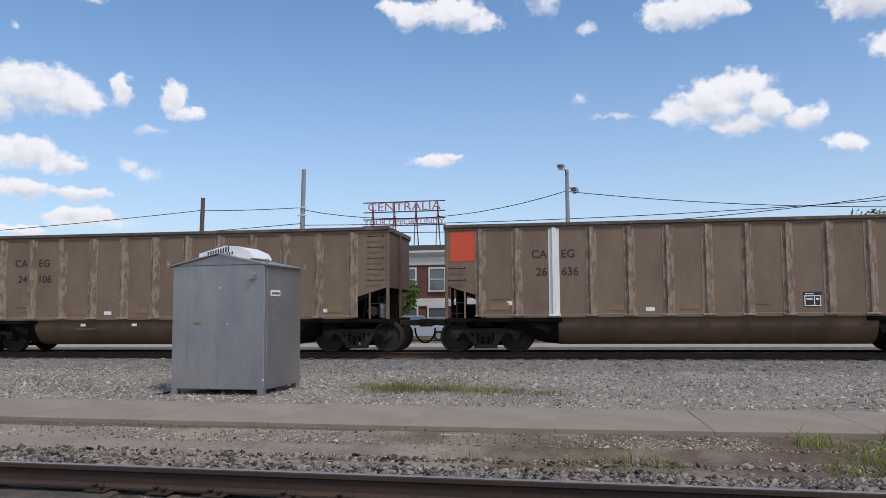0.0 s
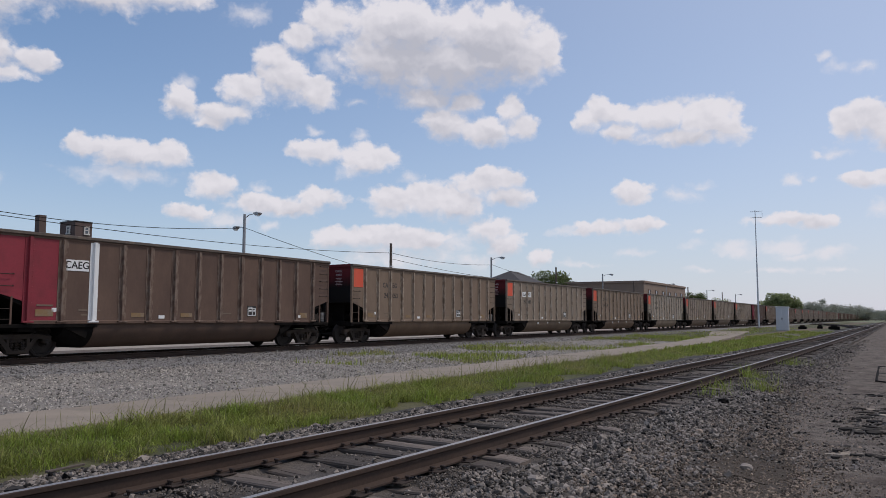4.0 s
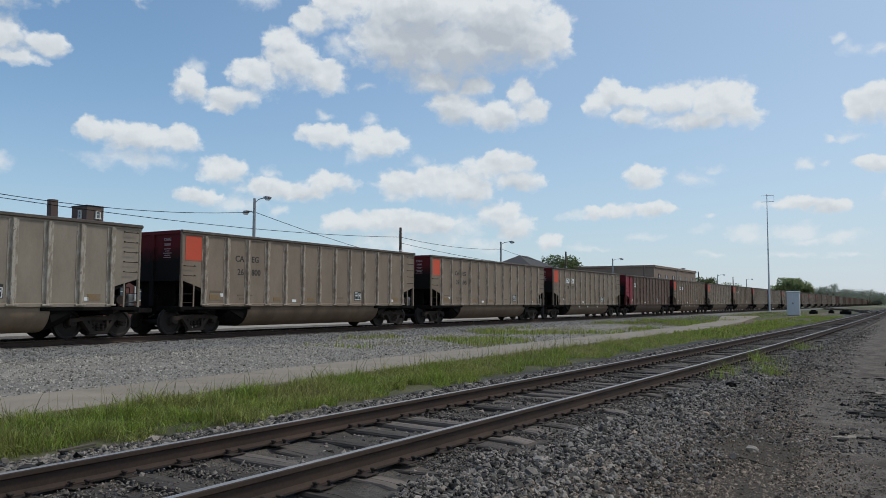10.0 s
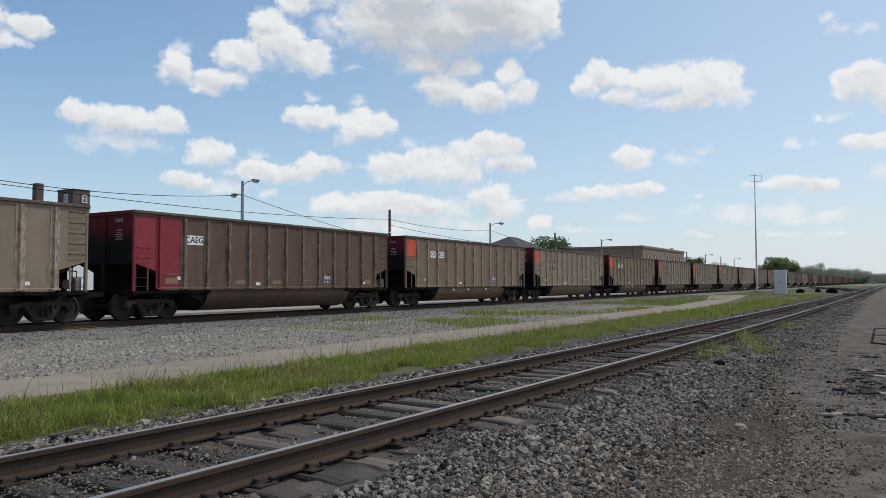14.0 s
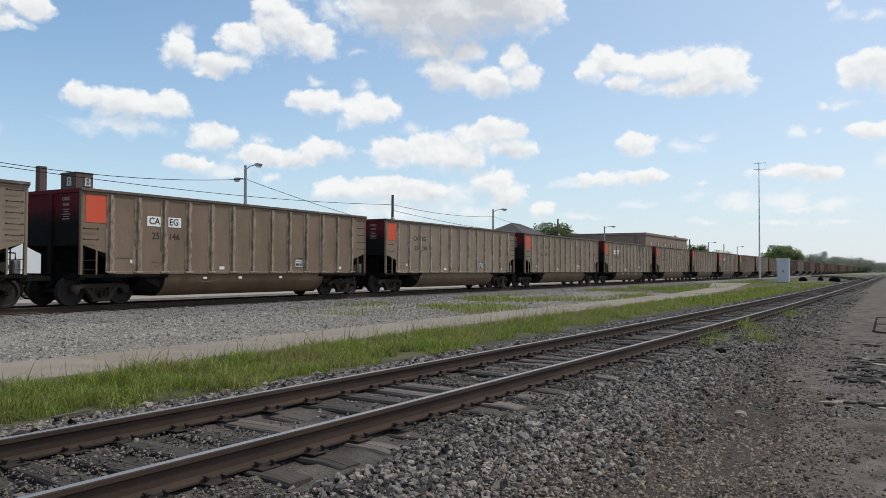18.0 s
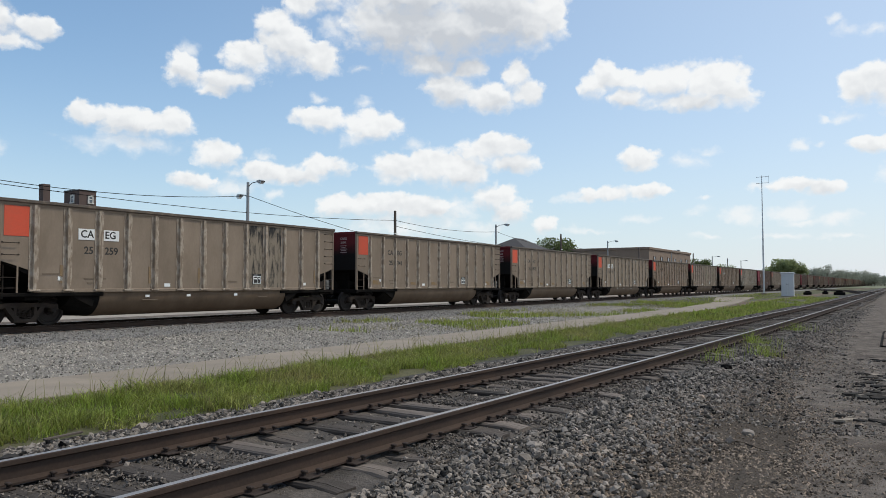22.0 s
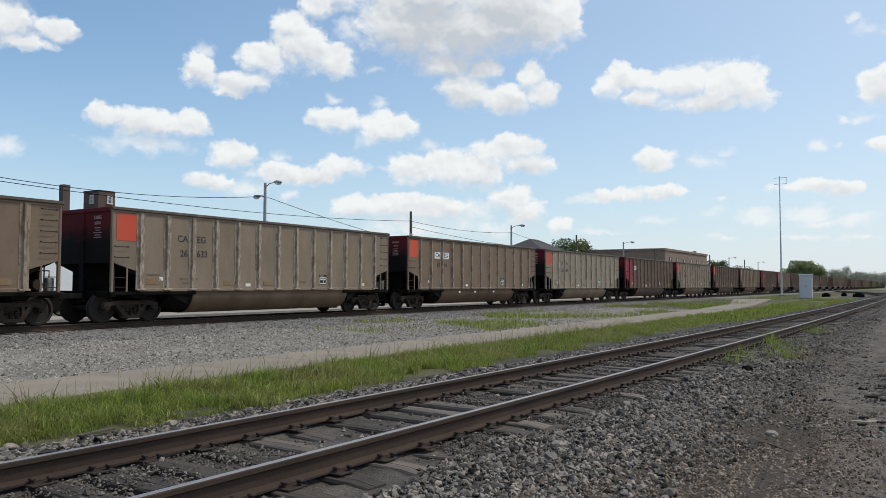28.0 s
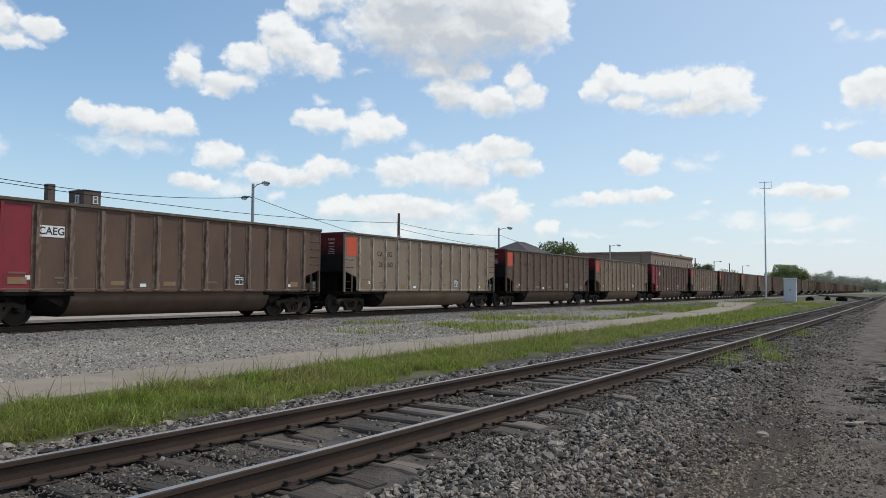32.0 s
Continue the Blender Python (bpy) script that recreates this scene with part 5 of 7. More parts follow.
def stones(name, spots, size, mats, label, squash=0.6, sink=0.25, seed=1, round_shape=False):
    """Loose broken stones, one mesh of many; spots is an array of x, y, z."""
    rng = np.random.default_rng(seed)
    n = len(spots)
    g = 1.618
    if round_shape:
        corner = np.array([(0, 0, 1), (1, 0, 0), (0, 1, 0), (-1, 0, 0), (0, -1, 0), (0, 0, -1)], float) * 1.15
        faces = [(0, 1, 2), (0, 2, 3), (0, 3, 4), (0, 4, 1), (5, 2, 1), (5, 3, 2), (5, 4, 3), (5, 1, 4)]
    else:
        corner = np.array([(-1, g, 0), (1, g, 0), (-1, -g, 0), (1, -g, 0), (0, -1, g), (0, 1, g), (0, -1, -g), (0, 1, -g), (g, 0, -1), (g, 0, 1), (-g, 0, -1), (-g, 0, 1)], float) * 0.55
        faces = [(0, 11, 5), (0, 5, 1), (0, 1, 7), (0, 7, 10), (0, 10, 11), (1, 5, 9), (5, 11, 4), (11, 10, 2), (10, 7, 6), (7, 1, 8), (3, 9, 4), (3, 4, 2), (3, 2, 6), (3, 6, 8), (3, 8, 9), (4, 9, 5), (2, 4, 11), (6, 2, 10), (8, 6, 7), (9, 8, 1)]
    k, m = len(corner), len(faces)
    v = corner[None] * rng.uniform(0.55, 1.18, (n, k, 1)) + rng.uniform(-0.22, 0.22, (n, k, 3))
    s = size * rng.lognormal(0, 0.36, (n, 1, 1)) * 0.5
    v = v * s * np.stack([rng.uniform(0.8, 1.35, n), rng.uniform(0.6, 1.0, n), rng.uniform(0.55, 0.9, n)], 1)[:, None, :]
    a, b = rng.uniform(0, 2 * np.pi, n), rng.normal(0, 0.45, n)
    cb, sb = np.cos(b), np.sin(b)
    x, z = v[:, :, 0] * cb[:, None] - v[:, :, 2] * sb[:, None], v[:, :, 0] * sb[:, None] + v[:, :, 2] * cb[:, None]
    ca, sa = np.cos(a), np.sin(a)
    px, py = x * ca[:, None] - v[:, :, 1] * sa[:, None], x * sa[:, None] + v[:, :, 1] * ca[:, None]
    co = np.stack([px + spots[:, 0:1], py + spots[:, 1:2], z * squash / 0.6 + spots[:, 2:3] + s[:, :, 0] * (0.5 - sink)], 2).reshape(-1, 3)
    loops = (np.array(faces)[None] + (np.arange(n) * k)[:, None, None]).reshape(-1)
    me = bpy.data.meshes.new(name)
    me.vertices.add(len(co))
    me.vertices.foreach_set("co", co.astype(np.float32).ravel())
    me.loops.add(len(loops))
    me.loops.foreach_set("vertex_index", loops.astype(np.int32))
    me.polygons.add(n * m)
    me.polygons.foreach_set("loop_start", np.arange(0, n * m * 3, 3, dtype=np.int32))
    me.polygons.foreach_set("loop_total", np.full(n * m, 3, dtype=np.int32))
    me.polygons.foreach_set("use_smooth", np.zeros(n * m, dtype=bool))
    me.materials.append(mats)
    me.update(calc_edges=True)
    return tagged(new(name, me), label, "stones", kind="stuff")


NEAR_Y = np.vectorize(near_y)
GROUND_Z = np.vectorize(ground_z)


def scatter(x0, x1, y0, y1, n, seed, follow=False, bias=1.0, lift=0.0):
    """Spots on the ground; with follow, y counts from the near track's centre line; bias over 1 crowds them towards x0."""
    rng = np.random.default_rng(seed)
    x = x0 + (x1 - x0) * rng.uniform(0, 1, n) ** bias
    y = rng.uniform(y0, y1, n)
    if follow:
        y = y + NEAR_Y(x)
    return np.stack([x, y, GROUND_Z(x, y) + lift], 1)


def tufted_spots(p, wave, keep):
    return p[[noise.noise((a * wave, c * wave, 2.5)) > keep for a, c in p[:, :2]]]


def heaped(p, seed, height, wave):
    """Lifts spots in soft heaps."""
    q = p.copy()
    q[:, 2] += [height * max(0.0, noise.noise((a * wave, b * wave, seed))) for a, b in p[:, :2]]
    return q


def between(p, low, high, fade, seed):
    """Keeps the spots between two lines, thinning out over fade metres below the lower one."""
    rng = np.random.default_rng(seed)
    keep = [low(x) - fade * r < y < high(x) for (x, y), r in zip(p[:, :2], rng.uniform(0, 1, len(p)) ** 2)]
    return p[keep]


_c = scatter(1.5, 15, -3.4, -1.0, 36000, 11, True, 1.25), scatter(15, 45, -2.9, -1.0, 13000, 12, True, 1.4)
stones("ballast_shoulder", heaped(between(np.concatenate(_c), ballast_y, lambda x: near_y(x) - 1.3 + 0.34 * noise.noise((x * 1.7, 3, 1)) + 0.1 * noise.noise((x * 6, 3, 1)), 0.9, 5), 1, 0.07, 0.9), 0.037, STONE, "loose grey crushed-stone ballast beside rusty track", seed=1)
stones("ballast_bank", np.concatenate([heaped(scatter(-9, 30, 0.86, 2.6, 30000, 13, True, 1.15), 2, 0.05, 0.9), scatter(30, 80, 0.86, 2.6, 9000, 14, True, 1.5), scatter(-10, 4, 0.9, 3.0, 12000, 71, True), scatter(-10, 4, 0.9, 2.3, 6000, 72, True)]),
       0.043, STONE, "grey crushed-stone ballast bank beside track", seed=2)
stones("crib_stones", np.concatenate([tufted_spots(scatter(-4, 34, -0.64, 0.64, 9000, 15, True, 1.3), 1.3, 0.02), tufted_spots(scatter(-2, 30, -1.4, -0.86, 3500, 55, True, 1.3), 1.5, 0.0)]), 0.034, STONE, "grey stones between the weathered ties", seed=3, sink=0.3, round_shape=True)
CLOD = material("dusty_clod", (0.150, 0.127, 0.107), 0.95, vary=0.35, scale=6, fine=50, bump=0.4, depth=0.004, island=1.3)
_c = tufted_spots(scatter(-2, 40, -0.66, 0.66, 30000, 61, True, 1.45), 1.05, 0.14)
_c[:, 2] = -0.186 + np.random.default_rng(5).uniform(-0.022, 0.012, len(_c))
_e = tufted_spots(scatter(1, 30, -1.38, -0.86, 14000, 62, True, 1.4), 1.4, 0.0)
_e[:, 2] = -0.188 + np.random.default_rng(6).uniform(-0.02, 0.01, len(_e))
stones("track_grit", np.concatenate([_c, _e]), 0.024, CLOD, "dusty grit and clods lying over the ties", seed=10, round_shape=True)


def off_patch(p):
    """Leaves the bare remnant of old asphalt free."""
    return p[((p[:, 0] - 8.9) / 0.95) ** 2 + ((p[:, 1] - 1.48) / 0.56) ** 2 > 1 - 0.25 * np.sin(p[:, 0] * 9)]


_c = np.concatenate([scatter(2.5, 34, -5.2, -1.6, 52000, 16, True, 1.6), scatter(3.5, 12, -4.8, -1.8, 26000, 26, True, 1.3)])
stones("brown_gravel", between(off_patch(_c), asphalt_y, lambda x: ballast_y(x) + 0.3, 0.9, 6), 0.023, PEBBLE, "small brown pebbles on dark dirt", seed=4, round_shape=True)
stones("lot_gravel", np.concatenate([scatter(9, 60, -6.5, -1.8, 26000, 65, True, 1.3), tufted_spots(scatter(9, 50, -6, -1.7, 14000, 66, True, 1.2), 0.4, 0.05)]), 0.032, STONE, "loose gravel strewn over worn asphalt", seed=12, round_shape=True)
stones("asphalt_grit", np.concatenate([off_patch(scatter(3, 34, -8.0, -2.6, 14000, 27, True, 1.5)), tufted_spots(scatter(5, 60, -7.0, -1.8, 12000, 28, True, 1.2), 0.6, 0.05)]), 0.021, PEBBLE, "loose grit on worn asphalt", seed=8, round_shape=True)
PALE_STONE = material("pale_stone", (0.335, 0.302, 0.26), 0.9, vary=0.2, scale=8, fine=60, bump=0.3, depth=0.004, island=1.35)
BLUE_STONE = material("blue_grey_stone", (0.235, 0.218, 0.198), 0.9, vary=0.2, scale=8, fine=60, bump=0.3, depth=0.004, island=0.8)
stones("pale_gravel", np.concatenate([scatter(-20, 30, 11.1, 18.6, 58000, 18), scatter(30, 60, 11.4, 18.6, 7000, 19, False, 1.4)]), 0.036, PALE_STONE, "pale crushed-stone gravel beside concrete walkway", seed=5, round_shape=True)
stones("main_ballast", np.concatenate([scatter(-22, 34, 17.9, 21.4, 15000, 20), scatter(34, 90, 17.9, 21.6, 5000, 21, False, 1.5), scatter(-20, 40, 21.4, 25, 4000, 22)]), 0.055, BLUE_STONE, "blue-grey ballast of the main line", seed=6, round_shape=True)
stones("soil_pebbles", scatter(-20, 6, 6.8, 9.3, 9000, 58), 0.022, PEBBLE, "brown pebbles on soil beside walkway", seed=9, round_shape=True)
stones("walk_edge_stones", np.concatenate([tufted_spots(scatter(-20, 4.5, 6.9, 9.0, 26000, 23), 0.9, -0.1), scatter(-20, 5, 6.7, 7.4, 5000, 24)]), 0.021, PALE_STONE, "scattered pale stones on soil beside walkway", seed=7, round_shape=True)


# ---- walkway, patches, chunks ----
walkway = thing("walkway", (0, 0, 0), "weathered concrete walkway with a raised edge", "walkway", kind="structure")
_x, _rnd = -25.2, random.Random(9)
SLABS = []
for _j in range(4):
    _o = 0.0025
    SLABS.append(Shape().box(_o, 1.8 - _o, 0, WALK_1 - WALK_0, -0.16, 0.0, 0.006).mesh("slab", CONCRETE))
while _x < 46:
    part("slab", SLABS[_rnd.randrange(4)], None, walkway, at=pose(_x - 0.11, WALK_0 + (0.006 if _x > 0 else -0.042) * _x + _rnd.uniform(-0.01, 0.01), -0.175 + _rnd.uniform(-0.004, 0.003), _rnd.uniform(-0.15, 0.15), _rnd.uniform(-0.1, 0.1), 0.35 if _x > 0 else -2.4))
    _x += 1.8
part("apron", Shape().prism([(46.3, 9.5), (46.3, 11.4), (62, 12.8), (84, 17.0), (87, 13.7), (60, 10.6)], -0.36, -0.17, "z"), CONCRETE, walkway)


def blotch(name, cx, cy, rx, ry, z, thick, mats, label, category, seed, n=26, jag=0.25):
    """A flat worn piece with a ragged outline."""
    rnd = random.Random(seed)
    ring = []
    for i in range(n):
        a = 2 * math.pi * i / n
        r = 1 + jag * (rnd.random() - 0.5) * 2
        ring.append((cx + rx * r * math.cos(a), cy + ry * r * math.sin(a)))
    ob = part(name, Shape().prism(ring, z, z + thick, "z"), mats)
    return tagged(ob, label, category, kind="structure")


stones("remnant_grit", scatter(7.8, 10.0, 0.85, 2.1, 900, 63, lift=0.012), 0.02, PEBBLE, "few pebbles on the bare asphalt remnant", seed=11, round_shape=True)
_p = blotch("asphalt_remnant", 0, 0, 1.05, 0.62, -0.03, 0.028, DIRT, "dark remnant of old asphalt in gravel", "asphalt patch", 1, 40, 0.14)
_p.matrix_world = pose(8.9, 1.48, ground_z(8.9, 1.48) + 0.006, 4.29, 0, 6)
_p = part("asphalt_patch", Shape().prism([(21.3, -2.6), (21.3, 0.28), (21.6, 0.53), (28.0, 0.59), (28.5, 0.29), (28.5, -2.6)], -0.36, -0.312, "z"), FRESH)
tagged(_p, "dark rectangular asphalt repair patch", "asphalt patch", kind="structure")
part("tar_seam", Shape().path([(21.3, -2.6, -0.312), (21.3, 0.28, -0.312), (21.6, 0.53, -0.312), (28.0, 0.59, -0.312), (28.5, 0.29, -0.312), (28.5, -2.6, -0.312)], 0.035), BLACK, _p, "black tar seam")
_rnd = random.Random(21)
for _j in range(150):
    _band = _j % 10
    _cx, _cy = (_rnd.uniform(12.0, 15.4), _rnd.uniform(-0.9, 0.75)) if _band < 6 else (_rnd.uniform(17.6, 20.6), _rnd.uniform(0.0, 0.95)) if _band < 8 else (_rnd.uniform(9.6, 10.3), _rnd.uniform(-0.5, 0.8))
    _r = _rnd.uniform(0.035, 0.15) * (0.7 if _band > 7 else 1.0)
    _o = [(_r * (0.8 + 0.4 * _rnd.random()) * math.cos(a) * 0.75, _r * (0.8 + 0.4 * _rnd.random()) * math.sin(a)) for a in [2 * math.pi * i / 7 for i in range(7)]]
    _ob = part("asphalt_chunk", Shape().prism(_o, -0.02, 0.012 + _rnd.random() * 0.018, "z"), (FRESH, BLACK, ASPHALT, FRESH, CONCRETE)[_j % 5], at=pose(_cx, _cy, ground_z(_cx, _cy) + 0.002, _rnd.uniform(-4, 4), _rnd.uniform(-4, 4), _rnd.uniform(0, 180)))
    tagged(_ob, "broken flat chunk of old asphalt on the ground", "asphalt chunk", "broken asphalt chunks")


def rock(x, y, r, seed, mats, label):
    rnd = random.Random(seed)
    bm = bmesh.new()
    bmesh.ops.create_icosphere(bm, subdivisions=2, radius=r)
    for v in bm.verts:
        v.co *= 0.8 + 0.35 * noise.noise(v.co / r * 1.3 + Vector((seed, 0, 0)))
        v.co.z *= 0.6
    me = bpy.data.meshes.new("rock")
    bm.to_mesh(me)
    bm.free()
    me.materials.append(mats)
    return tagged(part("rock", me, None, at=(x, y, ground_z(x, y) + r * 0.3)), label, "rock")


rock(8.42, 1.42, 0.085, 3, STONE, "single grey rock on dark asphalt remnant")
rock(13.64, 2.62, 0.12, 5, BLACK, "dark lump of coal beside ballast")
rock(10.3, 2.3, 0.06, 6, PEBBLE, "brown rock on gravel")
rock(3.9, 7.35, 0.09, 8, STONE, "large ballast stone at the grass edge")
_plank = part("scrap_plank", Shape().box(-0.22, 0.22, -0.018, 0.018, 0, 0.022, 0.004), TIE, at=pose(4.75, 7.28, -0.30, 0, 0, 6))
tagged(_plank, "short weathered plank lying at the grass edge", "plank")


# ---- grass ----
def grass(name, spots, height, width, label, mats, seed, lean=0.35):
    """Blades of grass, one mesh of many, each bent in two joints."""
    rng = np.random.default_rng(seed)
    n = len(spots)
    h = height * rng.uniform(0.45, 1.25, n) * np.array([max(0.3, 0.85 + 1.0 * noise.noise((x * 1.5, y * 2.0, 3))) for x, y in spots[:, :2]])
    w = width * rng.uniform(0.6, 1.3, n)
    a, b = rng.uniform(0, 2 * np.pi, n), rng.uniform(0, 2 * np.pi, n)
    l = h * np.abs(rng.normal(0, lean, n))
    side = np.stack([np.cos(a), np.sin(a), np.zeros(n)], 1)
    out = np.stack([np.cos(b), np.sin(b), np.zeros(n)], 1)
    up = np.array([0, 0, 1.0])
    rows = []
    for t, ww, ll in ((0, 1.0, 0), (0.45, 0.85, 0.2), (0.8, 0.5, 0.65)):
        c = spots + up * (h * t)[:, None] + out * (l * ll)[:, None]
        rows += [c - side * (w * ww / 2)[:, None], c + side * (w * ww / 2)[:, None]]
    rows.append(spots + up * (h * 0.98)[:, None] + out * l[:, None])
    co = np.stack(rows, 1).reshape(-1, 3)
    tris = np.array([(0, 1, 3), (0, 3, 2), (2, 3, 5), (2, 5, 4), (4, 5, 6)])
    loops = (tris[None] + (np.arange(n) * 7)[:, None, None]).reshape(-1)
    me = bpy.data.meshes.new(name)
    me.vertices.add(len(co))
    me.vertices.foreach_set("co", co.astype(np.float32).ravel())
    me.loops.add(len(loops))
    me.loops.foreach_set("vertex_index", loops.astype(np.int32))
    me.polygons.add(n * 5)
    me.polygons.foreach_set("loop_start", np.arange(0, n * 15, 3, dtype=np.int32))
    me.polygons.foreach_set("loop_total", np.full(n * 5, 3, dtype=np.int32))
    me.materials.append(mats)
    me.update(calc_edges=True)
    return tagged(new(name, me), label, "grass", kind="stuff")


def tufted(p, seed, wave=1.2, keep=0.0):
    """Keeps the spots that fall into tufts."""
    return p[[noise.noise((a * wave, b * wave, seed)) > keep for a, b in p[:, :2]]]


def wavy(p):
    """Gives the strip an uneven edge on the ballast side."""
    return p[[y > 7.32 + 0.5 * noise.noise((x * 0.5, 1, 7)) + 0.32 * noise.noise((x * 1.9, 1, 7)) + 0.9 * max(0.0, noise.noise((x * 0.9, y * 1.6, 5))) for x, y in p[:, :2]]]


def clump(x, y, r, n):
    rng = np.random.default_rng(int(abs(x) * 100))
    p = rng.normal(0, r * 0.5, (n, 2)) + (x, y)
    return np.column_stack([p, GROUND_Z(p[:, 0], p[:, 1])])


DRY = material("dry_grass_blade", (0.29, 0.25, 0.11), 0.8, glow=0.35, vary=0.3, scale=0.9, fine=8, bump=0, island=0.7, tint=(0.14, 0.17, 0.04), tint_scale=0.7)
grass("grass_strip", np.concatenate([wavy(scatter(3.6, 14, 7.15, 8.85, 24000, 31, False, 1.1)), tufted(scatter(2.4, 4.2, 7.4, 8.9, 1500, 32), 3, 1.4, 0.0), np.concatenate([scatter(4, 20, 7.9, 9.1, 1400, 57)]), wavy(scatter(14, 34, 7.0, 8.95, 18000, 33, False, 1.2))]), 0.165, 0.0125,
      "lush green grass strip beside concrete walkway", BLADE, 1, 1.0)
grass("dry_strip_blades", wavy(scatter(3.4, 34, 7.1, 9.1, 4500, 59, False, 1.3)), 0.24, 0.009, "dry yellowed blades among the green strip", DRY, 8, 1.0)
grass("far_grass_strip", np.concatenate([scatter(34, 62, 6.6, 9.0, 8000, 34, False, 1.2), tufted(scatter(58, 96, 6.2, 10.0, 7000, 35), 2, 0.3, -0.1), tufted(scatter(60, 130, 12, 19.5, 5000, 36), 5, 0.25)]), 0.17, 0.035, "green grass growing along the railway", BLADE, 2)
grass("tall_stalks", np.concatenate([scatter(3.8, 26, 8.0, 9.1, 900, 37), tufted(scatter(-3.6, 0.2, 13.0, 15.0, 160, 38), 4, 0.8)]), 0.42, 0.010, "tall seeding grass stalks above the strip", DRY, 3, 0.75)
grass("gravel_weeds", np.concatenate([clump(-3.4, 14.2, 0.55, 420), clump(-2.9, 14.0, 0.6, 520), clump(-2.2, 14.15, 0.6, 480), clump(-1.6, 13.9, 0.55, 330), clump(-0.9, 13.8, 0.45, 120), clump(-0.3, 13.6, 0.4, 160), tufted(scatter(17, 60, 11.6, 18.5, 13000, 40), 8, 0.35, 0.12), tufted(scatter(-14, -8, 13, 16, 900, 41), 9, 0.8, 0.1)]),
      0.15, 0.010, "sparse yellowish weeds growing through gravel", DRY, 4, 0.9)
grass("gravel_grass", np.concatenate([tufted(scatter(19, 66, 11.8, 18.8, 30000, 42), 8, 0.22, 0.06)]), 0.19, 0.022, "green grass patches in gravel", BLADE, 5)

_d = np.concatenate([clump(16.3, 3.25, 0.38, 120), clump(19.8, 3.1, 0.42, 100), clump(16.6, 2.4, 0.32, 100), clump(17.9, 2.6, 0.5, 50), clump(14.9, 3.0, 0.4, 40), clump(25.5, 2.9, 0.6, 120), scatter(6.6, 6.9, 6.7, 7.0, 60, 49)])
grass("soil_weeds", np.concatenate([scatter(0.0, 1.1, 7.3, 7.9, 420, 47), tufted(scatter(-6, 3.6, 7.2, 8.8, 1300, 60), 6, 0.8, 0.1)]), 0.11, 0.008, "low dull weeds on brown soil", DRY, 9, 1.0)
grass("trackside_weeds", _d, 0.26, 0.011, "green weeds between ballast stones", BLADE, 6, 0.9)


# ---- equipment shelter beside the walkway ----
GALV = material("galvanised_sheet", (0.415, 0.395, 0.38), 0.42, 0.75, vary=0.10, scale=1.2, fine=35, bump=0.06, depth=0.003, tint=(0.30, 0.30, 0.32), tint_scale=1.5, stretch=(1, 1, 0.4))
WHITE_PLASTIC = material("white_plastic", (0.78, 0.79, 0.79), 0.45, vary=0.06, scale=3, bump=0.03)
STENCIL = material("faded_stencil_grey", (0.17, 0.17, 0.18), 0.7, vary=0.3, scale=9, bump=0)
DARKSLOT = material("dark_slot", (0.05, 0.05, 0.055), 0.8, vary=0.2, scale=3, bump=0)


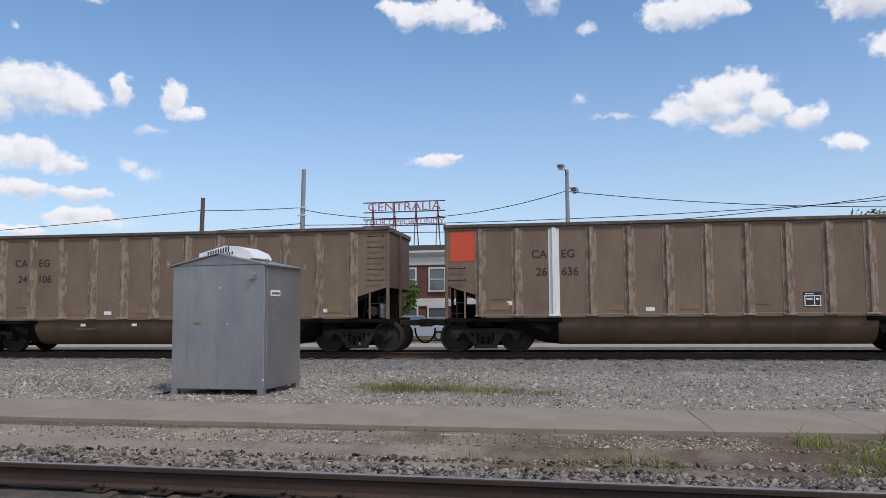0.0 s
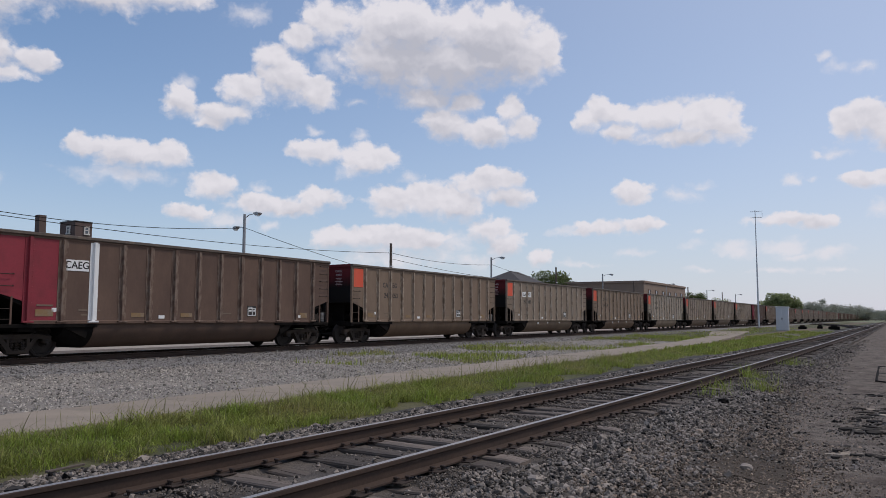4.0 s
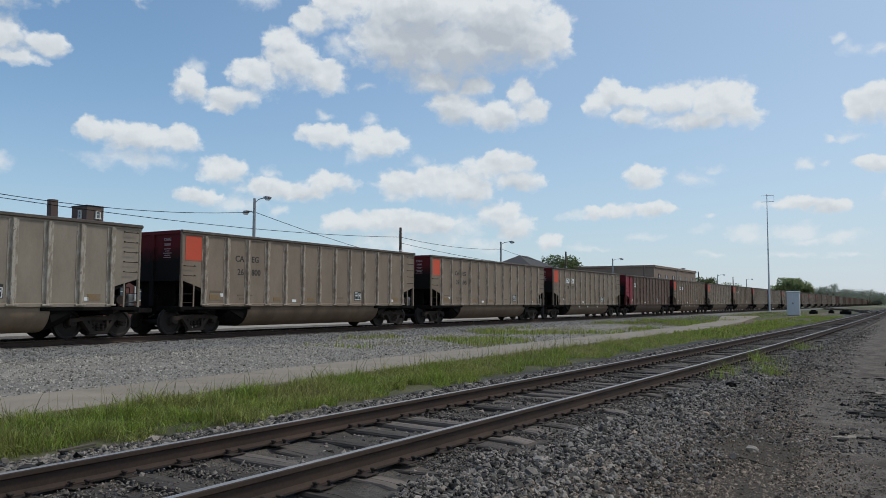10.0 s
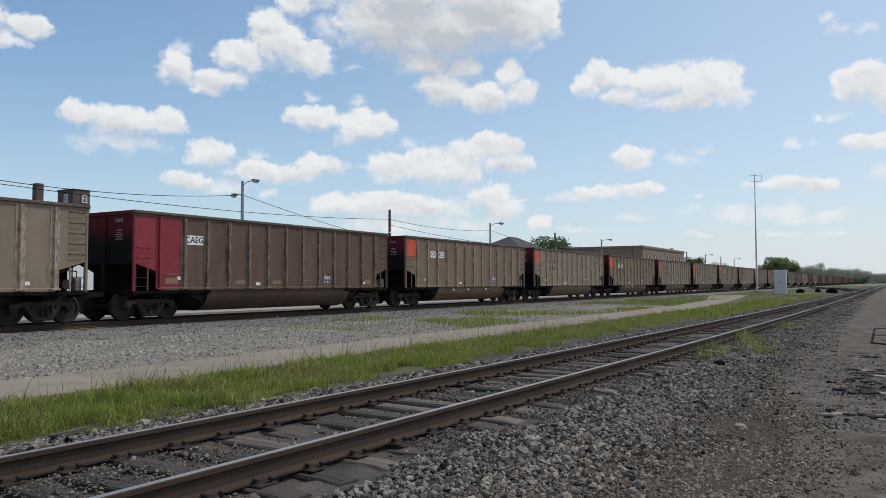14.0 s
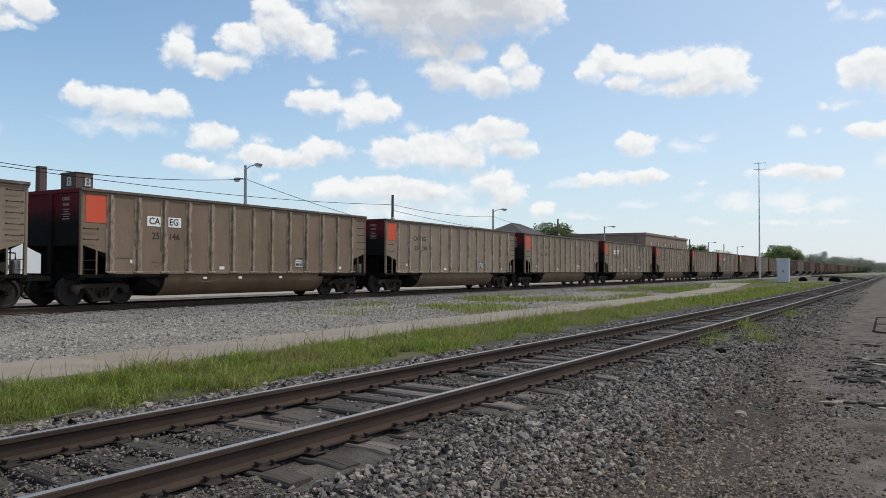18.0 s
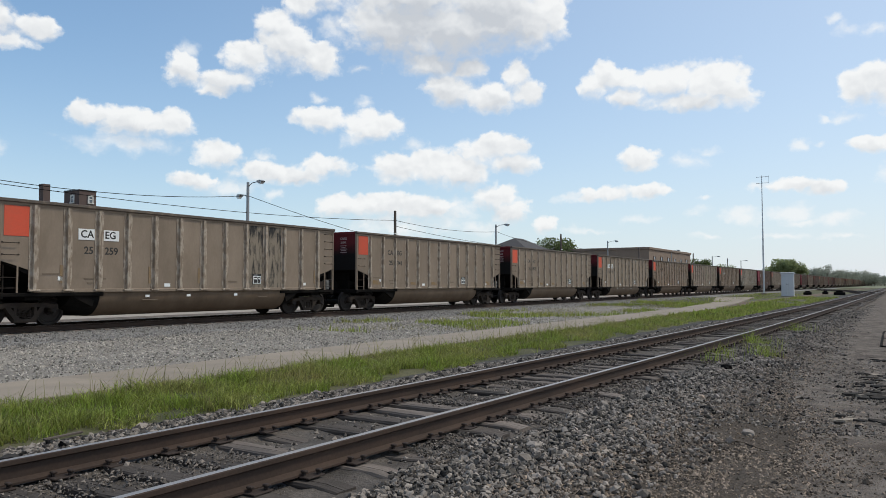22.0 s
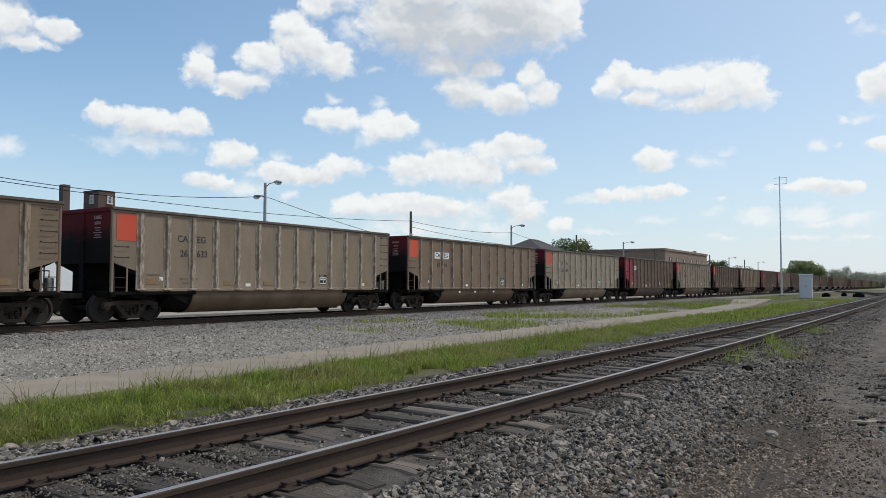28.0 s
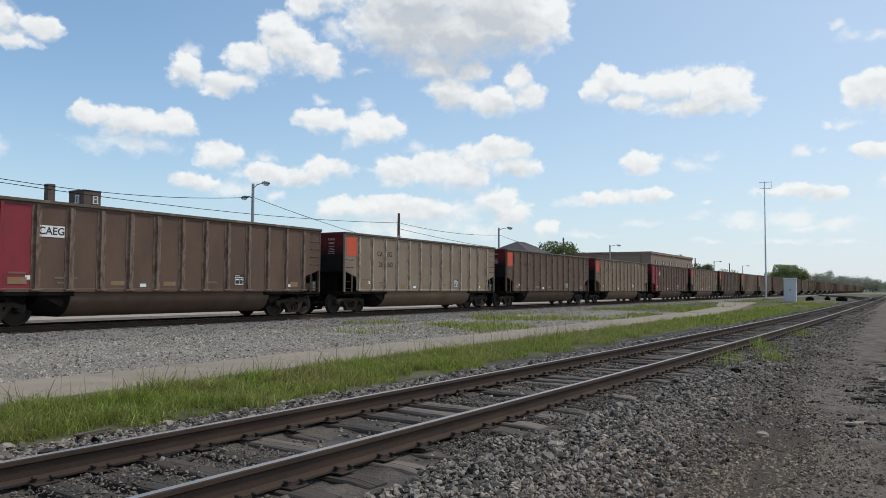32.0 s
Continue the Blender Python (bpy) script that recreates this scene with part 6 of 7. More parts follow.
def equipment_shelter():
    t = thing("equipment_shelter", pose(-6.13, 13.84, -0.29, 0, 0, -4), "grey galvanised metal equipment shelter on short legs", "shelter")
    w, d, h = 0.92, 0.80, 2.40
    part("shell", Shape().box(-w, w, -d, d, 0.12, h - 0.03, 0.012), GALV, t)
    part("gable", Shape().prism([(-w, h - 0.03), (w, h - 0.03), (0, h + 0.16)], -d, d), GALV, t)
    for s in (-1, 1):
        part("roof_sheet", Shape().prism([(s * (w + 0.09), h - 0.055), (s * (w + 0.09), h - 0.035), (0, h + 0.185), (0, h + 0.165)], -d - 0.07, d + 0.07), GALV, t)
        for y in (-d + 0.03, d - 0.11):
            part("leg", Shape().box(s * (w - 0.07) - 0.06, s * (w - 0.07) + 0.06, y - 0.03, y + 0.09, -0.02, 0.14, 0.006), GALV, t)
        for y in (-d - 0.05, d + 0.05):
            part("lifting_eye", Shape().path([(s * (w + 0.07), y, h - 0.06), (s * (w + 0.09), y, h + 0.06), (s * (w + 0.05), y, h + 0.06), (s * (w + 0.05), y, h - 0.06)], 0.012), GALV, t)
    for x in (-w + 0.30, 0.0):
        part("seam", Shape().box(x - 0.012, x + 0.012, -d - 0.008, -d + 0.004, 0.16, h - 0.06, 0.003), GALV, t)
    part("vent_hood", Shape().prism([(w - 0.32, h - 0.30), (w - 0.18, h - 0.30), (w - 0.18, h - 0.22), (w - 0.25, h - 0.19), (w - 0.32, h - 0.22)], -d - 0.09, -d), GALV, t)
    part("door", Shape().box(w - 0.004, w + 0.012, -d + 0.08, d - 0.08, 0.18, h - 0.10, 0.006), GALV, t)
    part("sign_plate", Shape().box(w + 0.008, w + 0.018, -d + 0.22, -d + 0.62, h - 0.60, h - 0.49), WHITE, t, "white sign plate")
    for i in range(3):
        part("sign_text", Shape().box(w + 0.008, w + 0.016, -d + 0.27, -d + 0.55, h - 0.77 - 0.15 * i, h - 0.68 - 0.15 * i), STENCIL, t, "dark stencilled lines")
    part("sign_text", Shape().box(w + 0.018, w + 0.021, -d + 0.26, -d + 0.58, h - 0.57, h - 0.53), GHOST, t)
    part("yellow_label", Shape().box(-0.48, -0.34, -d - 0.006, -d + 0.004, 1.28, 1.33), YELLOW, t, "small yellow label")
    for x, z in ((0.03, 1.95), (0.20, 1.30), (w - 0.01, 0.30)):
        part("bolt_head", Shape().box(x - 0.015, x + 0.015, -d - 0.012, -d, z - 0.015, z + 0.015, 0.005), WHITE, t)
    ac = part("air_conditioner", Shape().prism([(-0.62, h + 0.03), (-0.62, h + 0.22), (-0.08, h + 0.36), (0.18, h + 0.34), (0.42, h + 0.24), (0.50, h + 0.12), (0.30, h + 0.06), (0.0, h + 0.15)], -0.42, 0.38), WHITE_PLASTIC, t, "white plastic rooftop air conditioner")
    for i in range(9):
        part("slot", Shape().box(-0.44 + 0.052 * i, -0.415 + 0.052 * i, -0.428, -0.41, h + 0.145 + 0.012 * i, h + 0.245 + 0.012 * i), DARKSLOT, ac)
        part("slot", Shape().box(-0.36 + 0.052 * i, -0.335 + 0.052 * i, -0.428, -0.41, h + 0.10 + 0.012 * i, h + 0.15 + 0.012 * i), DARKSLOT, ac)
    part("cable", Shape().path([(-w - 0.02, -d, 0.06), (-w - 0.18, -d - 0.05, 0.02), (-w - 0.30, -d - 0.05, 0.015)], 0.02), BLACK, t)
    return t


equipment_shelter()

# ---- line side cabinet, mast, switch gear ----


PALE_STEEL = material("pale_grey_steel", (0.56, 0.57, 0.58), 0.5, 0.1, vary=0.1, scale=1, fine=20, bump=0.05)


def signal_bungalow():
    t = thing("signal_bungalow", pose(97.5, 11.6, -0.32, 0, 0, 4), "tall grey steel signal cabinet beside the tracks", "cabinet")
    part("body", Shape().box(-0.6, 0.6, -0.68, 0.68, 0.12, 2.78, 0.03), PALE_STEEL, t)
    part("roof_cap", Shape().box(-0.67, 0.67, -0.76, 0.76, 2.74, 2.92, 0.05), PALE_STEEL, t, "pale cabinet cap")
    part("plinth", Shape().box(-0.65, 0.65, -0.73, 0.73, -0.05, 0.14, 0.02), CONCRETE, t)
    for y in (-0.33, 0.33):
        part("door", Shape().box(-0.625, -0.6, y - 0.31, y + 0.31, 0.25, 2.62, 0.01), PALE_STEEL, t)
        part("door_handle", Shape().box(-0.66, -0.62, y * 0.2 - 0.02, y * 0.2 + 0.02, 1.4, 1.6), SPIKE, t)
    return t


signal_bungalow()


def radio_mast():
    t = thing("radio_mast", (118, 17.2, -0.3), "slender tall steel radio mast with crossbar antennas", "mast")
    part("base", Shape().box(-0.4, 0.4, -0.4, 0.4, -0.05, 0.25, 0.03), CONCRETE, t)
    part("pole", Shape().tube((0, 0, 0.2), (0, 0, 9.5), 0.14, 0.10, 10), PALE_STEEL, t)
    part("upper_pole", Shape().tube((0, 0, 9.4), (0.0, 0.0, 17.3), 0.085, 0.05, 8), PALE_STEEL, t)
    for z in (16.2, 17.1):
        part("crossbar", Shape().tube((0, -0.95, z), (0, 0.75, z), 0.035, n=6), PALE_STEEL, t)
    part("whip", Shape().tube((0, -0.95, 16.2), (0, -0.95, 17.2), 0.02, n=5), PALE_STEEL, t)
    return t


radio_mast()
for _x, _y, _w in ((115, 11.2, 1.0), (117.8, 7.5, 1.4), (121, 9.5, 0.7)):
    _t = thing("switch_machine", (_x, _y, -0.32), "low black switch machine beside the track", "switch machine", "switch machines")
    part("case", Shape().box(-0.5, 0.5, -_w / 2, _w / 2, 0.02, 0.45, 0.06), BLACK, _t)
    part("lid", Shape().box(-0.4, 0.4, -_w * 0.3, _w * 0.3, 0.43, 0.62, 0.05), BLACK, _t)
    part("skid", Shape().box(-0.3, 0.3, -_w, _w, -0.05, 0.05), TIE, _t)

branch = thing("branch_track", (0, 0, 0), "rusty branch track curving away from the near track", "railway track", kind="structure")


def branch_y(x):
    u = min(max((x - 112) / 95, 0), 1)
    return near_y(x) + 13.5 * u * u * (1.5 - 0.5 * u)


_xb = [112 + 5 * i for i in range(22)]
sweep_rail(branch, 0.7535, _xb, branch_y)
sweep_rail(branch, -0.7535, _xb, branch_y)
joined_ties("ties", 116, 214, branch_y, branch)

# ---- street row of poles, lamps and wires ----
WOOD_POLE = material("weathered_pole_wood", (0.13, 0.10, 0.08), 0.9, vary=0.3, scale=2, fine=30, bump=0.4, stretch=(1, 1, 0.1))
STEEL_POLE = material("grey_pole_steel", (0.33, 0.33, 0.335), 0.5, 0.5, vary=0.15, scale=1, fine=20, bump=0.05)
STREET_Z = -0.75
ROW = 45.0


def utility_pole(x, top, lean=0.0, steel=False, y=ROW):
    t = thing("utility_pole", pose(x, y, STREET_Z, 0, lean, 0), "tall grey steel utility pole carrying wires" if steel else "dark weathered wooden utility pole", "utility pole", "poles along the street")
    part("pole", Shape().tube((0, 0, -0.1), (0, 0, top - STREET_Z), 0.19, 0.13, 12), STEEL_POLE if steel else WOOD_POLE, t)
    for z in (top - STREET_Z - 2.4, top - STREET_Z - 2.9):
        part("insulator", Shape().tube((-0.28, -0.12, z), (0.28, -0.12, z), 0.05, n=8), WHITE_PLASTIC, t)
    return t


def street_lamp(x, top, both=True):
    t = thing("street_lamp", (x, ROW, STREET_Z), "grey steel street lamp with two cobra heads" if both else "dark street lamp pole with one cobra head", "street lamp", "lamps along the street")
    z = top - STREET_Z
    part("pole", Shape().tube((0, 0, -0.1), (0, 0, z), 0.17, 0.11, 12), STEEL_POLE, t)
    for turn, dz, r in ((-101, -0.12, 1.5), (72, -1.0, 1.2))[:2 if both else 1]:
        m = pose(0, 0, z + dz, 0, 0, turn)
        arm = part("arm", Shape().path([(0, 0, -0.25), (r * 0.4, 0, 0), (r, 0, 0.05)], 0.035), STEEL_POLE, t, at=m)
        part("lamp_head", Shape().prism([(r - 0.1, 0.11), (r + 0.35, 0.14), (r + 0.65, 0.02), (r + 0.55, -0.10), (r + 0.05, -0.08)], -0.16, 0.16), STEEL_POLE, arm)
        part("lens", Shape().prism([(r + 0.12, -0.08), (r + 0.52, -0.10), (r + 0.44, -0.2), (r + 0.2, -0.19)], -0.13, 0.13), WHITE_PLASTIC, arm)
    return t


for _j in range(7):
    street_lamp(0.45 + 43.6 * _j, 9.5 if _j < 2 else 9.0, _j < 2)
utility_pole(-22.7, 8.5, 1.5)
utility_pole(-16.0, 10.1, 1.2, True)
utility_pole(20.0, 10.3, 0.4, True)
utility_pole(64.8, 8.9, 0.0)
utility_pole(109.7, 9.0, -1.0)
utility_pole(150.0, 8.6, 0.5)
utility_pole(196.0, 9.0, 0.6)
utility_pole(240.0, 9.0, 0.0)
utility_pole(330.0, 9.5, 0.0)


def wire(a, b, sag, r=0.022):
    """A cable that hangs between two points."""
    a, b = Vector(a), Vector(b)
    pts = []
    for i in range(13):
        u = i / 12
        p = a.lerp(b, u)
        p.z -= sag * 4 * u * (1 - u)
        pts.append(p)
    return tagged(part("overhead_wire", Shape().path(pts, r, 5), BLACK), "thin black overhead wire strung between poles", "wire", "overhead wires")


for _a, _b, _g in (((-60, 45, 6.0), (-22.7, 45, 7.7), 0.3), ((-22.7, 45, 7.7), (-16, 45, 7.7), 0.05), ((-16, 45, 7.6), (0.45, 45, 8.25), 1.05), ((0.45, 45, 8.2), (20, 45, 6.75), 0.3),
                   ((20, 45, 7.6), (44.05, 45, 8.4), 0.65), ((44.05, 45, 8.4), (64.8, 45, 5.6), 0.2), ((64.8, 45, 7.9), (87.65, 45, 8.05), 0.4), ((87.65, 45, 8.1), (109.7, 45, 7.0), 0.4),
                   ((109.7, 45, 7.4), (131.25, 45, 7.6), 0.4), ((-60, 45, 5.2), (-16, 45, 6.7), 0.3), ((-16, 45, 6.6), (20, 45, 7.3), 0.35), ((20, 45, 7.3), (64.8, 45, 7.9), 0.6), ((64.8, 45, 7.3), (109.7, 45, 6.6), 0.6),
                   ((-16, 45, 6.2), (20, 45, 7.65), 0.8)):
    wire(_a, _b, _g)

# ---- buildings behind the tracks ----
BRICK = material("dark_red_brick", (0.16, 0.065, 0.05), 0.9, vary=0.3, scale=1.0, fine=18, bump=0.5, tint=(0.11, 0.05, 0.045), tint_scale=0.8)
TANBRICK = material("brown_brick", (0.25, 0.185, 0.14), 0.9, vary=0.2, scale=0.6, fine=14, bump=0.3)
STUCCO = material("pale_trim", (0.62, 0.60, 0.56), 0.8, vary=0.12, scale=1.2, fine=20, bump=0.1)
ROOFDARK = material("dark_roofing", (0.075, 0.07, 0.07), 0.9, vary=0.3, scale=0.8, fine=10, bump=0.2)
PINK = material("pink_brown_wall", (0.34, 0.20, 0.17), 0.9, vary=0.2, scale=0.8, fine=12, bump=0.2)
GLASS = bpy.data.materials.new("window_glass")
GLASS.use_nodes = True
_g = GLASS.node_tree.nodes["Principled BSDF"]
_g.inputs["Base Color"].default_value, _g.inputs["Roughness"].default_value, _g.inputs["Metallic"].default_value = (0.10, 0.12, 0.14, 1), 0.08, 0.0
_g.inputs["Specular IOR Level"].default_value = 0.9


def sash_window(parent, x, y, z, w, h, trim=STUCCO, rot=0):
    win = part("window", Shape().box(-w / 2, w / 2, -0.02, 0.05, -h / 2, h / 2), GLASS, parent, "dark glass sash window", pose(x, y, z, 0, 0, rot))
    fr = Shape()
    fr.box(-w / 2 - 0.1, -w / 2 + 0.03, -0.09, 0.03, -h / 2 - 0.05, h / 2 + 0.12)
    fr.box(w / 2 - 0.03, w / 2 + 0.1, -0.09, 0.03, -h / 2 - 0.05, h / 2 + 0.12)
    fr.box(-w / 2 + 0.03, w / 2 - 0.03, -0.09, 0.03, h / 2 - 0.03, h / 2 + 0.12)
    fr.box(-w / 2 + 0.03, w / 2 - 0.03, -0.06, 0.03, -0.035, 0.035)
    part("frame", fr, trim, win)
    part("sill", Shape().box(-w / 2 - 0.15, w / 2 + 0.15, -0.14, 0.03, -h / 2 - 0.17, -h / 2 - 0.05, 0.01), trim, win)
    return win


def brick_block():
    x0, x1, y0, y1, z0, z1 = -34.0, 5.8, 62.0, 76.0, STREET_Z, 6.15
    t = thing("brick_building", (0, 0, 0), "two-storey dark brick building with white cornice and windows", "building")
    part("wall", Shape().box(x0, x1, y0, y1, z0 - 0.2, z1), BRICK, t)
    part("parapet", Shape().box(x0 - 0.05, x1 + 0.05, y0 - 0.05, y1, z1, z1 + 0.55), ROOFDARK, t)
    part("cornice", Shape().prism([(y0 - 0.55, z1 - 0.1), (y0 - 0.55, z1 + 0.06), (y0 + 0.01, z1 + 0.06), (y0 + 0.01, z1 - 1.15), (y0 - 0.15, z1 - 1.1), (y0 - 0.2, z1 - 0.5), (y0 - 0.4, z1 - 0.3)], x0 - 0.1, x1 + 0.3, "x"), STUCCO, t, "white cornice")
    part("string_course", Shape().box(x0, x1 + 0.05, y0 - 0.12, y0 + 0.01, 1.62, 2.25, 0.02), STUCCO, t)
    x = x0 + 1.8
    i = 0
    while x < x1 - 1.0:
        sash_window(t, x, y0 - 0.03, 3.85, 1.25, 1.75)
        sash_window(t, x, y0 - 0.03, 0.65, 1.5, 1.7)
        if i % 2:
            part("pilaster", Shape().box(x + 1.0, x + 1.5, y0 - 0.14, y0 + 0.01, 2.2, 5.0, 0.01), BRICK, t)
            part("pilaster_cap", Shape().box(x + 0.85, x + 1.65, y0 - 0.2, y0 + 0.01, 4.3, 5.1, 0.02), STUCCO, t)
        x += 2.45
        i += 1
    return t


brick_block()


def roof_sign():
    """Open letters on a frame with two rows of words."""
    t = thing("roof_sign", (0, 63.5, 0), "rusty open-frame rooftop sign with two rows of letters", "sign")
    iron = material("rusty_sign_iron", (0.16, 0.07, 0.06), 0.8, vary=0.3, scale=2, bump=0.1)
    red = material("faded_red_letter", (0.44, 0.17, 0.17), 0.7, vary=0.2, scale=2, bump=0.05)
    x0, x1 = -16.75, -9.75
    for z in (10.6, 9.75, 9.13, 8.55):
        part("rail", Shape().tube((x0 - 0.1, 0, z), (x1 + 0.1, 0, z + 0.04), 0.05, n=6), iron, t)
    for i in range(4):
        x = x0 + 0.75 + i * 1.9
        for dx, dy in ((-0.22, 0), (0.22, 0.0), (0, 1.6)):
            part("strut", Shape().tube((x + dx, dy, 6.1), (x, 0, 10.6 if dy == 0 else 9.4), 0.045, n=5), iron, t)
    me = lettering("CENTRALIA", 1.04, red, bold=0.0)
    w = max(v.co.x for v in me.vertices) - min(v.co.x for v in me.vertices)
    me.transform(Matrix.Diagonal((6.4 / w, 1, 1, 1)))
    part("lettering", me, None, t, "tall faded red letters", ((x0 + x1) / 2, -0.08, 10.17))
    me = lettering("YOUR OPPORTUNITY", 0.72, red, bold=0.0)
    w = max(v.co.x for v in me.vertices) - min(v.co.x for v in me.vertices)
    me.transform(Matrix.Diagonal((7.0 / w, 1, 1, 1)))
    part("lettering", me, None, t, "small faded red letters", ((x0 + x1) / 2, -0.08, 8.84))
    return t


roof_sign()


ROOMBRICK = material("grey_brown_brick", (0.115, 0.08, 0.07), 0.9, vary=0.2, scale=1.0, fine=14, bump=0.3)


def warehouse():
    t = thing("warehouse", (0, 0, 0), "long dark brick warehouse with chimney and rooftop room", "building")
    part("wall", Shape().box(42.0, 62.0, 75, 95, STREET_Z - 0.2, 8.2), BRICK, t)
    part("roof", Shape().box(41.8, 62.2, 74.8, 95.2, 8.2, 8.7, 0.03), ROOFDARK, t)
    part("rooftop_room", Shape().box(49.1, 51.1, 75.2, 77.9, 8.6, 11.35), ROOMBRICK, t, "brick rooftop room")
    part("rooftop_cap", Shape().box(49.06, 51.14, 75.16, 77.94, 11.34, 11.48), ROOFDARK, t)
    sash_window(t, 50.4, 75.16, 10.5, 0.42, 0.65)
    sash_window(t, 49.06, 76.3, 10.5, 0.42, 0.65, rot=-90)
    part("chimney", Shape().prism([(45.0, 75.0), (45.75, 75.0), (45.75, 75.75), (45.0, 75.75)], 8.5, 11.6, "z"), ROOMBRICK, t, "square brick chimney")
    for i in range(6):
        sash_window(t, 44.0 + 3 * i, 74.96, 2.2, 1.5, 1.8)
        sash_window(t, 44.0 + 3 * i, 74.96, 5.8, 1.5, 1.8)
    return t


warehouse()


def low_shop():
    t = thing("shop_building", (0, 0, 0), "low pink-brown shop building with pale windows", "building")
    part("wall", Shape().box(14.0, 25.0, 52, 60, STREET_Z - 0.2, 3.2), PINK, t)
    part("roof", Shape().box(13.8, 25.2, 51.8, 60.2, 3.2, 3.5, 0.03), STUCCO, t)
    for x in (15.6, 18.2, 20.8, 23.4):
        sash_window(t, x, 51.96, 1.2, 1.4, 1.5)
    part("door", Shape().box(22.0, 22.9, 51.9, 52.0, STREET_Z, 1.3, 0.01), WHITE, t)
    return t


low_shop()
_t = thing("box_trailer", (31.5, 52, STREET_Z), "pale blue-white box trailer parked on the lot", "trailer")
part("box", Shape().box(-3.6, 3.6, -1.25, 1.25, 1.1, 3.7, 0.04), WHITE_PLASTIC, _t)
part("chassis", Shape().box(-3.5, 3.5, -0.9, 0.9, 0.75, 1.12, 0.02), BLACK, _t)
for _dx in (-2.4, -1.4, 2.6):
    for _dy in (-1.05, 1.05):
        part("wheel", Shape().lathe([(0.0, -0.12), (0.3, -0.13), (0.46, -0.12), (0.48, 0), (0.46, 0.12), (0.3, 0.13), (0.0, 0.12)], 18), BLACK, _t, at=(_dx, _dy, 0.48))


def hip_house(x, y, w, d, wall_h, ridge, label, rot=0, mats=TANBRICK):
    t = thing("house", pose(x, y, STREET_Z, 0, 0, rot), label, "house")
    part("wall", Shape().box(-w / 2, w / 2, -d / 2, d / 2, -0.1, wall_h), mats, t)
    e = 0.6
    v = [(-w / 2 - e, -d / 2 - e, wall_h), (w / 2 + e, -d / 2 - e, wall_h), (w / 2 + e, d / 2 + e, wall_h), (-w / 2 - e, d / 2 + e, wall_h), (-w * 0.12, 0, ridge), (w * 0.12, 0, ridge)]
    part("roof", Shape().add(v, [(0, 1, 5, 4), (1, 2, 5), (2, 3, 4, 5), (3, 0, 4), (3, 2, 1, 0)]), ROOFDARK, t)
    for i in (-1, 0, 1):
        sash_window(t, i * w * 0.3, -d / 2 - 0.03, wall_h * 0.6, 1.2, 1.5)
    return t


hip_house(126, 60, 15, 12, 7.0, 10.4, "tall house with a dark hipped roof")
hip_house(146, 66, 24, 10, 7.2, 9.0, "low wide house with a dark roof")


def flat_block():
    t = thing("commercial_building", (0, 0, 0), "brown brick flat-roofed commercial building with small windows", "building")
    part("wall", Shape().box(157, 193, 45, 63, STREET_Z - 0.2, 8.5), TANBRICK, t)
    part("coping", Shape().box(156.8, 193.2, 44.8, 63.2, 8.5, 9.0, 0.05), TANBRICK, t)
    part("roof", Shape().box(157.2, 192.8, 45.2, 62.8, 8.0, 8.55), ROOFDARK, t)
    for i in range(6):
        sash_window(t, 161 + 5.6 * i, 44.96, 6.5, 1.5, 1.3, TANBRICK)
        sash_window(t, 161 + 5.6 * i, 44.96, 2.5, 2.0, 1.8, TANBRICK)
    return t


flat_block()

# ---- parked cars ----
TYRE = material("black_tyre", (0.02, 0.02, 0.021), 0.9, vary=0.2, scale=4, bump=0.1)
CHROME = material("wheel_alloy", (0.5, 0.5, 0.52), 0.35, 0.8, vary=0.1, scale=4, bump=0)


def parked_car(x, y, rot, colour, label):
    t = thing("parked_car", pose(x, y, STREET_Z, 0, 0, rot), label, "car", "parked cars")
    paint = material("car_paint", colour, 0.3, 0.2, vary=0.05, scale=1, bump=0)
    low = [(-2.2, 0.35), (-2.25, 0.75), (-2.1, 0.98), (-1.2, 1.02), (1.0, 1.0), (2.05, 0.86), (2.2, 0.6), (2.15, 0.33)]
    body = part("body", Shape().prism(low, -0.86, 0.86), paint, t)
    part("cabin", Shape().add([(-2.0, -0.8, 1.0), (1.0, -0.8, 1.0), (1.0, 0.8, 1.0), (-2.0, 0.8, 1.0), (-1.75, -0.66, 1.62), (0.15, -0.66, 1.62), (0.15, 0.66, 1.62), (-1.75, 0.66, 1.62)],
                              [(0, 1, 5, 4), (1, 2, 6, 5), (2, 3, 7, 6), (3, 0, 4, 7), (4, 5, 6, 7)]), GLASS, t)
    part("roof", Shape().box(-1.72, 0.1, -0.64, 0.64, 1.60, 1.66, 0.02), paint, t)
    for s in (-1, 1):
        for px in (-0.85, -1.9):
            part("pillar", Shape().tube((px, s * 0.80, 1.0), (px + 0.12, s * 0.66, 1.62), 0.05, n=6), paint, t)
        for wx in (-1.35, 1.35):
            wheel = part("wheel", Shape().lathe([(0.2, -0.11), (0.31, -0.11), (0.34, -0.08), (0.34, 0.08), (0.31, 0.11), (0.2, 0.11)], 18), TYRE, t, at=(wx, s * 0.8, 0.34))
            part("rim", Shape().lathe([(0.0, -0.10), (0.2, -0.10), (0.2, 0.10), (0.0, 0.10)], 14), CHROME, wheel)
        part("headlight", Shape().box(2.08, 2.22, s * 0.7 - 0.14, s * 0.7 + 0.14, 0.68, 0.8, 0.02), WHITE, t)
        part("tail_light", Shape().box(-2.27, -2.2, s * 0.7 - 0.1, s * 0.7 + 0.1, 0.75, 0.92, 0.02), RED, t)
    return t


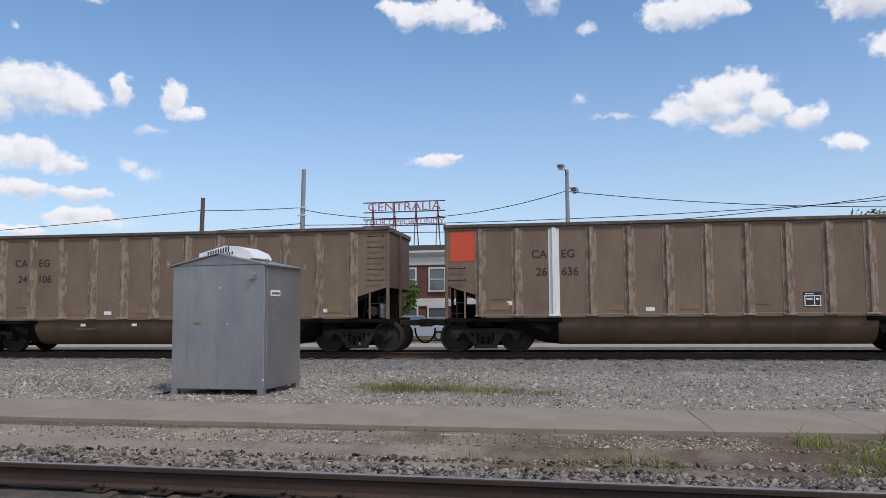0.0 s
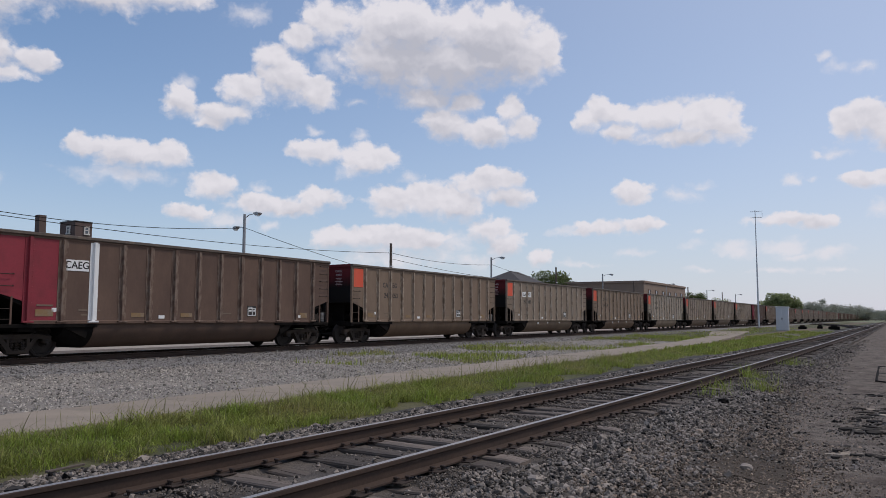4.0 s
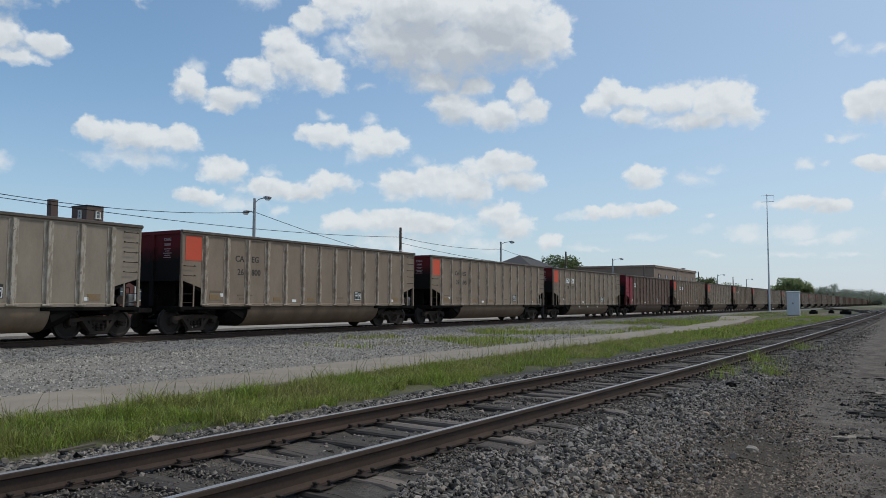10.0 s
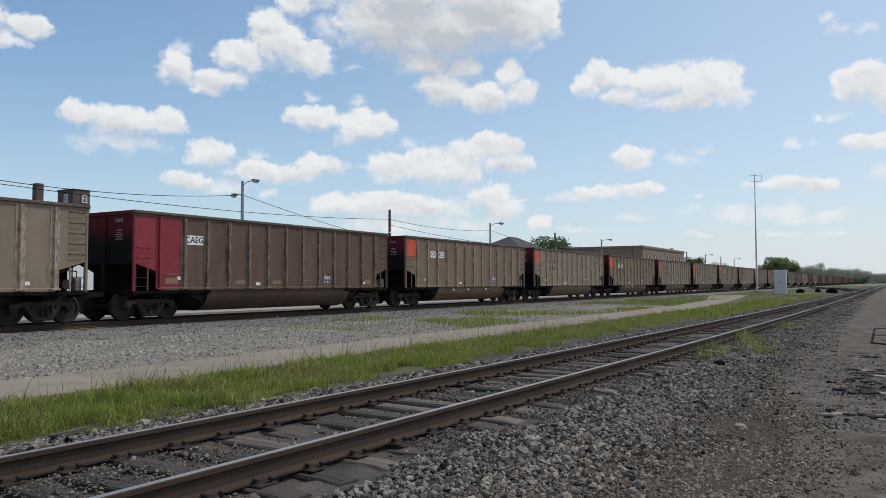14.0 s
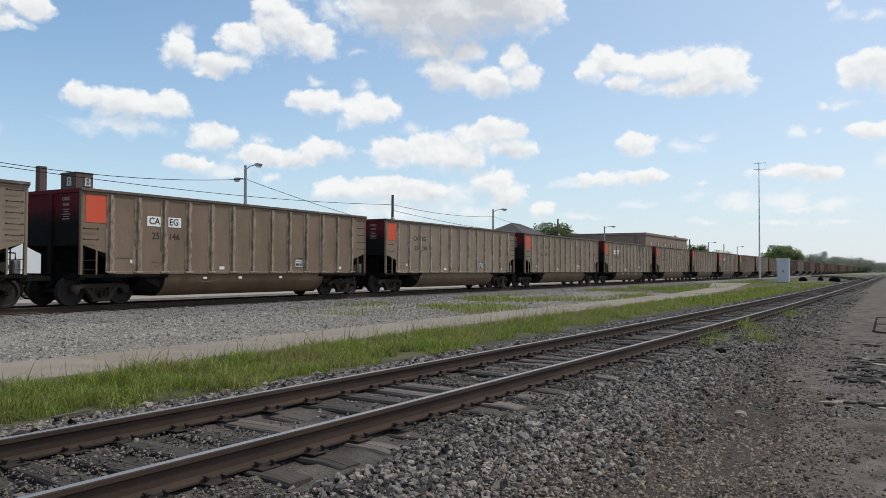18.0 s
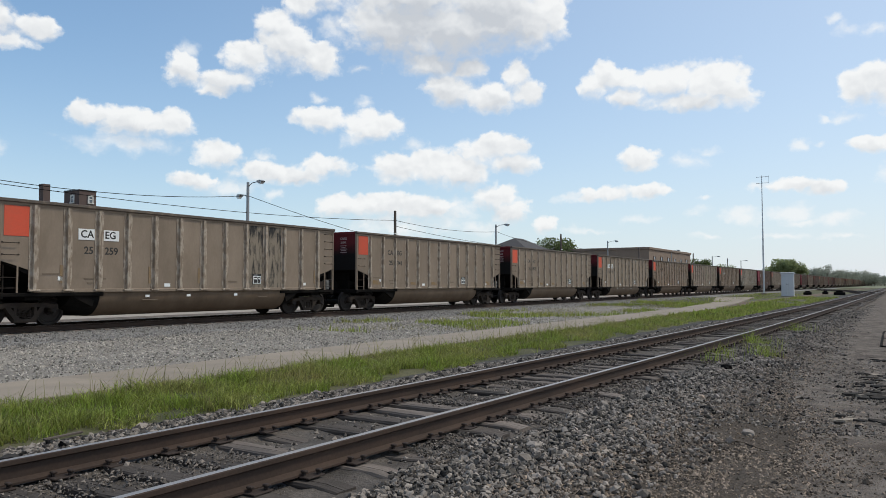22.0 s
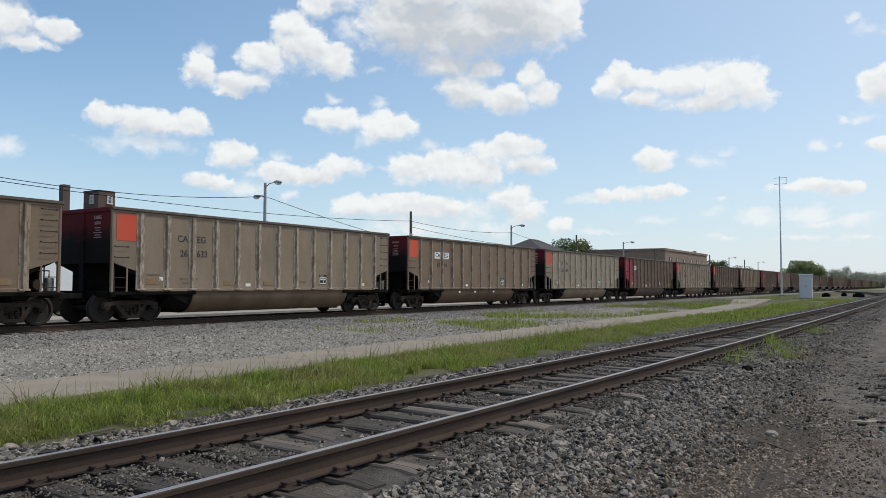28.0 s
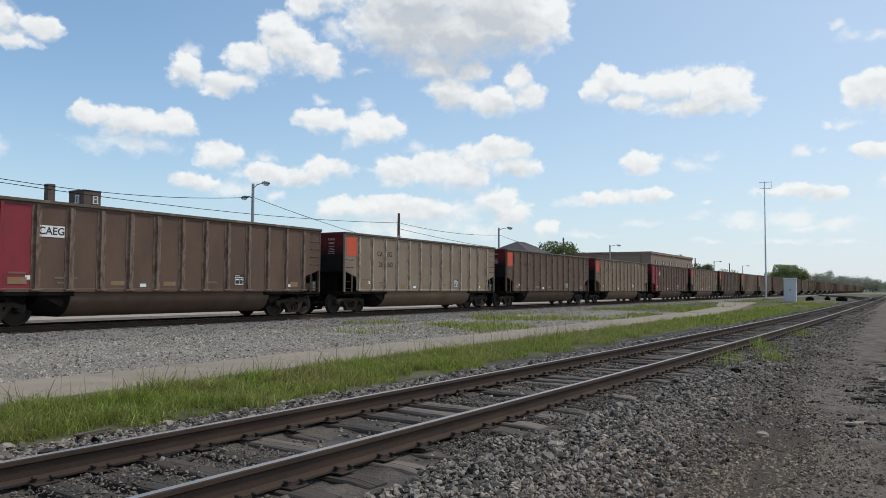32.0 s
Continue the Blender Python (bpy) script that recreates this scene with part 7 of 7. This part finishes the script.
parked_car(-9.4, 50.5, 0, (0.45, 0.50, 0.56), "pale blue-grey car parked on the lot")
parked_car(4.5, 52, 180, (0.10, 0.16, 0.28), "dark blue car parked on the lot")
parked_car(-1.6, 50, 180, (0.22, 0.30, 0.33), "teal grey car parked by the brick building")

# ---- trees ----
BARK = material("tree_bark", (0.09, 0.07, 0.055), 0.95, vary=0.3, scale=3, fine=20, bump=0.5)
LEAF = material("tree_leaf", (0.12, 0.155, 0.045), 0.75, glow=0.35, vary=0.3, scale=0.4, fine=4, bump=0, island=0.9, tint=(0.09, 0.11, 0.03), tint_scale=0.3)
# mid-distance leaves: sun and haze are put into a paler leaf colour
MIDLEAF = material("lightened_mid_leaf", (0.24, 0.275, 0.12), 0.8, glow=0.45, vary=0.3, scale=0.3, fine=3, bump=0, island=0.8)
# far leaves: the haze of distance is mixed into the colour itself
FARLEAF = material("haze_tinted_leaf", (0.27, 0.285, 0.225), 0.85, glow=0.5, vary=0.3, scale=0.2, fine=2, bump=0, island=0.6)


def tree(x, y, z, h, r, seed, leaves=1400, mats=LEAF, label="leafy green tree behind the tracks"):
    rnd = random.Random(seed)
    t = thing("tree", (x, y, z), label, "tree", "trees")
    s = Shape()
    fork = h * (0.12 if mats is FARLEAF else 0.35)
    s.tube((0, 0, -0.2), (0, 0, fork), 0.03 * h, 0.02 * h, 8)
    lobes = []
    for i in range(9):
        a, e = rnd.uniform(0, 6.28), rnd.uniform(0.1, 1.0)
        c = Vector((math.cos(a) * r * rnd.uniform(0.2, 0.75), math.sin(a) * r * rnd.uniform(0.2, 0.75), fork + (h - fork) * (0.2 + 0.62 * e)))
        lobes.append((c, r * rnd.uniform(0.32, 0.55)))
        s.tube((0, 0, fork * rnd.uniform(0.7, 1.0)), c, 0.012 * h, 0.004 * h, 5)
    part("trunk", s, BARK, t)
    v, f = [], []
    q = r * 0.042 + 0.05
    for i in range(int(leaves * 2.2)):
        c, rr = lobes[rnd.randrange(len(lobes))]
        d = Vector((rnd.gauss(0, 1), rnd.gauss(0, 1), rnd.gauss(0, 0.75)))
        p = c + d.normalized() * rr * rnd.random() ** 0.4
        if p.z > h:
            continue
        u = Vector((rnd.gauss(0, 1), rnd.gauss(0, 1), rnd.gauss(0, 1))).normalized()
        w = u.orthogonal().normalized()
        n = len(v)
        k = q * rnd.uniform(0.6, 1.5)
        v += [p - u * k, p + w * k * 0.6, p + u * k, p - w * k * 0.6 + Vector((0, 0, -0.2 * k))]
        f.append((n, n + 1, n + 2, n + 3))
    part("crown", raw_mesh("crown", v, f, mats), None, t)
    return t


tree(28.5, 75, STREET_Z, 10.8, 5.2, 1, 2200)
tree(37.0, 82, STREET_Z, 9.5, 4.0, 2)
tree(3.0, 90, STREET_Z, 10.0, 4.2, 12)
tree(8.5, 66, STREET_Z, 6.5, 2.6, 3, 900)
tree(-12.5, 58.5, STREET_Z, 4.6, 1.7, 4, 900, label="leafy bush in front of the brick building")
tree(62.0, 88, STREET_Z, 10.4, 3.2, 14)
tree(74.5, 100, STREET_Z, 11.0, 3.4, 15)
tree(160, 66, STREET_Z, 12.6, 5.0, 5, 1800)
tree(204, 45, STREET_Z, 8.6, 3.4, 6)
tree(250, 48, STREET_Z, 8.4, 4.0, 7, 1400, MIDLEAF)
tree(277, 31, STREET_Z, 10.2, 5.6, 8, 2400, MIDLEAF)
tree(288, 37, STREET_Z, 10.8, 5.5, 9, 1600, MIDLEAF)
_rnd = random.Random(77)
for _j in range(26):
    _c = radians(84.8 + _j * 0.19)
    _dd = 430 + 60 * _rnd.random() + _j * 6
    tree(_dd * math.sin(_c), _dd * math.cos(_c), STREET_Z, (13 - 0.22 * _j) * _rnd.uniform(0.75, 1.1), 6.5 * _rnd.uniform(0.8, 1.2), 100 + _j, 500, FARLEAF, "distant tree at the end of the tracks, haze in its leaf colour")
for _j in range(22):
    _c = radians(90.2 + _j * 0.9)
    tree(520 * math.sin(_c), 520 * math.cos(_c), STREET_Z, 9 * _rnd.uniform(0.7, 1.2), 7 * _rnd.uniform(0.8, 1.2), 200 + _j, 350, FARLEAF, "distant tree at the end of the tracks, haze in its leaf colour")


# ---- moving things ----
def motions():
    """The train runs past; its wheels roll."""
    for k, car in TRAIN.items():
        walk(car, [(t, pose(s + (k - 1) * PITCH, TRAIN_Y, 0)) for t, s in TRAVEL])
    ts, ss = [t for t, _ in TRAVEL], [s for _, s in TRAVEL]
    wheels = [o for k in TRAIN if k < 34 for bogie in TRAIN[k].children if bogie.name.startswith("bogie") for o in bogie.children if o.name.startswith("wheelset")]
    rows = [(i / FPS, pose(0, 0, 0, 0, math.degrees(np.interp(i / FPS, ts, ss) / 0.462) % 360, 0)) for i in range(frame(32.0))]
    walk(wheels[0], rows)
    roll = wheels[0].animation_data
    for w in wheels[1:]:
        w.rotation_mode = "QUATERNION"
        keys = w.animation_data_create()
        keys.action, keys.action_slot = roll.action, roll.action_slot


motions()
